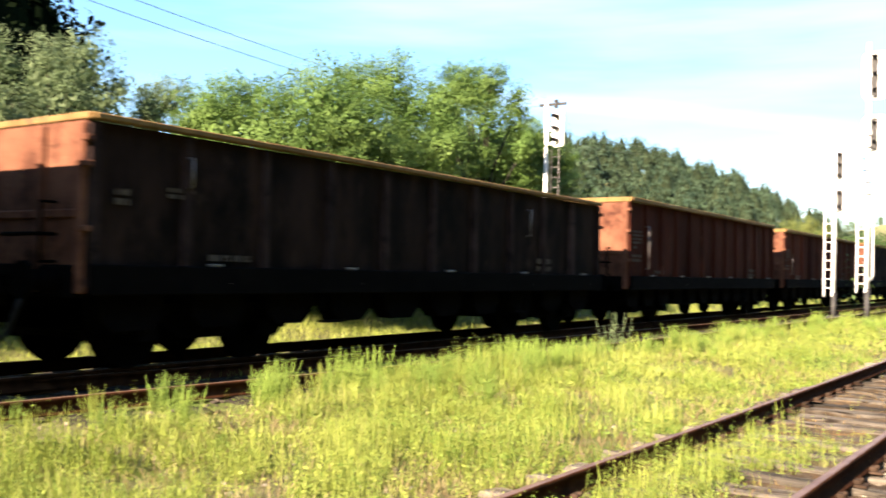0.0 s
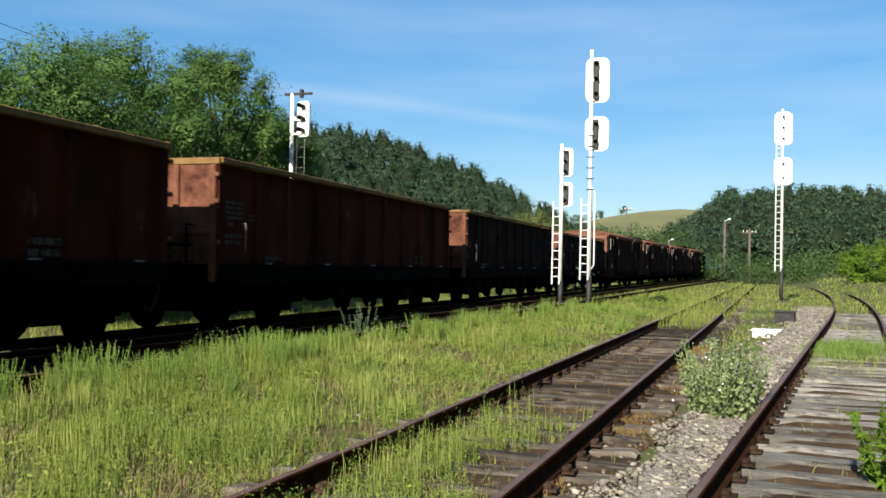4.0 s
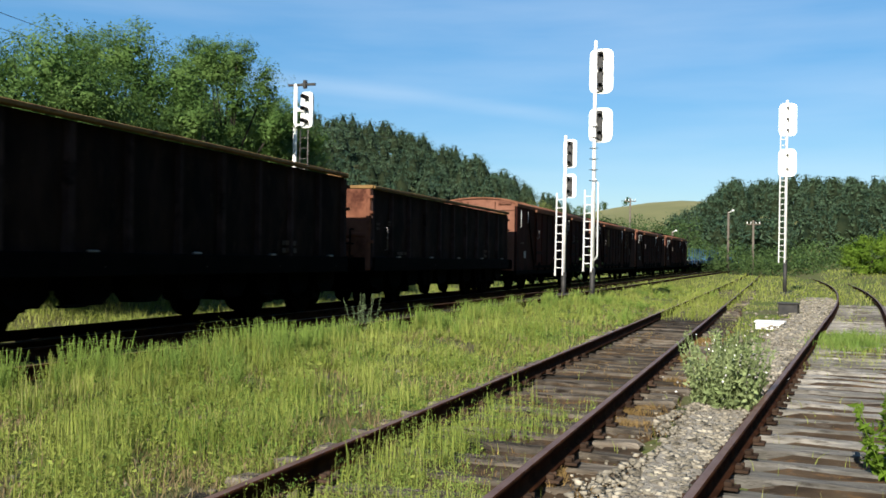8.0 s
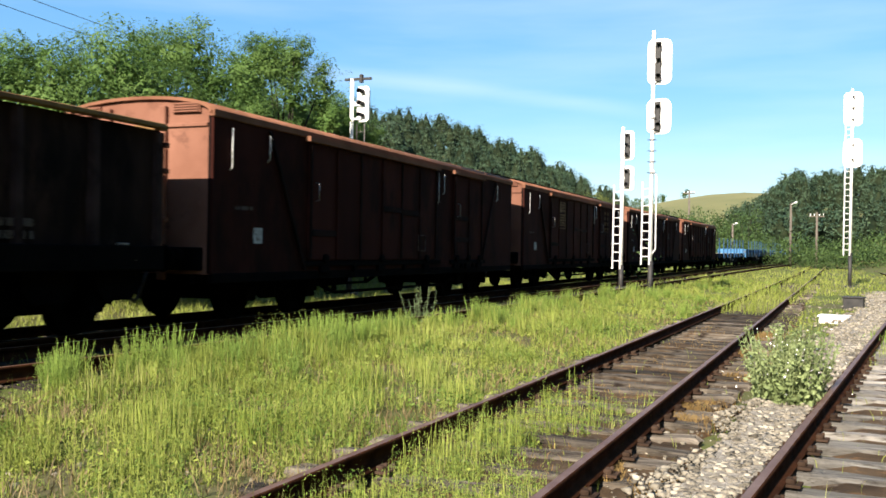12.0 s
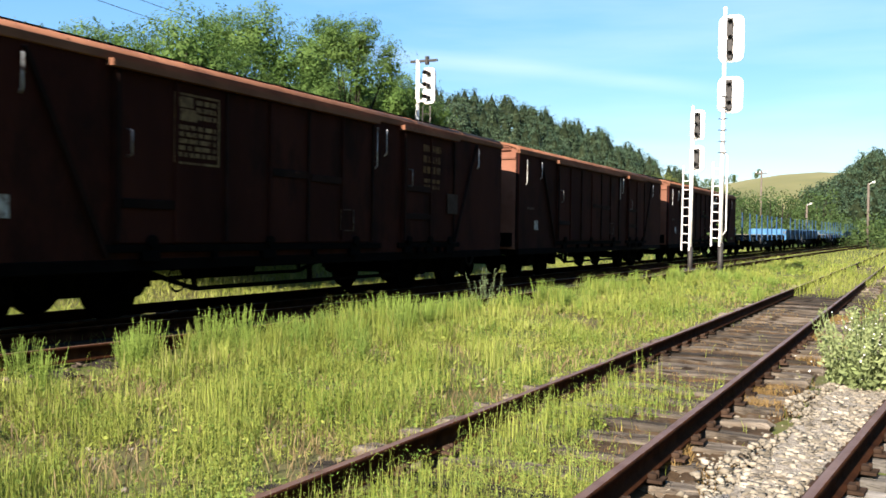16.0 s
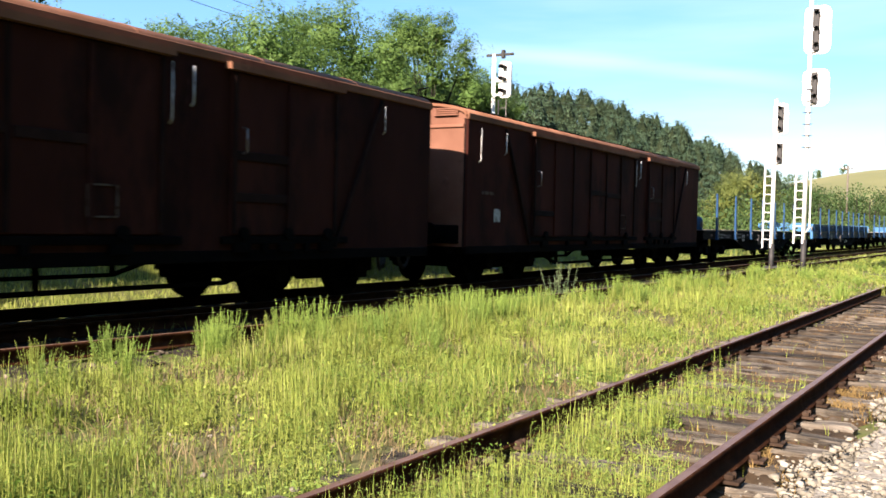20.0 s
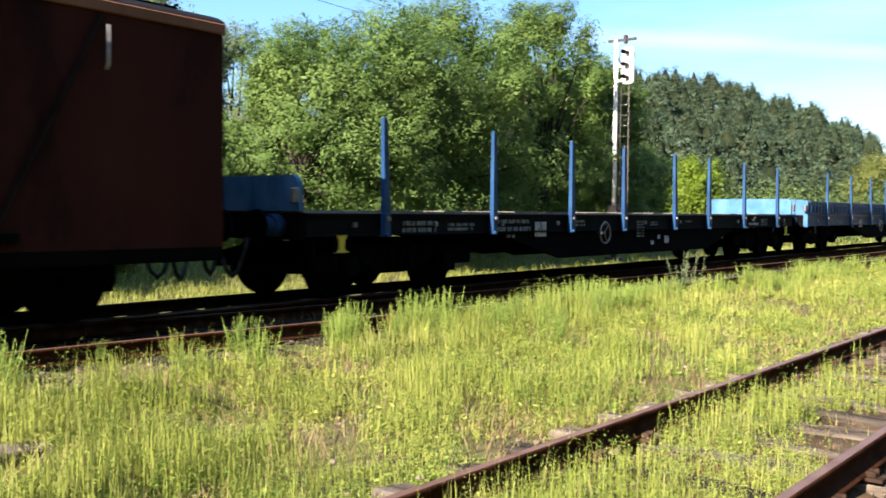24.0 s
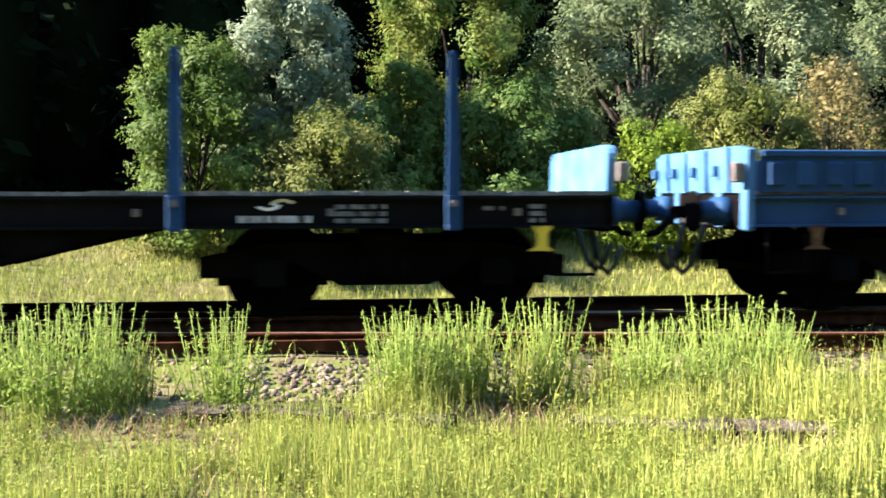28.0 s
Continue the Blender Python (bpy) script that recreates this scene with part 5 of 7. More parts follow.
def grow_carpet(rng):
    """Short grass on open ground, fanned out and widened with distance from the camera."""
    x, y, r = polar(rng, 500000, -12, 118, 4.2, 120)
    q = np.maximum(x, 0)
    line = loaded_y(x)
    nl, top = near_left(x), strip_top(x)
    p = patchy(x, y)
    keep, tall = np.zeros(len(x)), np.full(len(x), 0.3)
    strip = (y > nl + 0.12) & (y < top) & ~stony(x, y)
    keep[strip] = (np.clip(0.30 + 0.9 * p, 0, 1) * (0.08 + 0.92 * bare(x, y)) * np.clip(r / 13, 0.30, 0.9))[strip]
    tall[strip] = (0.07 + 0.12 * p * smooth(0.1, 1.4, y - nl))[strip]
    mid = (y >= top) & (y < line - 1.0)
    keep[mid], tall[mid] = np.where(x < 8, 0.03, 0.12)[mid], 0.16
    back = y > line + 2.3
    keep[back], tall[back] = 0.6, 0.22
    gauge = (y < nl - 0.10) & (y > nl - 1.42)
    keep[gauge] = np.where(x < 10.5, 0.07 * (p > 0.33), 0.02 * p)[gauge]
    keep[gauge & (x > 27)] = 0.75
    tall[gauge] = np.where(x < 27, 0.18, 0.36)[gauge]
    side = (y <= nl - 1.55) & (y > siding_y(x) + 0.8)
    keep[side] = np.where(x < 14, 0.012, np.where(x < 24, 0.22, 0.55))[side] * (p > 0.42)[side]
    tall[side] = 0.14
    siding = (y <= siding_y(x) + 0.7) & (y > siding_y(x) - 0.7)
    keep[siding] = np.where(x < 15, 0.02, np.where((x > 17) & (x < 21), 0.7, 0.4 * (p > 0.42)))[siding]
    tall[siding] = 0.17
    right = y <= siding_y(x) - 1.2
    keep[right], tall[right] = 0.5, 0.2
    far = (x > 42) & ~back
    keep[far], tall[far] = np.maximum(keep[far], 0.6), 0.2
    lost = (np.abs(y - nl) < 0.2) & (x > 27)
    keep[lost], tall[lost] = 0.95, 0.45
    lost = (np.abs(y - nl + 1.5) < 0.2) & (x > 33)
    keep[lost], tall[lost] = 0.8, 0.32
    ok = rng.uniform(0, 1, len(x)) < keep
    x, y, r, tall, p = x[ok], y[ok], r[ok], tall[ok], p[ok]
    h = tall * rng.uniform(0.4, 1.5, len(x))
    wdt = 0.0024 + 0.0005 * r
    dry = rng.uniform(0, 1, len(x)) < 0.12 + 0.25 * (p < 0.35)
    g = ~dry
    blades("grass", x[g], y[g], h[g], wdt[g], M_GRASS, 11, "short sunlit yellow-green grass between the tracks", "grass", 0.7)
    blades("dry_grass", x[dry], y[dry], h[dry], wdt[dry], M_GRASSDRY, 12, "straw-coloured dry grass among the green", "grass", 0.7)
    # thin turf laid round the camera's place, on both sides of the tracks
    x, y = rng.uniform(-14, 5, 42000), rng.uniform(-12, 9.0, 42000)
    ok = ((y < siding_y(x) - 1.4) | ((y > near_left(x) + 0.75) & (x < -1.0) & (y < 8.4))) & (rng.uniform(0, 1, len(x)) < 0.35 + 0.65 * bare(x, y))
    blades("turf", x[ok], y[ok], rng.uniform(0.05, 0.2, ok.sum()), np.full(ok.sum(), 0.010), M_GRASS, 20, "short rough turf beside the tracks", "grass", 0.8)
    # close turf beyond the loaded line
    x = rng.uniform(-16, 46, 90000)
    y = loaded_y(x) + rng.uniform(1.9, 7.5, len(x))
    pale = rng.uniform(0, 1, len(x)) < 0.3 + 0.4 * (patchy(x, y, 4.0) > 0.6)
    for pick, mat, label in ((pale, M_GRASSDRY, "pale dry turf beyond the train"), (~pale, M_GRASS, "sunlit green turf beyond the train")):
        blades("turf", x[pick], y[pick], rng.uniform(0.05, 0.17, pick.sum()), np.full(pick.sum(), 0.016), mat, 25, label, "grass", 0.9)
    # a green patch on the siding
    x = rng.normal(21.4, 1.1, 2600)
    y = siding_y(x) + rng.normal(0.1, 0.36, len(x))
    blades("green_patch", x, y, rng.uniform(0.15, 0.34, len(x)), np.full(len(x), 0.016), M_WEED, 26, "patch of green weeds between the siding's rails", "weeds", 0.6)
    # flattened brown straw in patches
    x, y, r = polar(rng, 110000, -4, 118, 4.2, 40)
    brown = smooth(0.52, 0.72, patchy(x * 1.4 + 3.0, y * 1.4, 9.0)) + 0.6 * (1 - bare(x, y))
    ok = (y > near_left(x) + 0.1) & (y < strip_top(x) + 0.1) & (rng.uniform(0, 1, len(x)) < 0.95 * brown)
    x, y, r = x[ok], y[ok], r[ok]
    blades("straw", x, y, rng.uniform(0.04, 0.20, len(x)), 0.004 + 0.0008 * r, M_STRAW, 19, "brown flattened straw among the grass", "grass", 1.1)


def grow_tufts(rng):
    """Tufts of taller stems: flowering grass, and leafy herbs."""
    x, y, r = polar(rng, 84000, -4, 118, 4.3, 60)
    nl, top = near_left(x), strip_top(x)
    lush = patchy(x * 0.8, y * 0.8, 1.0) * (0.55 + 0.45 * bare(x, y))
    edge = smooth(0.05, 0.9, y - nl)
    chance = bare(x, y) * (0.22 + 0.8 * lush) * (0.7 + 0.3 * edge)
    strip = (y > nl + 0.16) & (y < top) & ~stony(x, y)
    gauge = (y < nl - 0.12) & (y > nl - 1.35) & (x < 13)
    ok = (strip & (rng.uniform(0, 1, len(x)) < chance)) | (gauge & (rng.uniform(0, 1, len(x)) < 0.42 * smooth(13, 6, x) * (patchy(x * 1.7, y * 1.7, 5.0) > 0.36)))
    x, y, r, lush, edge = x[ok], y[ok], r[ok], lush[ok], edge[ok]
    n = len(x)
    kind = rng.uniform(0, 1, n) + 0.35 * (patchy(x * 1.1, y * 1.1, 6.0) - 0.5) + 0.2 * (y < nl[ok])
    wide = rng.uniform(0.05, 0.22, n) * (1 + r / 25)
    lumps = smooth(0.3, 0.75, patchy(x * 2.0, y * 2.0, 8.0))
    tall = (0.13 + 0.25 * rng.uniform(0, 1, n) ** 1.5) * (0.45 + 0.55 * lush + 0.60 * lumps) * (0.75 + 0.25 * edge) * (1.08 + 0.10 * smooth(8, 20, x) + 0.55 * (y < nl[ok]))

    def spread(pick, per):
        k = np.repeat(np.flatnonzero(pick), per)
        a, d = rng.uniform(0, math.tau, len(k)), rng.uniform(0, 1, len(k)) ** 0.6
        bx, by = x[k] + wide[k] * d * np.cos(a), y[k] + wide[k] * d * np.sin(a)
        return k, bx, by, tall[k] * rng.uniform(0.55, 1.15, len(k)) * (1.05 - 0.25 * d)

    spiky = kind < 0.40
    k, bx, by, h = spread(spiky, 9)
    dry = rng.uniform(0, 1, len(k)) < 0.28
    for pick, mat, label in ((dry, M_GRASSDRY, "pale straw-yellow flowering spikes above the grass"), (~dry, M_HERB, "thin yellow-green flowering spikes above the grass")):
        blades("grass_spikes", bx[pick], by[pick], h[pick], 0.0016 + 0.00030 * r[k][pick], mat, 13, label, "grass", 0.14, 0.7)
    k, bx, by, h = spread(~spiky, 6)
    blades("herb_stems", bx, by, h, 0.003 + 0.0004 * r[k], M_HERB, 16, "thin upright stems of flowering herbs", "weeds", 0.12)
    per = 9
    u = rng.uniform(0.08, 1.0, (len(bx), per))
    c = np.stack((bx[:, None] + rng.normal(0, 0.020, u.shape) * (1.5 - u), by[:, None] + rng.normal(0, 0.020, u.shape) * (1.5 - u), land(bx, by)[:, None] + u * h[:, None]), -1).reshape(-1, 3)
    size = np.repeat(0.011 + 0.0012 * r[k], per) * (1.4 - 0.6 * u.ravel())
    dark = np.repeat(kind[k] > 0.74, per)
    tagged(quads("herb_leaves", c[~dark], size[~dark] * 1.25, M_HERB, 14, kind="stuff", aspect=0.24), "narrow yellow-green leaves of upright herbs", "weeds")
    tagged(quads("herb_leaves", c[dark], size[dark] * 1.25, M_WEED, 15, kind="stuff", aspect=0.30), "small green leaves of upright herbs", "weeds")
    # low rosettes that fill the gaps between tufts
    k, bx, by, h = spread(rng.uniform(0, 1, n) < 0.7, 8)
    c = np.stack((bx + rng.normal(0, 0.05, len(bx)), by + rng.normal(0, 0.05, len(bx)), land(bx, by) + h * rng.uniform(0.05, 0.45, len(bx))), 1)
    dark = patchy(bx * 1.3 + 2.0, by * 1.3, 2.5) > 0.56
    for pick, mat, label in ((~dark, M_GRASS, "low yellow-green leaves at the foot of the grass"), (dark, M_WEED, "low darker green weeds among the grass")):
        tagged(quads("ground_leaves", c[pick], 0.022 + 0.003 * r[k][pick], mat, 18, kind="stuff", aspect=0.45, facing=np.tile((0.0, 0.0, 1.0), (pick.sum(), 1)), loose=0.8), label, "weeds")


def grow_grass():
    rng = np.random.default_rng(5)
    grow_carpet(rng)
    grow_tufts(rng)
    # dry orange tufts along the rails
    x = rng.uniform(4, 22, 14000)
    side = rng.uniform(0, 1, len(x)) < 0.93
    y = near_left(x) - np.where(side, 1.5 + rng.gamma(1.6, 0.13, len(x)), rng.uniform(0.2, 1.2, len(x)))
    ok = patchy(x * 2.1, y * 2.1, 7.0) > 0.50
    blades("dry_tufts", x[ok], y[ok], rng.uniform(0.03, 0.08, ok.sum()), np.full(ok.sum(), 0.007), M_DRYMOSS, 17, "orange-brown dry tufts along the rails", "grass", 1.4, 0.0, 0.085)


grow_grass()


def weed_plant(name, height, stems, mat, seed, label, spread=0.22, leaf=0.075, broad=0.30):
    """A clump of upright leafy stems."""
    rng = np.random.default_rng(seed)
    w = empty(name, Matrix(), label, "weed")
    bm = new_bm()
    cs, sizes = [], []
    for _ in range(stems):
        a, d = rng.uniform(0, math.tau), rng.uniform(0, spread)
        b = np.array((d * math.cos(a), d * math.sin(a), -0.05))
        top = b + np.array((d * math.cos(a) * 0.9 + rng.normal(0, 0.05), d * math.sin(a) * 0.9 + rng.normal(0, 0.05), height * rng.uniform(0.65, 1.08)))
        rod(bm, b, top, 0.006, 0.003, 5)
        n = int(34 * height / 0.8)
        u = rng.uniform(0.12, 1.0, n)
        cs.append(b + (top - b) * u[:, None] + rng.normal(0, 0.035, (n, 3)) * (1.3 - u[:, None]))
        sizes.append(leaf * (1.25 - 0.7 * u))
    part("stem_clump", bm, mat, w, kind="stuff")
    quads("leaves", np.concatenate(cs), np.concatenate(sizes) * 0.85, mat, seed, w, aspect=broad)
    return w


def grow_weeds():
    rng = random.Random(3)
    kinds = [weed_plant("weed_clump", 0.85, 46, M_CLUMP, 31, "tall leafy green weed clump at the track's edge", 0.22, 0.072, 0.22),
             weed_plant("weed_clump", 0.68, 34, M_WEED, 32, "dark green leafy weed clump at the track's edge", 0.22, 0.07, 0.24),
             weed_plant("weed_clump", 0.66, 26, M_GRASS, 33, "yellow-green flowering weed clump in the grass", 0.22, 0.062, 0.22)]
    spots = [(-2.0, 6.35), (-1.6, 6.45), (0.45, 6.3), (0.62, 6.4), (1.15, 6.2), (-2.7, 6.4), (2.1, 6.3), (2.6, 6.2), (3.0, 6.4), (-1.75, 6.75), (-1.45, 6.85), (-2.35, 6.7), (0.32, 6.35), (0.55, 6.55), (0.90, 6.5), (1.40, 6.5), (1.9, 6.7), (2.35, 6.8), (2.75, 6.6), (3.3, 6.9), (-3.0, 6.9), (-0.85, 6.35), (4.1, 6.7), (4.9, 6.6), (5.7, 6.6)]
    for k in range(70):
        x = rng.uniform(3, 34)
        spots.append((x, float(branch_near(x)) - rng.uniform(0.05, 0.9) - 0.5 * (x < 11)))
    for k in range(64):
        x = rng.choice((8.2, 9.4, 10.2, 12.0, 13.6, 14.6, 18.5, 22.0)) + rng.gauss(0, 0.45)
        spots.append((x, float(branch_near(x)) - 0.25 - abs(rng.gauss(0, 0.45))))
    for k in range(36):
        x = rng.uniform(4, 36)
        spots.append((x, rng.uniform(near_left(x) + 0.6, float(branch_near(x)))))
    spots += [(24.7, 3.14), (42.6, 4.75), (43.3, 4.6), (45.4, 1.76), (45.8, 1.9), (20.6, -2.75), (21.3, -2.9), (22.0, -2.7), (22.8, -3.0), (23.5, -2.95), (13.2, -2.15), (13.8, -2.3)]
    used = set()
    for k, (x, y) in enumerate(spots):
        i = (0, 1, 0, 0, 2, 1)[k % 6] if k < 25 else rng.randrange(3)
        s = rng.uniform(0.72, 0.95) if k < 22 else rng.uniform(0.45, 0.55) if k < 25 else rng.uniform(0.36, 0.66)
        m = pose(x, y, float(land(x, y)), 0, 0, rng.uniform(0, 360))
        if i not in used:
            used.add(i)
            kinds[i].matrix_basis = m
            ob = kinds[i]
        else:
            ob = copy_thing(kinds[i], m)
        ob.scale = (s, s, s)
        tagged(ob, group="weed clumps along the tracks")
    # thistle, pale flowering bush and shrubs
    t = weed_plant("thistle", 0.80, 11, M_THISTLE, 41, "grey-green spiky thistle standing above the grass", 0.20, 0.085)
    t.matrix_basis = pose(16.4, 7.05, float(land(16.4, 7.05)))
    b = weed_plant("flowering_weed", 0.96, 130, M_PALEWEED, 42, "pale green bushy weed with small white flowers beside the rail", 0.28, 0.085, 0.5)
    b.matrix_basis = pose(11.0, 0.26, float(land(11.0, 0.26)))
    rr = np.random.default_rng(9)
    c = rr.normal(0, 1, (120, 3)) * (0.28, 0.28, 0.16)
    c[:, 2] += 0.72 - 0.9 * (c[:, 0] ** 2 + c[:, 1] ** 2)
    quads("flowers", c, 0.020, M_WHITE, 43, b, "small white flowers", "stuff", aspect=1.0)
    e = weed_plant("roadside_shrub", 0.8, 40, M_BRIGHTLEAF, 44, "bright green broad-leaved shrub beside the siding", 0.30, 0.17)
    e.matrix_basis = pose(7.9, -1.28, float(land(7.9, -1.28)))


grow_weeds()


def tree(name, x, y, height, width, mat, seed, label, lobes=14, leaf=0.20, leaves=9000, low=0.07):
    """A tree: tapered trunk, limbs out to the lobes of its crown, and leaves in uneven clumps round them."""
    rng = np.random.default_rng(seed)
    z = float(land(x, y))
    t = empty(name, pose(x, y, z), label, "tree" if height > 4.2 else "bush", "trees and bushes behind the line")
    bm = new_bm()
    bush = height < 5.5
    r = (0.016 if bush else 0.026) * height
    fork = np.array((rng.normal(0, 0.15), rng.normal(0, 0.15), height * 0.26))
    rod(bm, (0, 0, -0.3), fork, r, r * 0.75, 9)
    mids, ends = [], []
    for k in range(lobes):
        u = (k + 0.5) / lobes
        a = k * 2.4 + rng.uniform(-0.4, 0.4)
        zz = low * height + (height * (0.95 - low)) * u ** (1.2 if bush else 0.95)
        rad = width * 0.5 * math.sqrt(max(0.05, 1 - ((u - 0.42) / 0.66) ** 2)) * rng.uniform(0.40, 0.95)
        e = np.array((rad * math.cos(a), rad * math.sin(a), zz))
        m = fork * 0.5 + e * 0.5 + rng.normal(0, 0.12, 3) * width * 0.2
        m[2] = max(m[2], fork[2] * 0.9)
        rod(bm, fork, m, r * 0.45, r * 0.25, 6)
        rod(bm, m, e, r * 0.25, 0.012, 5)
        ends.append(e)
        mids.append(m)
    part("trunk", bm, M_BARK, t)
    # each lobe is a head of upswept sprays round a dim inner mass
    cs, fs, sz = [], [], []
    sprays = 20
    per = max(6, int(leaves * 0.86) // (lobes * sprays))
    core = np.array((0, 0, height * 0.42))
    for e in ends:
        out = (e - core) / max(0.1, np.linalg.norm(e - core))
        rad = (0.135 + 0.075 * rng.uniform()) * width + 0.06
        d = rng.normal(size=(sprays * 2, 3)) + out * 0.55 + (0, 0, 0.35)
        d /= np.linalg.norm(d, axis=1, keepdims=True)
        d = d[np.argsort(-(d @ out) + rng.normal(0, 0.5, len(d)))[:sprays]]
        size = rad * rng.uniform(0.5, 1.05, sprays)
        u = rng.uniform(0, 1, (sprays, per)) ** 0.9
        dirs = d + (0, 0, 0.35)
        dirs /= np.linalg.norm(dirs, axis=1, keepdims=True)
        girth = (0.34 * (1 - u) + 0.055) * size[:, None]
        q = d[:, None] * (0.42 * rad) + dirs[:, None] * (u * size[:, None])[..., None] + rng.normal(0, 1, (sprays, per, 3)) * girth[..., None] * (1, 1, 0.8)
        cs.append((e + q).reshape(-1, 3))
        fs.append((dirs[:, None] * 0.8 + q / rad * 0.5 + (0, 0, 0.15)).reshape(-1, 3))
        sz.append(np.full(sprays * per, leaf) * np.repeat(rng.uniform(0.75, 1.2, sprays), per))
        k = int(leaves * (0.26 if bush else 0.14)) // lobes
        d = rng.normal(size=(k, 3))
        d /= np.linalg.norm(d, axis=1, keepdims=True)
        cs.append(e + d * rad * (0.85 if bush else 0.62) * rng.uniform(0.5, 1, (k, 1)))
        fs.append(d)
        sz.append(np.full(k, leaf * 2.1))
    c, f = np.concatenate(cs), np.concatenate(fs)
    c[:, 2] *= height / np.percentile(c[:, 2], 99.4)
    c[:, :2] *= width * 0.5 / np.percentile(np.abs(c[:, :2]), 97.5)
    c[:, 2] = np.maximum(c[:, 2], 0.05)
    quads("crown", c, np.concatenate(sz), mat, seed + 7, t, aspect=0.42, facing=f, loose=0.38)
    return t


def by_angle(az, y):
    return y / math.tan(radians(az)), y


# az: degrees from the line; y: metres out; el: how high its top stands; then width, leaf, kind
for k, (az, y, el, wdt, mat, nm, lab, n, leaf) in enumerate((
        (29.2, 17.5, 9.0, 4.6, M_LEAF, "willow_tree", "leafy green willow behind the train", 15000, 0.22),
        (32.2, 17.0, 12.4, 4.4, M_LEAF, "willow_tree", "tall leafy green willow behind the train", 15000, 0.21),
        (38.0, 17.0, 12.6, 5.2, M_LEAF, "willow_tree", "tall leafy green willow behind the train", 15000, 0.20),
        (42.6, 17.2, 11.8, 5.8, M_LEAF, "willow_tree", "leafy green willow behind the train", 14000, 0.20),
        (46.6, 17.2, 10.8, 5.0, M_LEAF, "willow_tree", "soft green willow behind the train", 13000, 0.18),
        (50.6, 21.0, 10.2, 3.4, M_WILLOW, "willow_tree", "grey-green willow behind the train", 9000, 0.17),
        (56.8, 22.2, 12.0, 4.6, M_WILLOW, "willow_tree", "silvery grey-green willow behind the train", 12000, 0.17),
        (65.8, 21.6, 13.0, 4.6, M_WILLOW, "willow_tree", "tall grey-green willow behind the train", 13000, 0.17),
        (73.2, 20.8, 13.2, 3.5, M_WILLOW, "willow_tree", "slender grey-green willow behind the train", 11000, 0.17),
        (61.3, 16.2, 7.2, 2.0, M_BROWNLEAF, "half_bare_bush", "half-bare bush with browned leaves", 2600, 0.12),
        (66.0, 15.9, 6.5, 2.4, M_YELLOWLEAF, "yellow_bush", "yellow-green rounded bush beside the line", 7000, 0.12),
        (58.0, 16.0, 4.4, 1.3, M_YELLOWLEAF, "slim_bush", "slim yellow-green bush beside the line", 3000, 0.12),
        (53.6, 17.4, 6.2, 2.4, M_LEAF, "green_bush", "green bush beside the line", 6000, 0.14),
        (71.5, 16.4, 4.1, 2.0, M_BRIGHTLEAF, "low_shrub", "low bright green shrub beside the line", 4500, 0.14),
        (80.0, 17.6, 6.6, 3.2, M_LEAF, "green_bush", "dark green bush beside the line", 10000, 0.15),
        (83.4, 18.8, 14.6, 3.8, M_LARCH, "larch_tree", "tree with green and orange-tinged foliage", 14000, 0.15),
        (86.0, 17.2, 7.8, 1.5, M_OLIVE, "slim_bush", "slim olive-green bush beside the line", 5000, 0.12),
        (89.2, 16.8, 5.2, 2.0, M_LEAF, "green_bush", "leafy green bush beside the line", 5000, 0.13),
        (93.0, 17.2, 12.0, 2.5, M_SILVER, "silver_tree", "silver-leaved small tree behind the line", 12000, 0.14),
        (91.3, 15.7, 4.7, 2.2, M_YELLOWLEAF, "low_shrub", "low yellowish shrub beside the line", 5500, 0.12),
        (98.7, 16.4, 9.0, 2.4, M_OLIVE, "green_bush", "olive-green leafy bush against the dark wood", 10000, 0.13),
        (27.0, 19.0, 4.5, 4.5, M_LEAF, "green_bush", "green bush behind the signal", 7000, 0.2),
        (23.0, 20.0, 3.2, 4.5, M_BRIGHTLEAF, "bright_bush", "bright bush at the foot of the wooded hill", 6000, 0.22),
        (12.6, 19.0, 3.4, 7.0, M_YELLOWLEAF, "yellow_bush", "yellow-green broad tree at the foot of the hill", 8000, 0.34))):
    px, py = by_angle(az, y)
    tall = EYE + math.hypot(px, py) * math.tan(radians(el)) - float(land(px, py))
    tree(nm, px, py, tall * (1.02 if k < 5 else 1.07 if k < 9 else 1.03), wdt * 1.04, mat, 100 + k, lab, 38 if k < 9 else 26, leaf * (0.43 if k < 5 else 0.54 if k < 9 else 0.50), int(n * (5.4 if k < 5 else 3.6 if k < 9 else 4.4)))
# the round shrub at the far end of the siding
tree("round_shrub", 92.0, -10.3, 3.7, 5.0, M_BRIGHTLEAF, 140, "round green shrub beside the siding", 16, 0.15, 14000, 0.06)


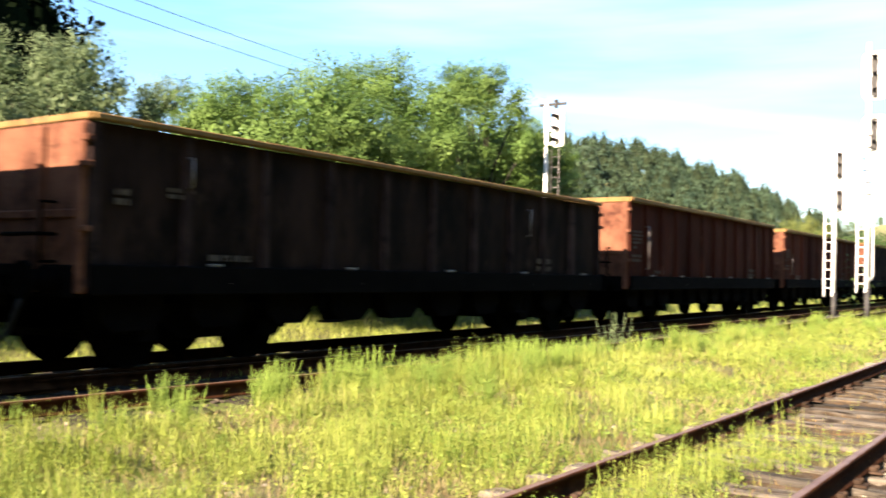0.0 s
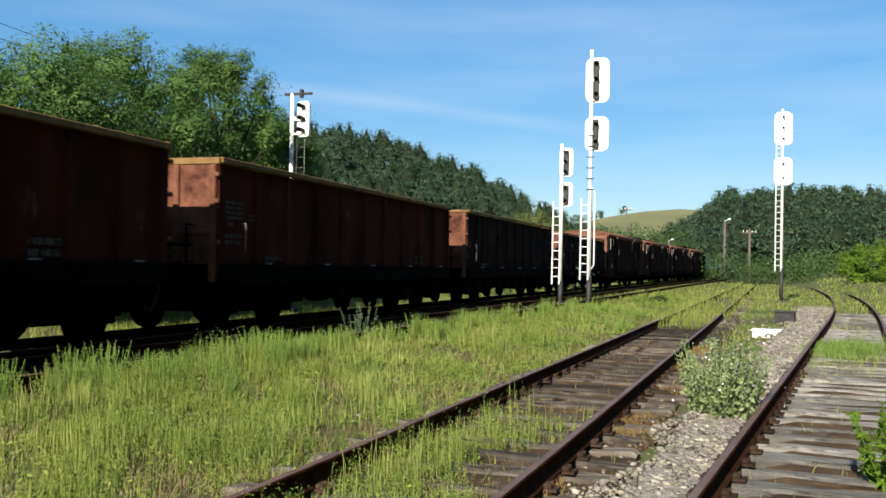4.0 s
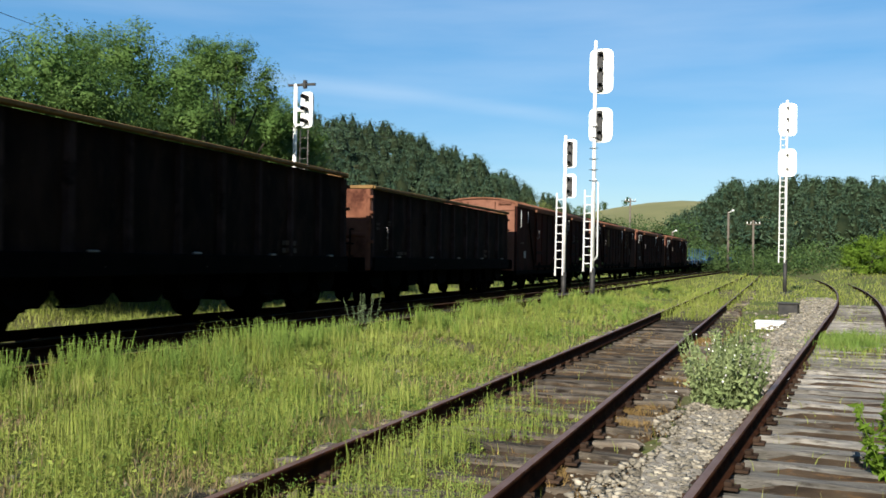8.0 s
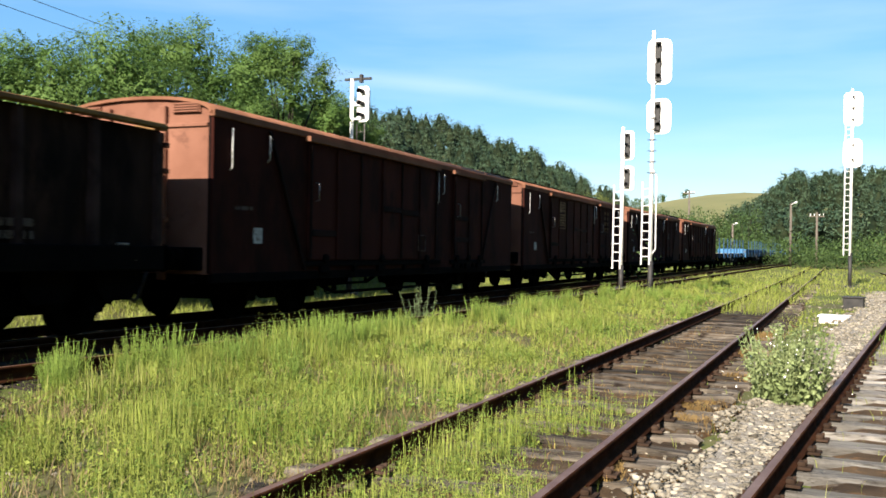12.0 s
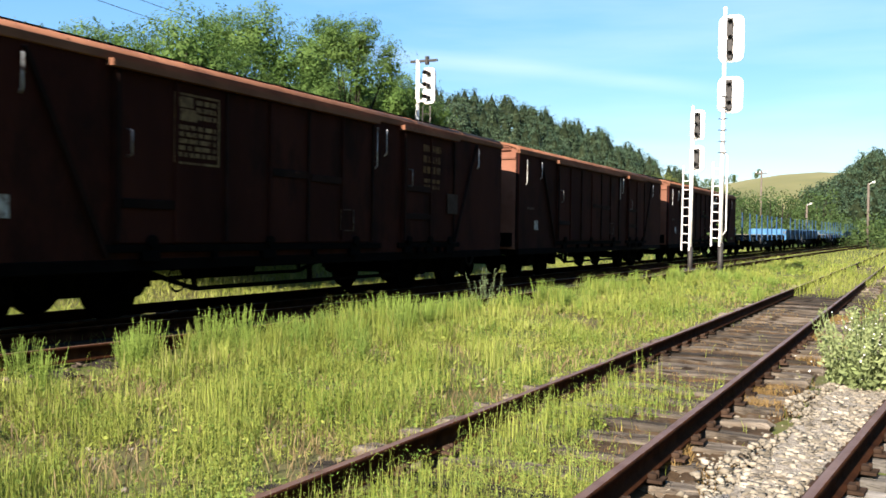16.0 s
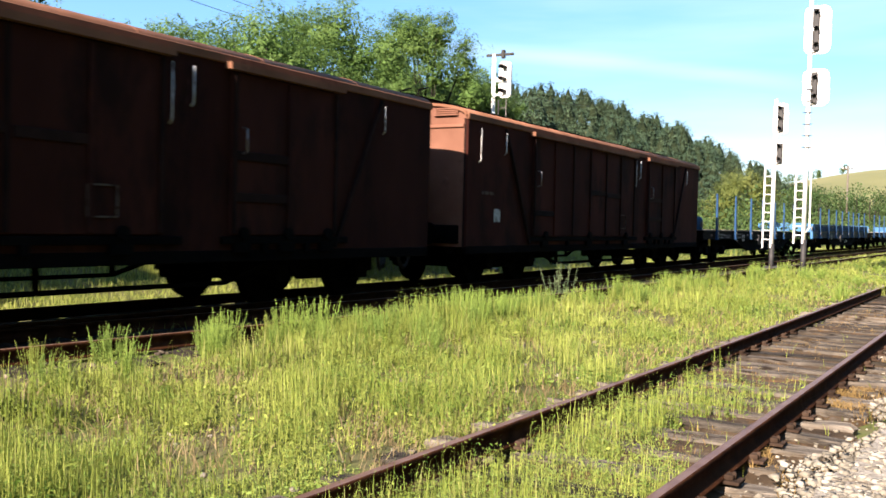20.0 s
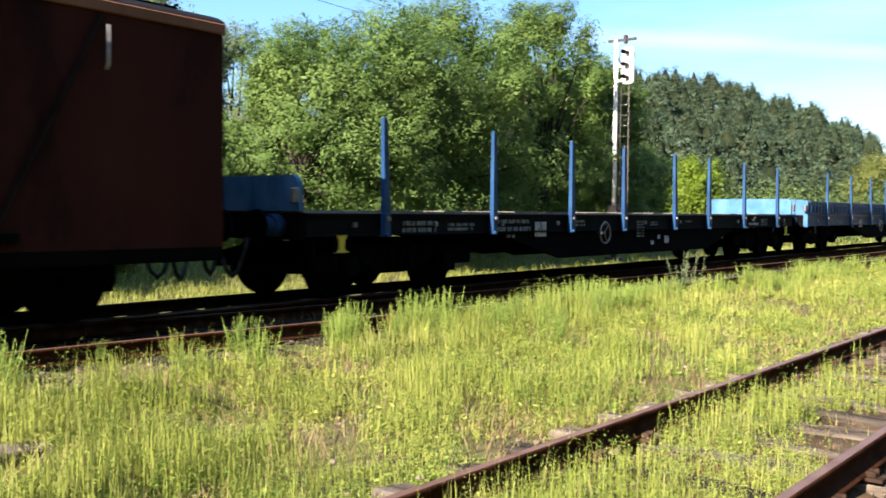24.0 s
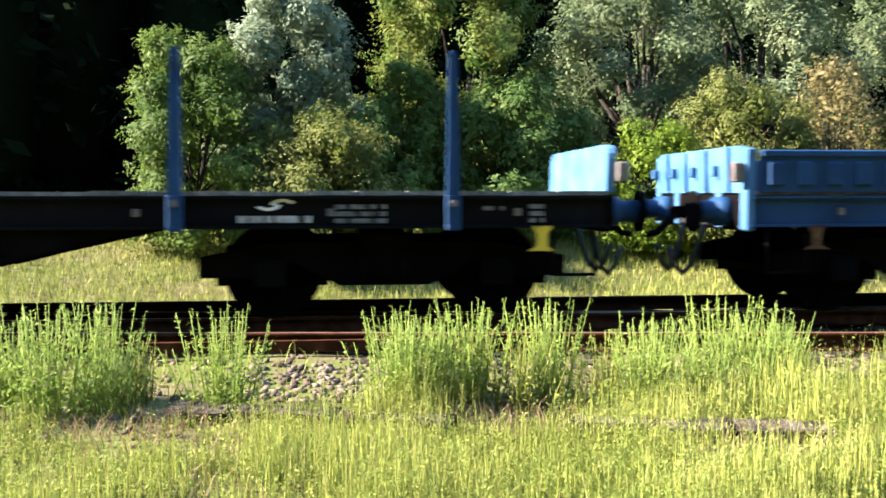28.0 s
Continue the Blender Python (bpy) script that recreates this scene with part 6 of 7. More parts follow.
def wood(name, az0, az1, count, r0, r1, tall, mat, label, seed, per=2, leaf=0.7, wide=0.17, low=0.2, conifer=True, stems=True):
    """A far wood, joined: conifers carry whorls of flat needle sprays round a dark stem, other trees rounded heads of leaves."""
    rng = np.random.default_rng(seed)
    az = np.radians(rng.uniform(az0, az1, count))
    r = rng.uniform(0, 1, count) ** 0.7 * (np.interp(np.degrees(az), AZ, r1) - np.interp(np.degrees(az), AZ, r0)) + np.interp(np.degrees(az), AZ, r0)
    x, y = r * np.cos(az), r * np.sin(az)
    z, h = land(x, y), tall * rng.uniform(0.62, 1.22, count)
    reach = h * wide * rng.uniform(0.8, 1.2, count)
    if conifer:
        layers, boughs, along = 9, 5, 3
        u = (np.arange(layers) + rng.uniform(0.1, 0.9, (count, layers))) / layers
        rad = reach[:, None] * (np.clip(1 - u ** 2.6, 0, 1) ** 0.6 * (0.55 + 0.45 * np.minimum(1, u * 4)) + 0.10) * rng.uniform(0.75, 1.15, (count, layers))
        a = rng.uniform(0, math.tau, (count, layers, boughs))
        k = np.array((0.35, 0.7, 1.0))[None, None, None] * rng.uniform(0.7, 1.15, (count, layers, boughs, 1))
        out = rad[:, :, None, None] * k
        c = np.stack((x[:, None, None, None] + out * np.cos(a)[..., None], y[:, None, None, None] + out * np.sin(a)[..., None],
                      (z[:, None] + (low + (1 - low) * u) * h[:, None])[:, :, None, None] + 0.10 * out * rng.uniform(-1.2, 1.0, out.shape)), -1)
        f = np.stack((0.7 * np.cos(a)[..., None] * np.ones_like(out), 0.7 * np.sin(a)[..., None] * np.ones_like(out), np.full(out.shape, 0.75)), -1)
        c = np.repeat(c[..., None, :], per, -2) + rng.normal(0, 1, (*out.shape, per, 3)) * reach[:, None, None, None, None, None] * (0.15, 0.15, 0.07)
        f = np.repeat(f[..., None, :], per, -2)
        size = leaf * np.broadcast_to((h / tall)[:, None, None, None, None], c.shape[:-1]) * np.broadcast_to((1.15 - 0.5 * u)[:, :, None, None, None], c.shape[:-1])
        w = quads(name, c.reshape(-1, 3), size.reshape(-1), mat, seed + 1, kind="stuff", aspect=0.5, facing=f.reshape(-1, 3), loose=0.40)
    else:
        heads = 7
        u = (np.arange(heads) + rng.uniform(0.1, 0.9, (count, heads))) / heads
        shape = np.sqrt(np.clip(1 - ((u - 0.45) / 0.6) ** 2, 0.05, 1))
        a = rng.uniform(0, math.tau, (count, heads))
        off = shape * reach[:, None] * rng.uniform(0.2, 0.8, (count, heads))
        girth = reach[:, None] * (0.25 + 0.3 * shape) * rng.uniform(0.8, 1.2, (count, heads))
        mc = np.stack((x[:, None] + off * np.cos(a), y[:, None] + off * np.sin(a), z[:, None] + (low + (0.97 - low) * u) * h[:, None]), -1)
        d = rng.normal(size=(count, heads, per, 3)) + (0, 0, 0.3)
        d /= np.linalg.norm(d, axis=-1, keepdims=True)
        c = mc[:, :, None] + d * girth[..., None, None] * rng.uniform(0.55, 1.25, (count, heads, per, 1))
        w = quads(name, c.reshape(-1, 3), np.repeat(leaf * h / tall, heads * per), mat, seed + 1, kind="stuff", aspect=0.6, facing=d.reshape(-1, 3), loose=0.3)
    tagged(w, label, "wood")
    if stems:
        # a six-sided stem; under conifers it paints the shaded inside of the crown
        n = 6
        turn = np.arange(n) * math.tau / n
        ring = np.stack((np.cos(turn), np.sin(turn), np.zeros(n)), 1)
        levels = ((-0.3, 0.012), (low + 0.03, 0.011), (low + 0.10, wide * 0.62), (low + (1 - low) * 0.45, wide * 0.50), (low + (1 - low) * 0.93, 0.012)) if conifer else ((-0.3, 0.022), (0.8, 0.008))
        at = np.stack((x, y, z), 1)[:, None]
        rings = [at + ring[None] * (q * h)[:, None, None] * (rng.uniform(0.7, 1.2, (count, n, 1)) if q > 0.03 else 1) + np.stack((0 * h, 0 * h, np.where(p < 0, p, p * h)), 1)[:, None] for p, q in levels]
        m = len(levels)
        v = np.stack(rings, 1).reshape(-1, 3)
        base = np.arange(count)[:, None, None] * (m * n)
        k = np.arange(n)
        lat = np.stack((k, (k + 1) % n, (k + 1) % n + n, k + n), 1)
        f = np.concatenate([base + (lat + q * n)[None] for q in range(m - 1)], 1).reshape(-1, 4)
        mesh("trunks", v, f, M_SHADEDPINE if mat is M_SHADEDPINE else M_CROWNSHADE if conifer else M_BARK, w, "trunks, with conifer crown insides coloured dark for shade", "stuff")
    return w


wood("pine_wood", 9.6, 40, 800, R0 * 0.95, R1 * 1.02, 8.6, M_PINE, "dark green pine wood covering the hillside", 61, 3, 0.50, 0.31, 0.25)
wood("pine_wood", -16, 4.9, 680, R0 * 1.02, R1 * 1.02, 7.8, M_PINE, "dark pine wood on the low hill across the yard", 62, 2, 0.56, 0.30, 0.30)
wood("spruce_wood", 55, 62, 60, R0 * 1.15, R1 * 0.9, 10.0, M_SHADEDPINE, "tall pines behind the bushes, coloured dark as if shaded", 63, 3, 0.50, 0.24, 0.05)
wood("spruce_wood", 60, 100, 190, R0 * 1.2, R1 * 0.75, 13.0, M_SHADEDPINE, "tall pines behind the bushes, coloured dark as if shaded", 68, 3, 0.52, 0.22, 0.02)
# past 110 degrees these trees are unseen, added to shade the wood's edge
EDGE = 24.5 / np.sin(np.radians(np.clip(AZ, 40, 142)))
wood("spruce_wood", 97, 140, 270, EDGE, EDGE * 2.0, 12.0, M_SHADEDPINE, "tall pines at the edge of the wood, coloured dark as if shaded", 70, 3, 0.57, 0.24, 0.0)
wood("hedge", -14, 12, 260, np.full(len(AZ), 112.0), np.full(len(AZ), 140.0), 3.2, M_FARWOOD, "green hedge and scrub at the yard's far end", 64, 24, 0.27, 0.7, 0.1, False, False)
wood("hedge", 10, 27, 160, np.full(len(AZ), 46.0), np.full(len(AZ), 90.0), 3.0, M_FARWOOD, "scrub along the foot of the wooded hill", 65, 24, 0.20, 0.6, 0.1, False, False)
wood("mixed_wood", 3.2, 10.8, 130, np.full(len(AZ), 142.0), np.full(len(AZ), 180.0), 7.2, M_FARWOOD, "dark mixed trees along the foot of the pasture", 69, 46, 0.30, 0.34, 0.15, False)
wood("field_trees", 7.0, 10.6, 14, np.full(len(AZ), 930.0), np.full(len(AZ), 960.0), 7.0, M_FARWOOD, "row of small trees on the pasture's skyline", 66, 18, 1.2, 0.5, 0.1, False, False)
# out of view; added to keep skylight off the wagons' near sides
wood("pine_wood", -158, -38, 260, R0, R1 * 1.1, 12.0, M_PINE, "unseen wood added behind the camera to cut skylight", 67, 1, 1.5, 0.24, 0.1)


# ---- signals, poles and small things of the yard ----
def rounded_plate(bm, x, y, z0, z1, width, thick, r=0.16):
    """A plate across y with rounded corners."""
    zc, hz, hy = (z0 + z1) / 2, (z1 - z0) / 2, width / 2
    pts = []
    for cy, cz, a0 in ((hy - r, hz - r, 0), (-hy + r, hz - r, 90), (-hy + r, -hz + r, 180), (hy - r, -hz + r, 270)):
        for k in range(5):
            a = radians(a0 + k * 22.5)
            pts.append((y + cy + r * math.cos(a), zc + cz + r * math.sin(a)))
    a = [bm.verts.new((x, p, q)) for p, q in pts]
    b = [bm.verts.new((x + thick, p, q)) for p, q in pts]
    bm.faces.new(a)
    bm.faces.new(b[::-1])
    for k in range(len(a)):
        j = (k + 1) % len(a)
        bm.faces.new((a[k], b[k], b[j], a[j]))
    bmesh.ops.recalc_face_normals(bm, faces=bm.faces)
    return bm


def signal(x, y, top, heads, label, turn=0.0, ladder_to=None, wide=0.72, offset=-0.42, black=1.25, crossbar=False, hood=1.0, conduit=0.0, ladder=0.19, panel=True):
    """A colour-light signal: tube mast, ladder, white backboards with hooded lamps; black foot. Heads: (z0, z1, lamps)."""
    z = float(land(x, y))
    s = empty("railway_signal", pose(x, y, z, 0, 0, turn), label, "railway signal", "signals of the yard")
    top -= z
    bm = new_bm()
    rod(bm, (0, 0, black), (0, 0, top), 0.075, 0.065, 12)
    part("mast", bm, M_MAST, s, "white-painted mast")
    bm = new_bm()
    rod(bm, (0, 0, -0.4), (0, 0, black), 0.10, n=12)
    box(bm, -0.24, 0.24, -0.24, 0.24, -0.3, 0.12, 0.03)
    part("foot", bm, M_BLACK, s, "black-painted foot")
    ladder_to = top - 0.3 if ladder_to is None else ladder_to - z
    for q in (-1, 1):
        bm = new_bm()
        beam(bm, (-0.10, ladder + q * 0.15, black - 0.15), (-0.12, ladder - 0.02 + q * 0.14, ladder_to), *((0.025, 0.025) if crossbar else (0.045, 0.045)))
        part("ladder_rail", bm, M_STEEL if crossbar else M_MAST, s)
    n = int((ladder_to - black) / 0.33)
    for k in range(n):
        u = (k + 0.5) / n
        zz = black + (ladder_to - black - 0.1) * u
        bm = new_bm()
        rod(bm, (-0.10 - 0.02 * u, ladder - 0.02 * u - 0.145, zz), (-0.10 - 0.02 * u, ladder - 0.02 * u + 0.145, zz), 0.011 if crossbar else 0.020, n=6)
        part("rung", bm, M_STEEL if crossbar else M_MAST, s)
    for z0, z1, lamps in heads:
        z0, z1 = z0 - z, z1 - z
        bm = new_bm()
        rounded_plate(bm, 0.10, offset, z0, z1, wide, 0.05, wide * 0.28)
        p = part("backboard", bm, M_WHITE, s, "white rounded backboard")
        bm = new_bm()
        box(bm, 0.15, 0.40, offset - wide * 0.3, offset + wide * 0.3, z0 + 0.08, z1 - 0.08, 0.03)
        part("lamp_case", bm, M_WHITE, p)
        if panel:
            bm = new_bm()
            box(bm, -0.02, 0.095, -0.28, -0.09, z0 + 0.10, z1 - 0.12, 0.02)
            part("lamp_panel", bm, M_BLACK, p, "black lamp panel")
        for k in range(lamps):
            zc = z0 + (z1 - z0) * (k + 0.5) / lamps
            bm = new_bm()
            r = hood
            rings = []
            for xx, rr in ((0.10, r), (-0.22, r * 1.08)):
                rings.append([bm.verts.new((xx, offset + rr * math.cos(a), zc + rr * math.sin(a))) for a in np.linspace(-0.5, math.pi + 0.5, 12)])
            for a in range(11):
                bm.faces.new((rings[0][a], rings[0][a + 1], rings[1][a + 1], rings[1][a]))
            bmesh.ops.solidify(bm, geom=bm.faces[:], thickness=0.012)
            part("lamp_hood", bm, M_BLACK, p, "black lamp hood")
            bm = new_bm()
            rod(bm, (0.09, offset, zc), (0.07, offset, zc), r * 0.6, n=14)
            part("lens", bm, M_GLASS, p, "dark unlit lens")
        for zb, thick in (((z0 + z1) / 2, 0.12), (z0 + 0.1, 0.06)):
            bm = new_bm()
            beam(bm, (0, 0, zb), (0.12, offset, zb), 0.07, thick)
            part("bracket", bm, M_MAST, s)
    if conduit:
        bm = new_bm()
        pipe(bm, [(-0.02, -0.05, 1.5), (-0.05, -0.19, 1.7), (-0.05, -0.19, conduit - 0.2), (-0.02, -0.06, conduit)], 0.028, 6)
        part("conduit", bm, M_MAST, s, "cable conduit strapped to the mast")
        for k in range(6):
            bm = new_bm()
            zz = ladder_to + 0.35 + 0.42 * k
            if zz < top - 0.3:
                rod(bm, (-0.10, -0.16, zz), (-0.10, 0.16, zz), 0.016, n=6)
                part("step_iron", bm, M_BLACK, s)
            else:
                bm.free()
    if crossbar:
        bm = new_bm()
        box(bm, -0.16, 0.16, -0.16, 0.16, black + 0.1, black + 0.65, 0.02)
        part("junction_box", bm, M_BLACK, s)
        bm = new_bm()
        box(bm, -0.04, 0.04, -0.72, 0.28, top - 0.07, top + 0.01, 0.01)
        box(bm, -0.06, 0.06, -0.40, -0.28, top - 0.16, top + 0.12, 0.02)
        part("crossbar", bm, M_BLACK, s, "black bracket on top")
    return s


signal(36.0, 5.90, 10.1, ((8.05, 9.80, 3), (6.15, 7.50, 2)), "tall white two-headed signal mast with a ladder in the grass", ladder_to=4.3, wide=0.92, offset=-0.22, hood=0.075, conduit=4.7)
signal(38.2, 7.45, 6.75, ((5.40, 6.60, 3), (4.15, 5.15, 2)), "white two-headed signal mast beside the train", ladder_to=4.35, wide=0.56, offset=-0.17, black=1.0, hood=0.06)
signal(55.0, -1.70, 10.7, ((8.7, 10.55, 3), (6.45, 8.0, 2)), "tall white two-headed signal mast beside the siding", black=1.9, wide=0.95, offset=-0.05, hood=0.06, panel=False)
signal(27.72, 14.52, 7.25, ((5.80, 7.0, 3),), "white signal mast with a black top bracket behind the train", wide=0.44, offset=-0.36, black=1.2, crossbar=True, hood=0.08, ladder_to=5.7, ladder=-0.38, panel=False)


def pole(az, r, top_el, label, arm=True):
    x, y = r * math.cos(radians(az)), r * math.sin(radians(az))
    z = float(land(x, y))
    h = EYE + r * math.tan(radians(top_el)) - z
    p = empty("telegraph_pole", pose(x, y, z), label, "utility pole", "poles beyond the yard")
    bm = new_bm()
    rod(bm, (0, 0, -0.5), (0, 0, h), 0.17, 0.12, 8)
    part("post", bm, M_POLE, p)
    if arm:
        bm = new_bm()
        beam(bm, (0, -0.9, h - 0.5), (0, 0.9, h - 0.5), 0.12, 0.14)
        part("crossarm", bm, M_POLE, p)
        for q in (-0.75, -0.3, 0.3, 0.75):
            bm = new_bm()
            rod(bm, (0, q, h - 0.45), (0, q, h - 0.2), 0.05, n=6)
            part("insulator", bm, M_WHITE, p)
    else:
        bm = new_bm()
        beam(bm, (0, 0, h - 0.1), (-0.7, -0.5, h + 0.1), 0.08, 0.08)
        box(bm, -1.0, -0.6, -0.7, -0.4, h + 0.02, h + 0.2, 0.03)
        part("lamp_head", bm, M_WHITE, p, "pale street lamp head")
    return p


pole(1.4, 120, 3.1, "grey timber pole with a lamp at the yard's end", False)
pole(0.0, 125, 2.6, "grey timber telegraph pole at the yard's end")
pole(7.1, 150, 3.9, "dark timber telegraph pole before the pasture")
pole(4.6, 135, 1.9, "short timber pole among the hedges", False)

# two line wires high behind the trees
for dz in (0.0, 0.55):
    w = empty("line_wire", Matrix(), "thin dark overhead wire", "wire", "overhead wires")
    bm = new_bm()
    pts = []
    for k in range(25):
        u = k / 24
        x = 4 + 58 * u
        pts.append((x, 25.5 - 0.01 * x, 9.6 + dz + 1.3 * ((u - 0.5) * 2) ** 2 - 0.012 * x))
    pipe(bm, pts, 0.012, 5)
    part("cable", bm, M_BLACK, w)


def stone(seed):
    rng = random.Random(seed)
    bm = new_bm()
    for q in ((1, 0, 0), (0, 1, 0), (-1, 0, 0), (0, -1, 0), (0, 0, 1), (0, 0, -1)):
        bm.verts.new(q)
    bm.verts.ensure_lookup_table()
    for k in range(4):
        for top in (4, 5):
            bm.faces.new([bm.verts[i] for i in ((k, (k + 1) % 4, top) if top == 4 else ((k + 1) % 4, k, top))])
    bmesh.ops.rotate(bm, verts=bm.verts, matrix=Matrix.Rotation(rng.uniform(0.3, 0.9), 3, "X") @ Matrix.Rotation(rng.uniform(0.2, 0.8), 3, "Y"))
    for v in bm.verts:
        v.co = 1.25 * Vector((v.co.x * rng.uniform(0.5, 1.4), v.co.y * rng.uniform(0.5, 1.4), v.co.z * rng.uniform(0.35, 0.9)))
    v = np.array([v.co[:] for v in bm.verts])
    bm.verts.index_update()
    f = np.array([[q.index for q in p.verts] for p in bm.faces])
    bm.free()
    return v, f


def scatter_stones(name, x, y, size, mat, label, seed, lift=0.0):
    rng = np.random.default_rng(seed)
    shapes = [stone(k) for k in range(6)]
    vs, fs, at = [], [], 0
    z = land(x, y) + lift
    for k in range(len(x)):
        v, f = shapes[k % 6]
        a = rng.uniform(0, math.tau)
        c, s = math.cos(a), math.sin(a)
        v = v @ np.array(((c, s, 0), (-s, c, 0), (0, 0, 1)))
        vs.append(v * size[k] + (x[k], y[k], z[k] + size[k] * 0.15))
        fs.append(f + at)
        at += len(v)
    return tagged(mesh(name, np.concatenate(vs), np.concatenate(fs), mat, kind="stuff"), label, "stones")


def lay_stones():
    rng = np.random.default_rng(21)
    x, y, r = polar(rng, 60000, -14, 60, 4.5, 60)
    nl = near_left(x)
    edge = siding_y(x) + 0.75
    between = (y < nl - 1.6) & (y > edge + 0.08)
    lane = between & (y < edge + 0.55 + 0.022 * x + 0.18 * np.sin(x * 2.1))
    gauge = (y < nl - 0.12) & (y > nl - 1.4)
    siding = (y < edge - 0.1) & (y > edge - 1.4)
    strip = (y > nl + 0.1) & (y < 7.0) & (x < 14)
    luck = rng.uniform(0, 1, len(x))
    ok = (between & (luck < 0.25)) | ((gauge | siding) & (luck < 0.10)) | (strip & (luck < 0.05))
    x, y = x[ok], y[ok]
    # the lane itself, thick with crushed stone
    lx = np.exp(rng.uniform(math.log(3.2), math.log(46), 15000))
    ly = siding_y(lx) + 0.75 + 0.08 + rng.beta(1.1, 1.4, len(lx)) * (0.55 + 0.022 * lx + 0.15 * np.sin(lx * 2.1))
    x, y = np.concatenate((x, lx)), np.concatenate((y, ly))
    r = np.hypot(x, y)
    k = len(x) - len(lx)
    lift = np.where((np.arange(len(x)) >= k) | ((y < near_left(x) - 1.6) & (y > siding_y(x) + 0.75) & (x < 34) & (x > 2)), np.where(np.arange(len(x)) >= k, 0.105, 0.055), 0.0)
    scatter_stones("ballast_stones", x, y, (0.006 + 0.030 * rng.uniform(0, 1, len(x)) ** 3.6) * (1 + r * 0.022), M_STONE, "pale grey and buff ballast stones between the tracks", 22, lift)
    # heaps beside the branch's sleepers
    x = np.concatenate((rng.uniform(-1.1, 0.3, 700), rng.uniform(4, 34, 900), rng.uniform(-4, 4.5, 1500)))
    y = np.concatenate((rng.uniform(6.0, 7.9, 700), branch_near(x[700:1600]) - rng.uniform(0.1, 0.5, 900), rng.uniform(5.6, 8.3, 1500)))
    scatter_stones("ballast_stones", x, y, 0.009 + 0.04 * rng.uniform(0, 1, len(x)) ** 2.4, M_BROWNSTONE, "brown and grey stones along the branch track", 23)


lay_stones()


def strip_sheet(name, xs, lower, upper, lift, mat, label, parent_kind="structure"):
    """A thin uneven layer on the ground between two edges along x."""
    rows = 7
    v = []
    for i, x in enumerate(xs):
        wob = 0.10 * math.sin(x * 2.3) + 0.07 * math.sin(x * 5.1 + 1)
        a, b = lower(x) + wob, upper(x) + 0.8 * wob * math.cos(x * 1.7)
        for k in range(rows):
            y = a + (b - a) * k / (rows - 1)
            edge = min(k, rows - 1 - k)
            v.append((x, y, float(land(x, y)) + (lift if edge else -0.03)))
    n = len(xs)
    f = [(i * rows + k, (i + 1) * rows + k, (i + 1) * rows + k + 1, i * rows + k + 1) for i in range(n - 1) for k in range(rows - 1)]
    return tagged(mesh(name, v, f, mat, smooth=True), label, "ground", kind=parent_kind)


def siding_edge(x):
    return siding_y(x) + 0.72


strip_sheet("gravel_bed", np.arange(3, 48, 0.3), lambda x: siding_edge(x) + 0.10, lambda x: siding_edge(x) + 0.60 + 0.022 * x, 0.115, M_CONCRETE, "pale crushed stone lane between the tracks")
strip_sheet("dirt_shoulder", np.arange(2, 34, 0.35), lambda x: max(siding_edge(x) + 0.45 + 0.02 * x, near_left(x) - 2.1), lambda x: near_left(x) - 1.60, 0.05, M_RUSTDIRT, "orange-brown dirt shoulder beside the near rail")
# the dark sheet stands in for the shade under the train
strip_sheet("track_bed_loaded", np.arange(-30, 60, 0.6), lambda x: min(float(loaded_y(x)) - 1.55, float(branch_near(x)) - 0.15), lambda x: float(loaded_y(x)) + 1.7, 0.045, M_TRACKSHADE, "bed of the train's track, coloured dark for the train's shade")
strip_sheet("track_bed_near", np.arange(-4, 32, 0.35), lambda x: near_left(x) - 1.95, lambda x: near_left(x) + 0.2, 0.055, M_RUSTDIRT, "rust-stained dirt between the rails")
strip_sheet("track_bed_siding", np.arange(-4, 40, 0.35), lambda x: siding_edge(x) - 2.2, lambda x: siding_edge(x) + 0.02, 0.06, M_RUSTDIRT, "rust-stained dirt between the siding's rails")


def yard_box(x, y, w, d, h, mat, label, name):
    b = empty(name, pose(x, y, float(land(x, y)), 0, 0, -8), label, "trackside box")
    bm = new_bm()
    box(bm, -d / 2, d / 2, -w / 2, w / 2, -0.1, h, 0.02)
    part("body", bm, mat, b)
    bm = new_bm()
    box(bm, -d / 2 - 0.03, d / 2 + 0.03, -w / 2 - 0.03, w / 2 + 0.03, h, h + 0.05, 0.012)
    part("lid", bm, mat, b)


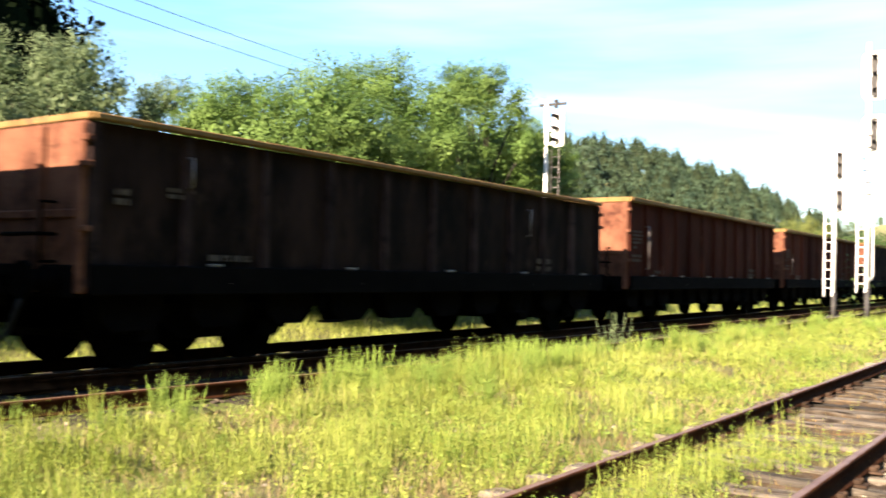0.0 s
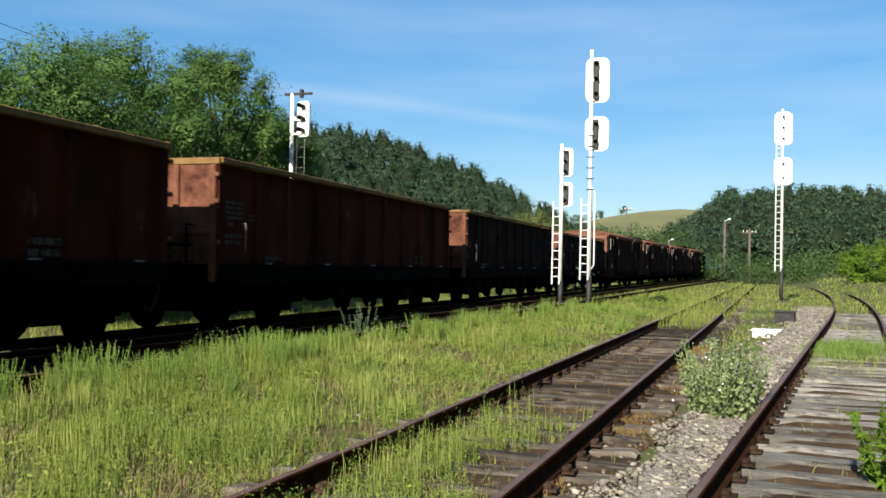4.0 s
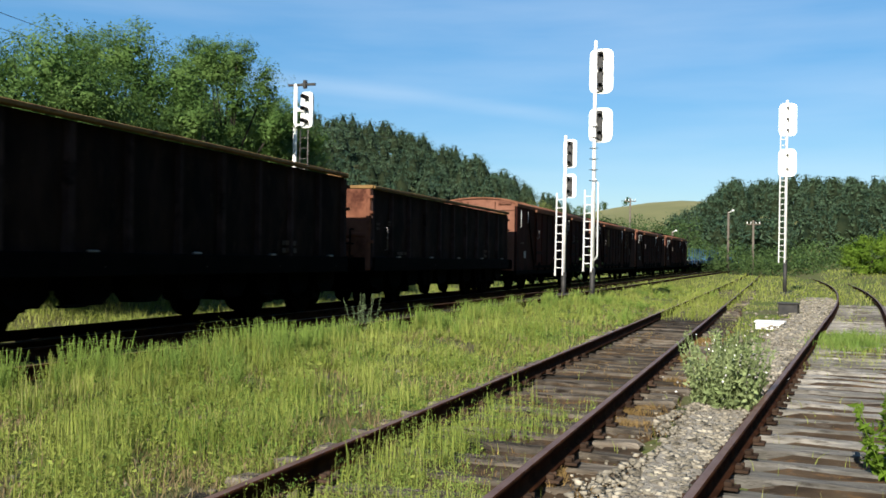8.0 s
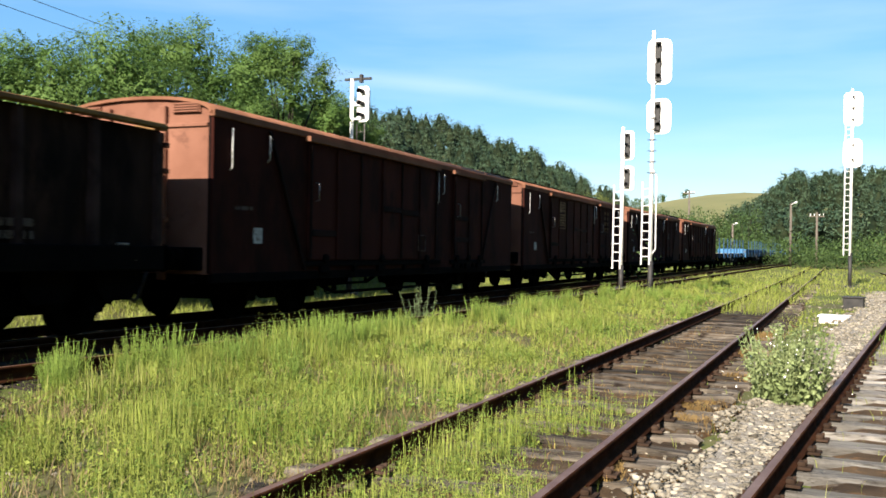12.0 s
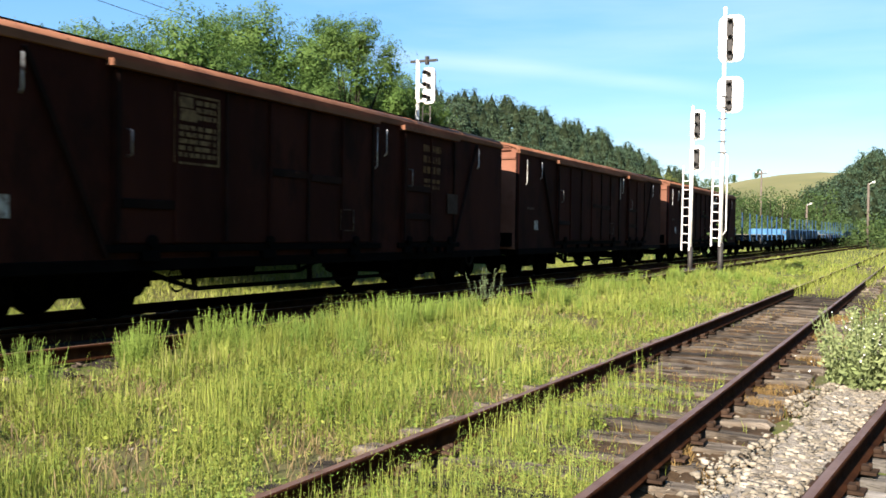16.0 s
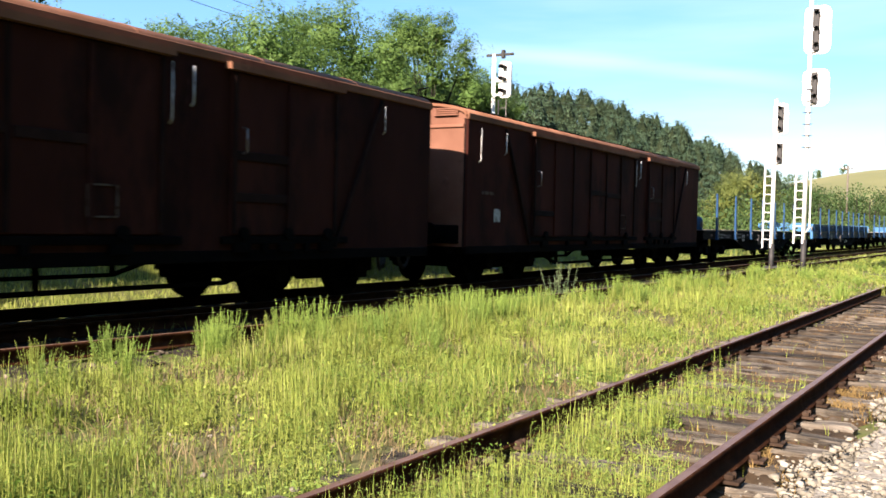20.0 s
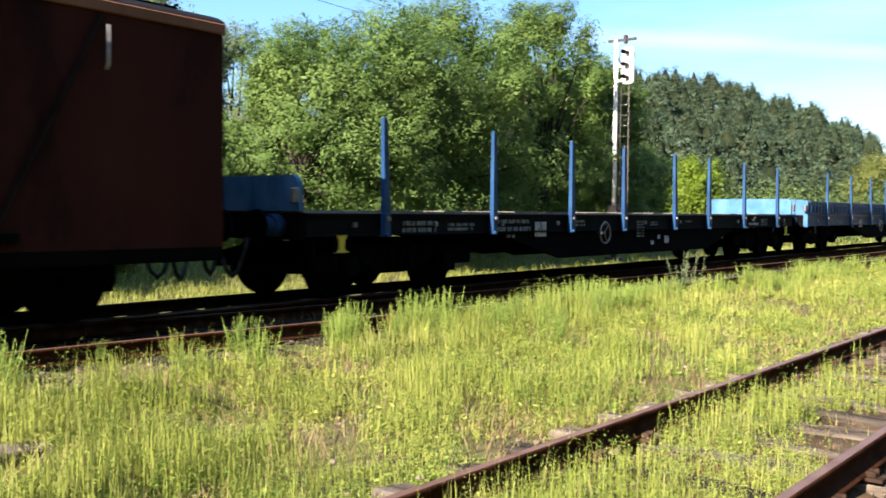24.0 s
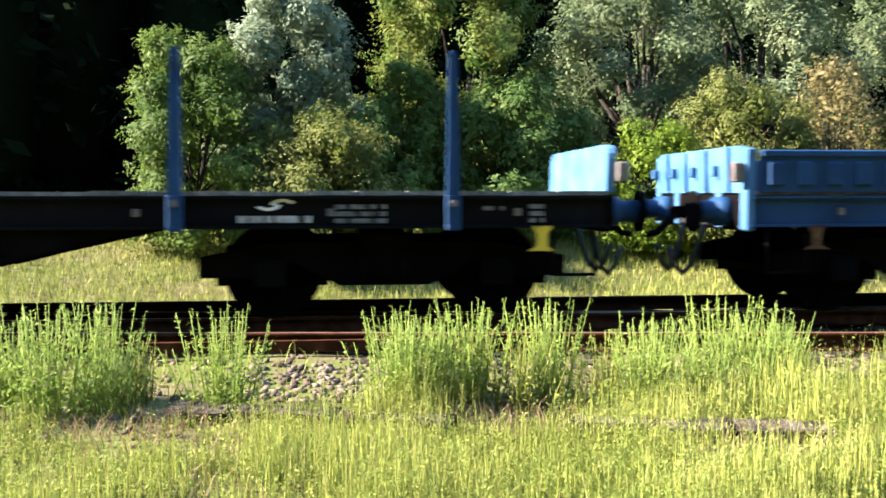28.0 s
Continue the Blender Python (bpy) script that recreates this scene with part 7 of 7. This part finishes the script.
def old_timber(x, y, length, turn, label):
    """A discarded, weathered sleeper lying in the grass."""
    t = empty("old_timber", pose(x, y, float(land(x, y)) + 0.035, 2, 0.6, turn), label, "timber", "discarded timbers")
    bm = new_bm()
    box(bm, -length / 2, length / 2, -0.11, 0.11, -0.08, 0.07, 0.015)
    bmesh.ops.subdivide_edges(bm, edges=[e for e in bm.edges if abs(e.verts[0].co.x - e.verts[1].co.x) > 0.8], cuts=6)
    rng = random.Random(int(length * 100))
    for v in bm.verts:
        v.co += Vector((rng.uniform(-0.02, 0.02), rng.uniform(-0.018, 0.018), rng.uniform(-0.015, 0.008)))
    part("plank", bm, M_SLEEPER, t)


old_timber(-0.25, 6.02, 1.9, -14, "bleached old sleeper half buried in the weeds")
old_timber(2.2, 5.55, 1.6, -10, "grey rotten sleeper lying in the weeds")

yard_box(25.6, -0.45, 0.68, 0.5, 0.16, M_WHITE, "low white-painted concrete cable box beside the siding", "cable_box")
yard_box(32.0, -1.12, 0.60, 0.45, 0.40, M_BLACK, "low black trackside box beside the siding", "points_box")
yard_box(95.0, -11.6, 2.2, 1.6, 0.6, M_WHITE, "pale concrete slab heap off the yard", "concrete_slab")


# ---- what moves ----
def gone(t):
    """Metres the train has gone since the middle of the clip."""
    q = (t - 14) / 14
    return -0.64 * (max(0.0, t - 25.3) / 2.7) ** 2 + 14 * (5.653 * q + 0.310 * q ** 2 / 2 + 0.791 * q ** 3 / 3 + 0.497 * q ** 4 / 4 - 0.559 * q ** 5 / 5)


def wagon_pose(s, t):
    p, yaw, climb = train_line(s - gone(t))
    return pose(p.x, p.y, p.z, 0, -math.degrees(climb), math.degrees(yaw))


def motions():
    times = [k * 0.5 for k in range(57)]
    spins = [k * 0.1 for k in range(281)]
    for w, s in TRAIN:
        walk(w, [(t, wagon_pose(s, t)) for t in times])
    for w, s in TRAIN:
        for o in w.children_recursive:
            if o.name.startswith("wheelset"):
                x, _, z = o.location
                walk(o, [(t, pose(x, 0, z) @ Matrix.Rotation(-gone(t) / 0.46, 4, "Y")) for t in spins])


motions()
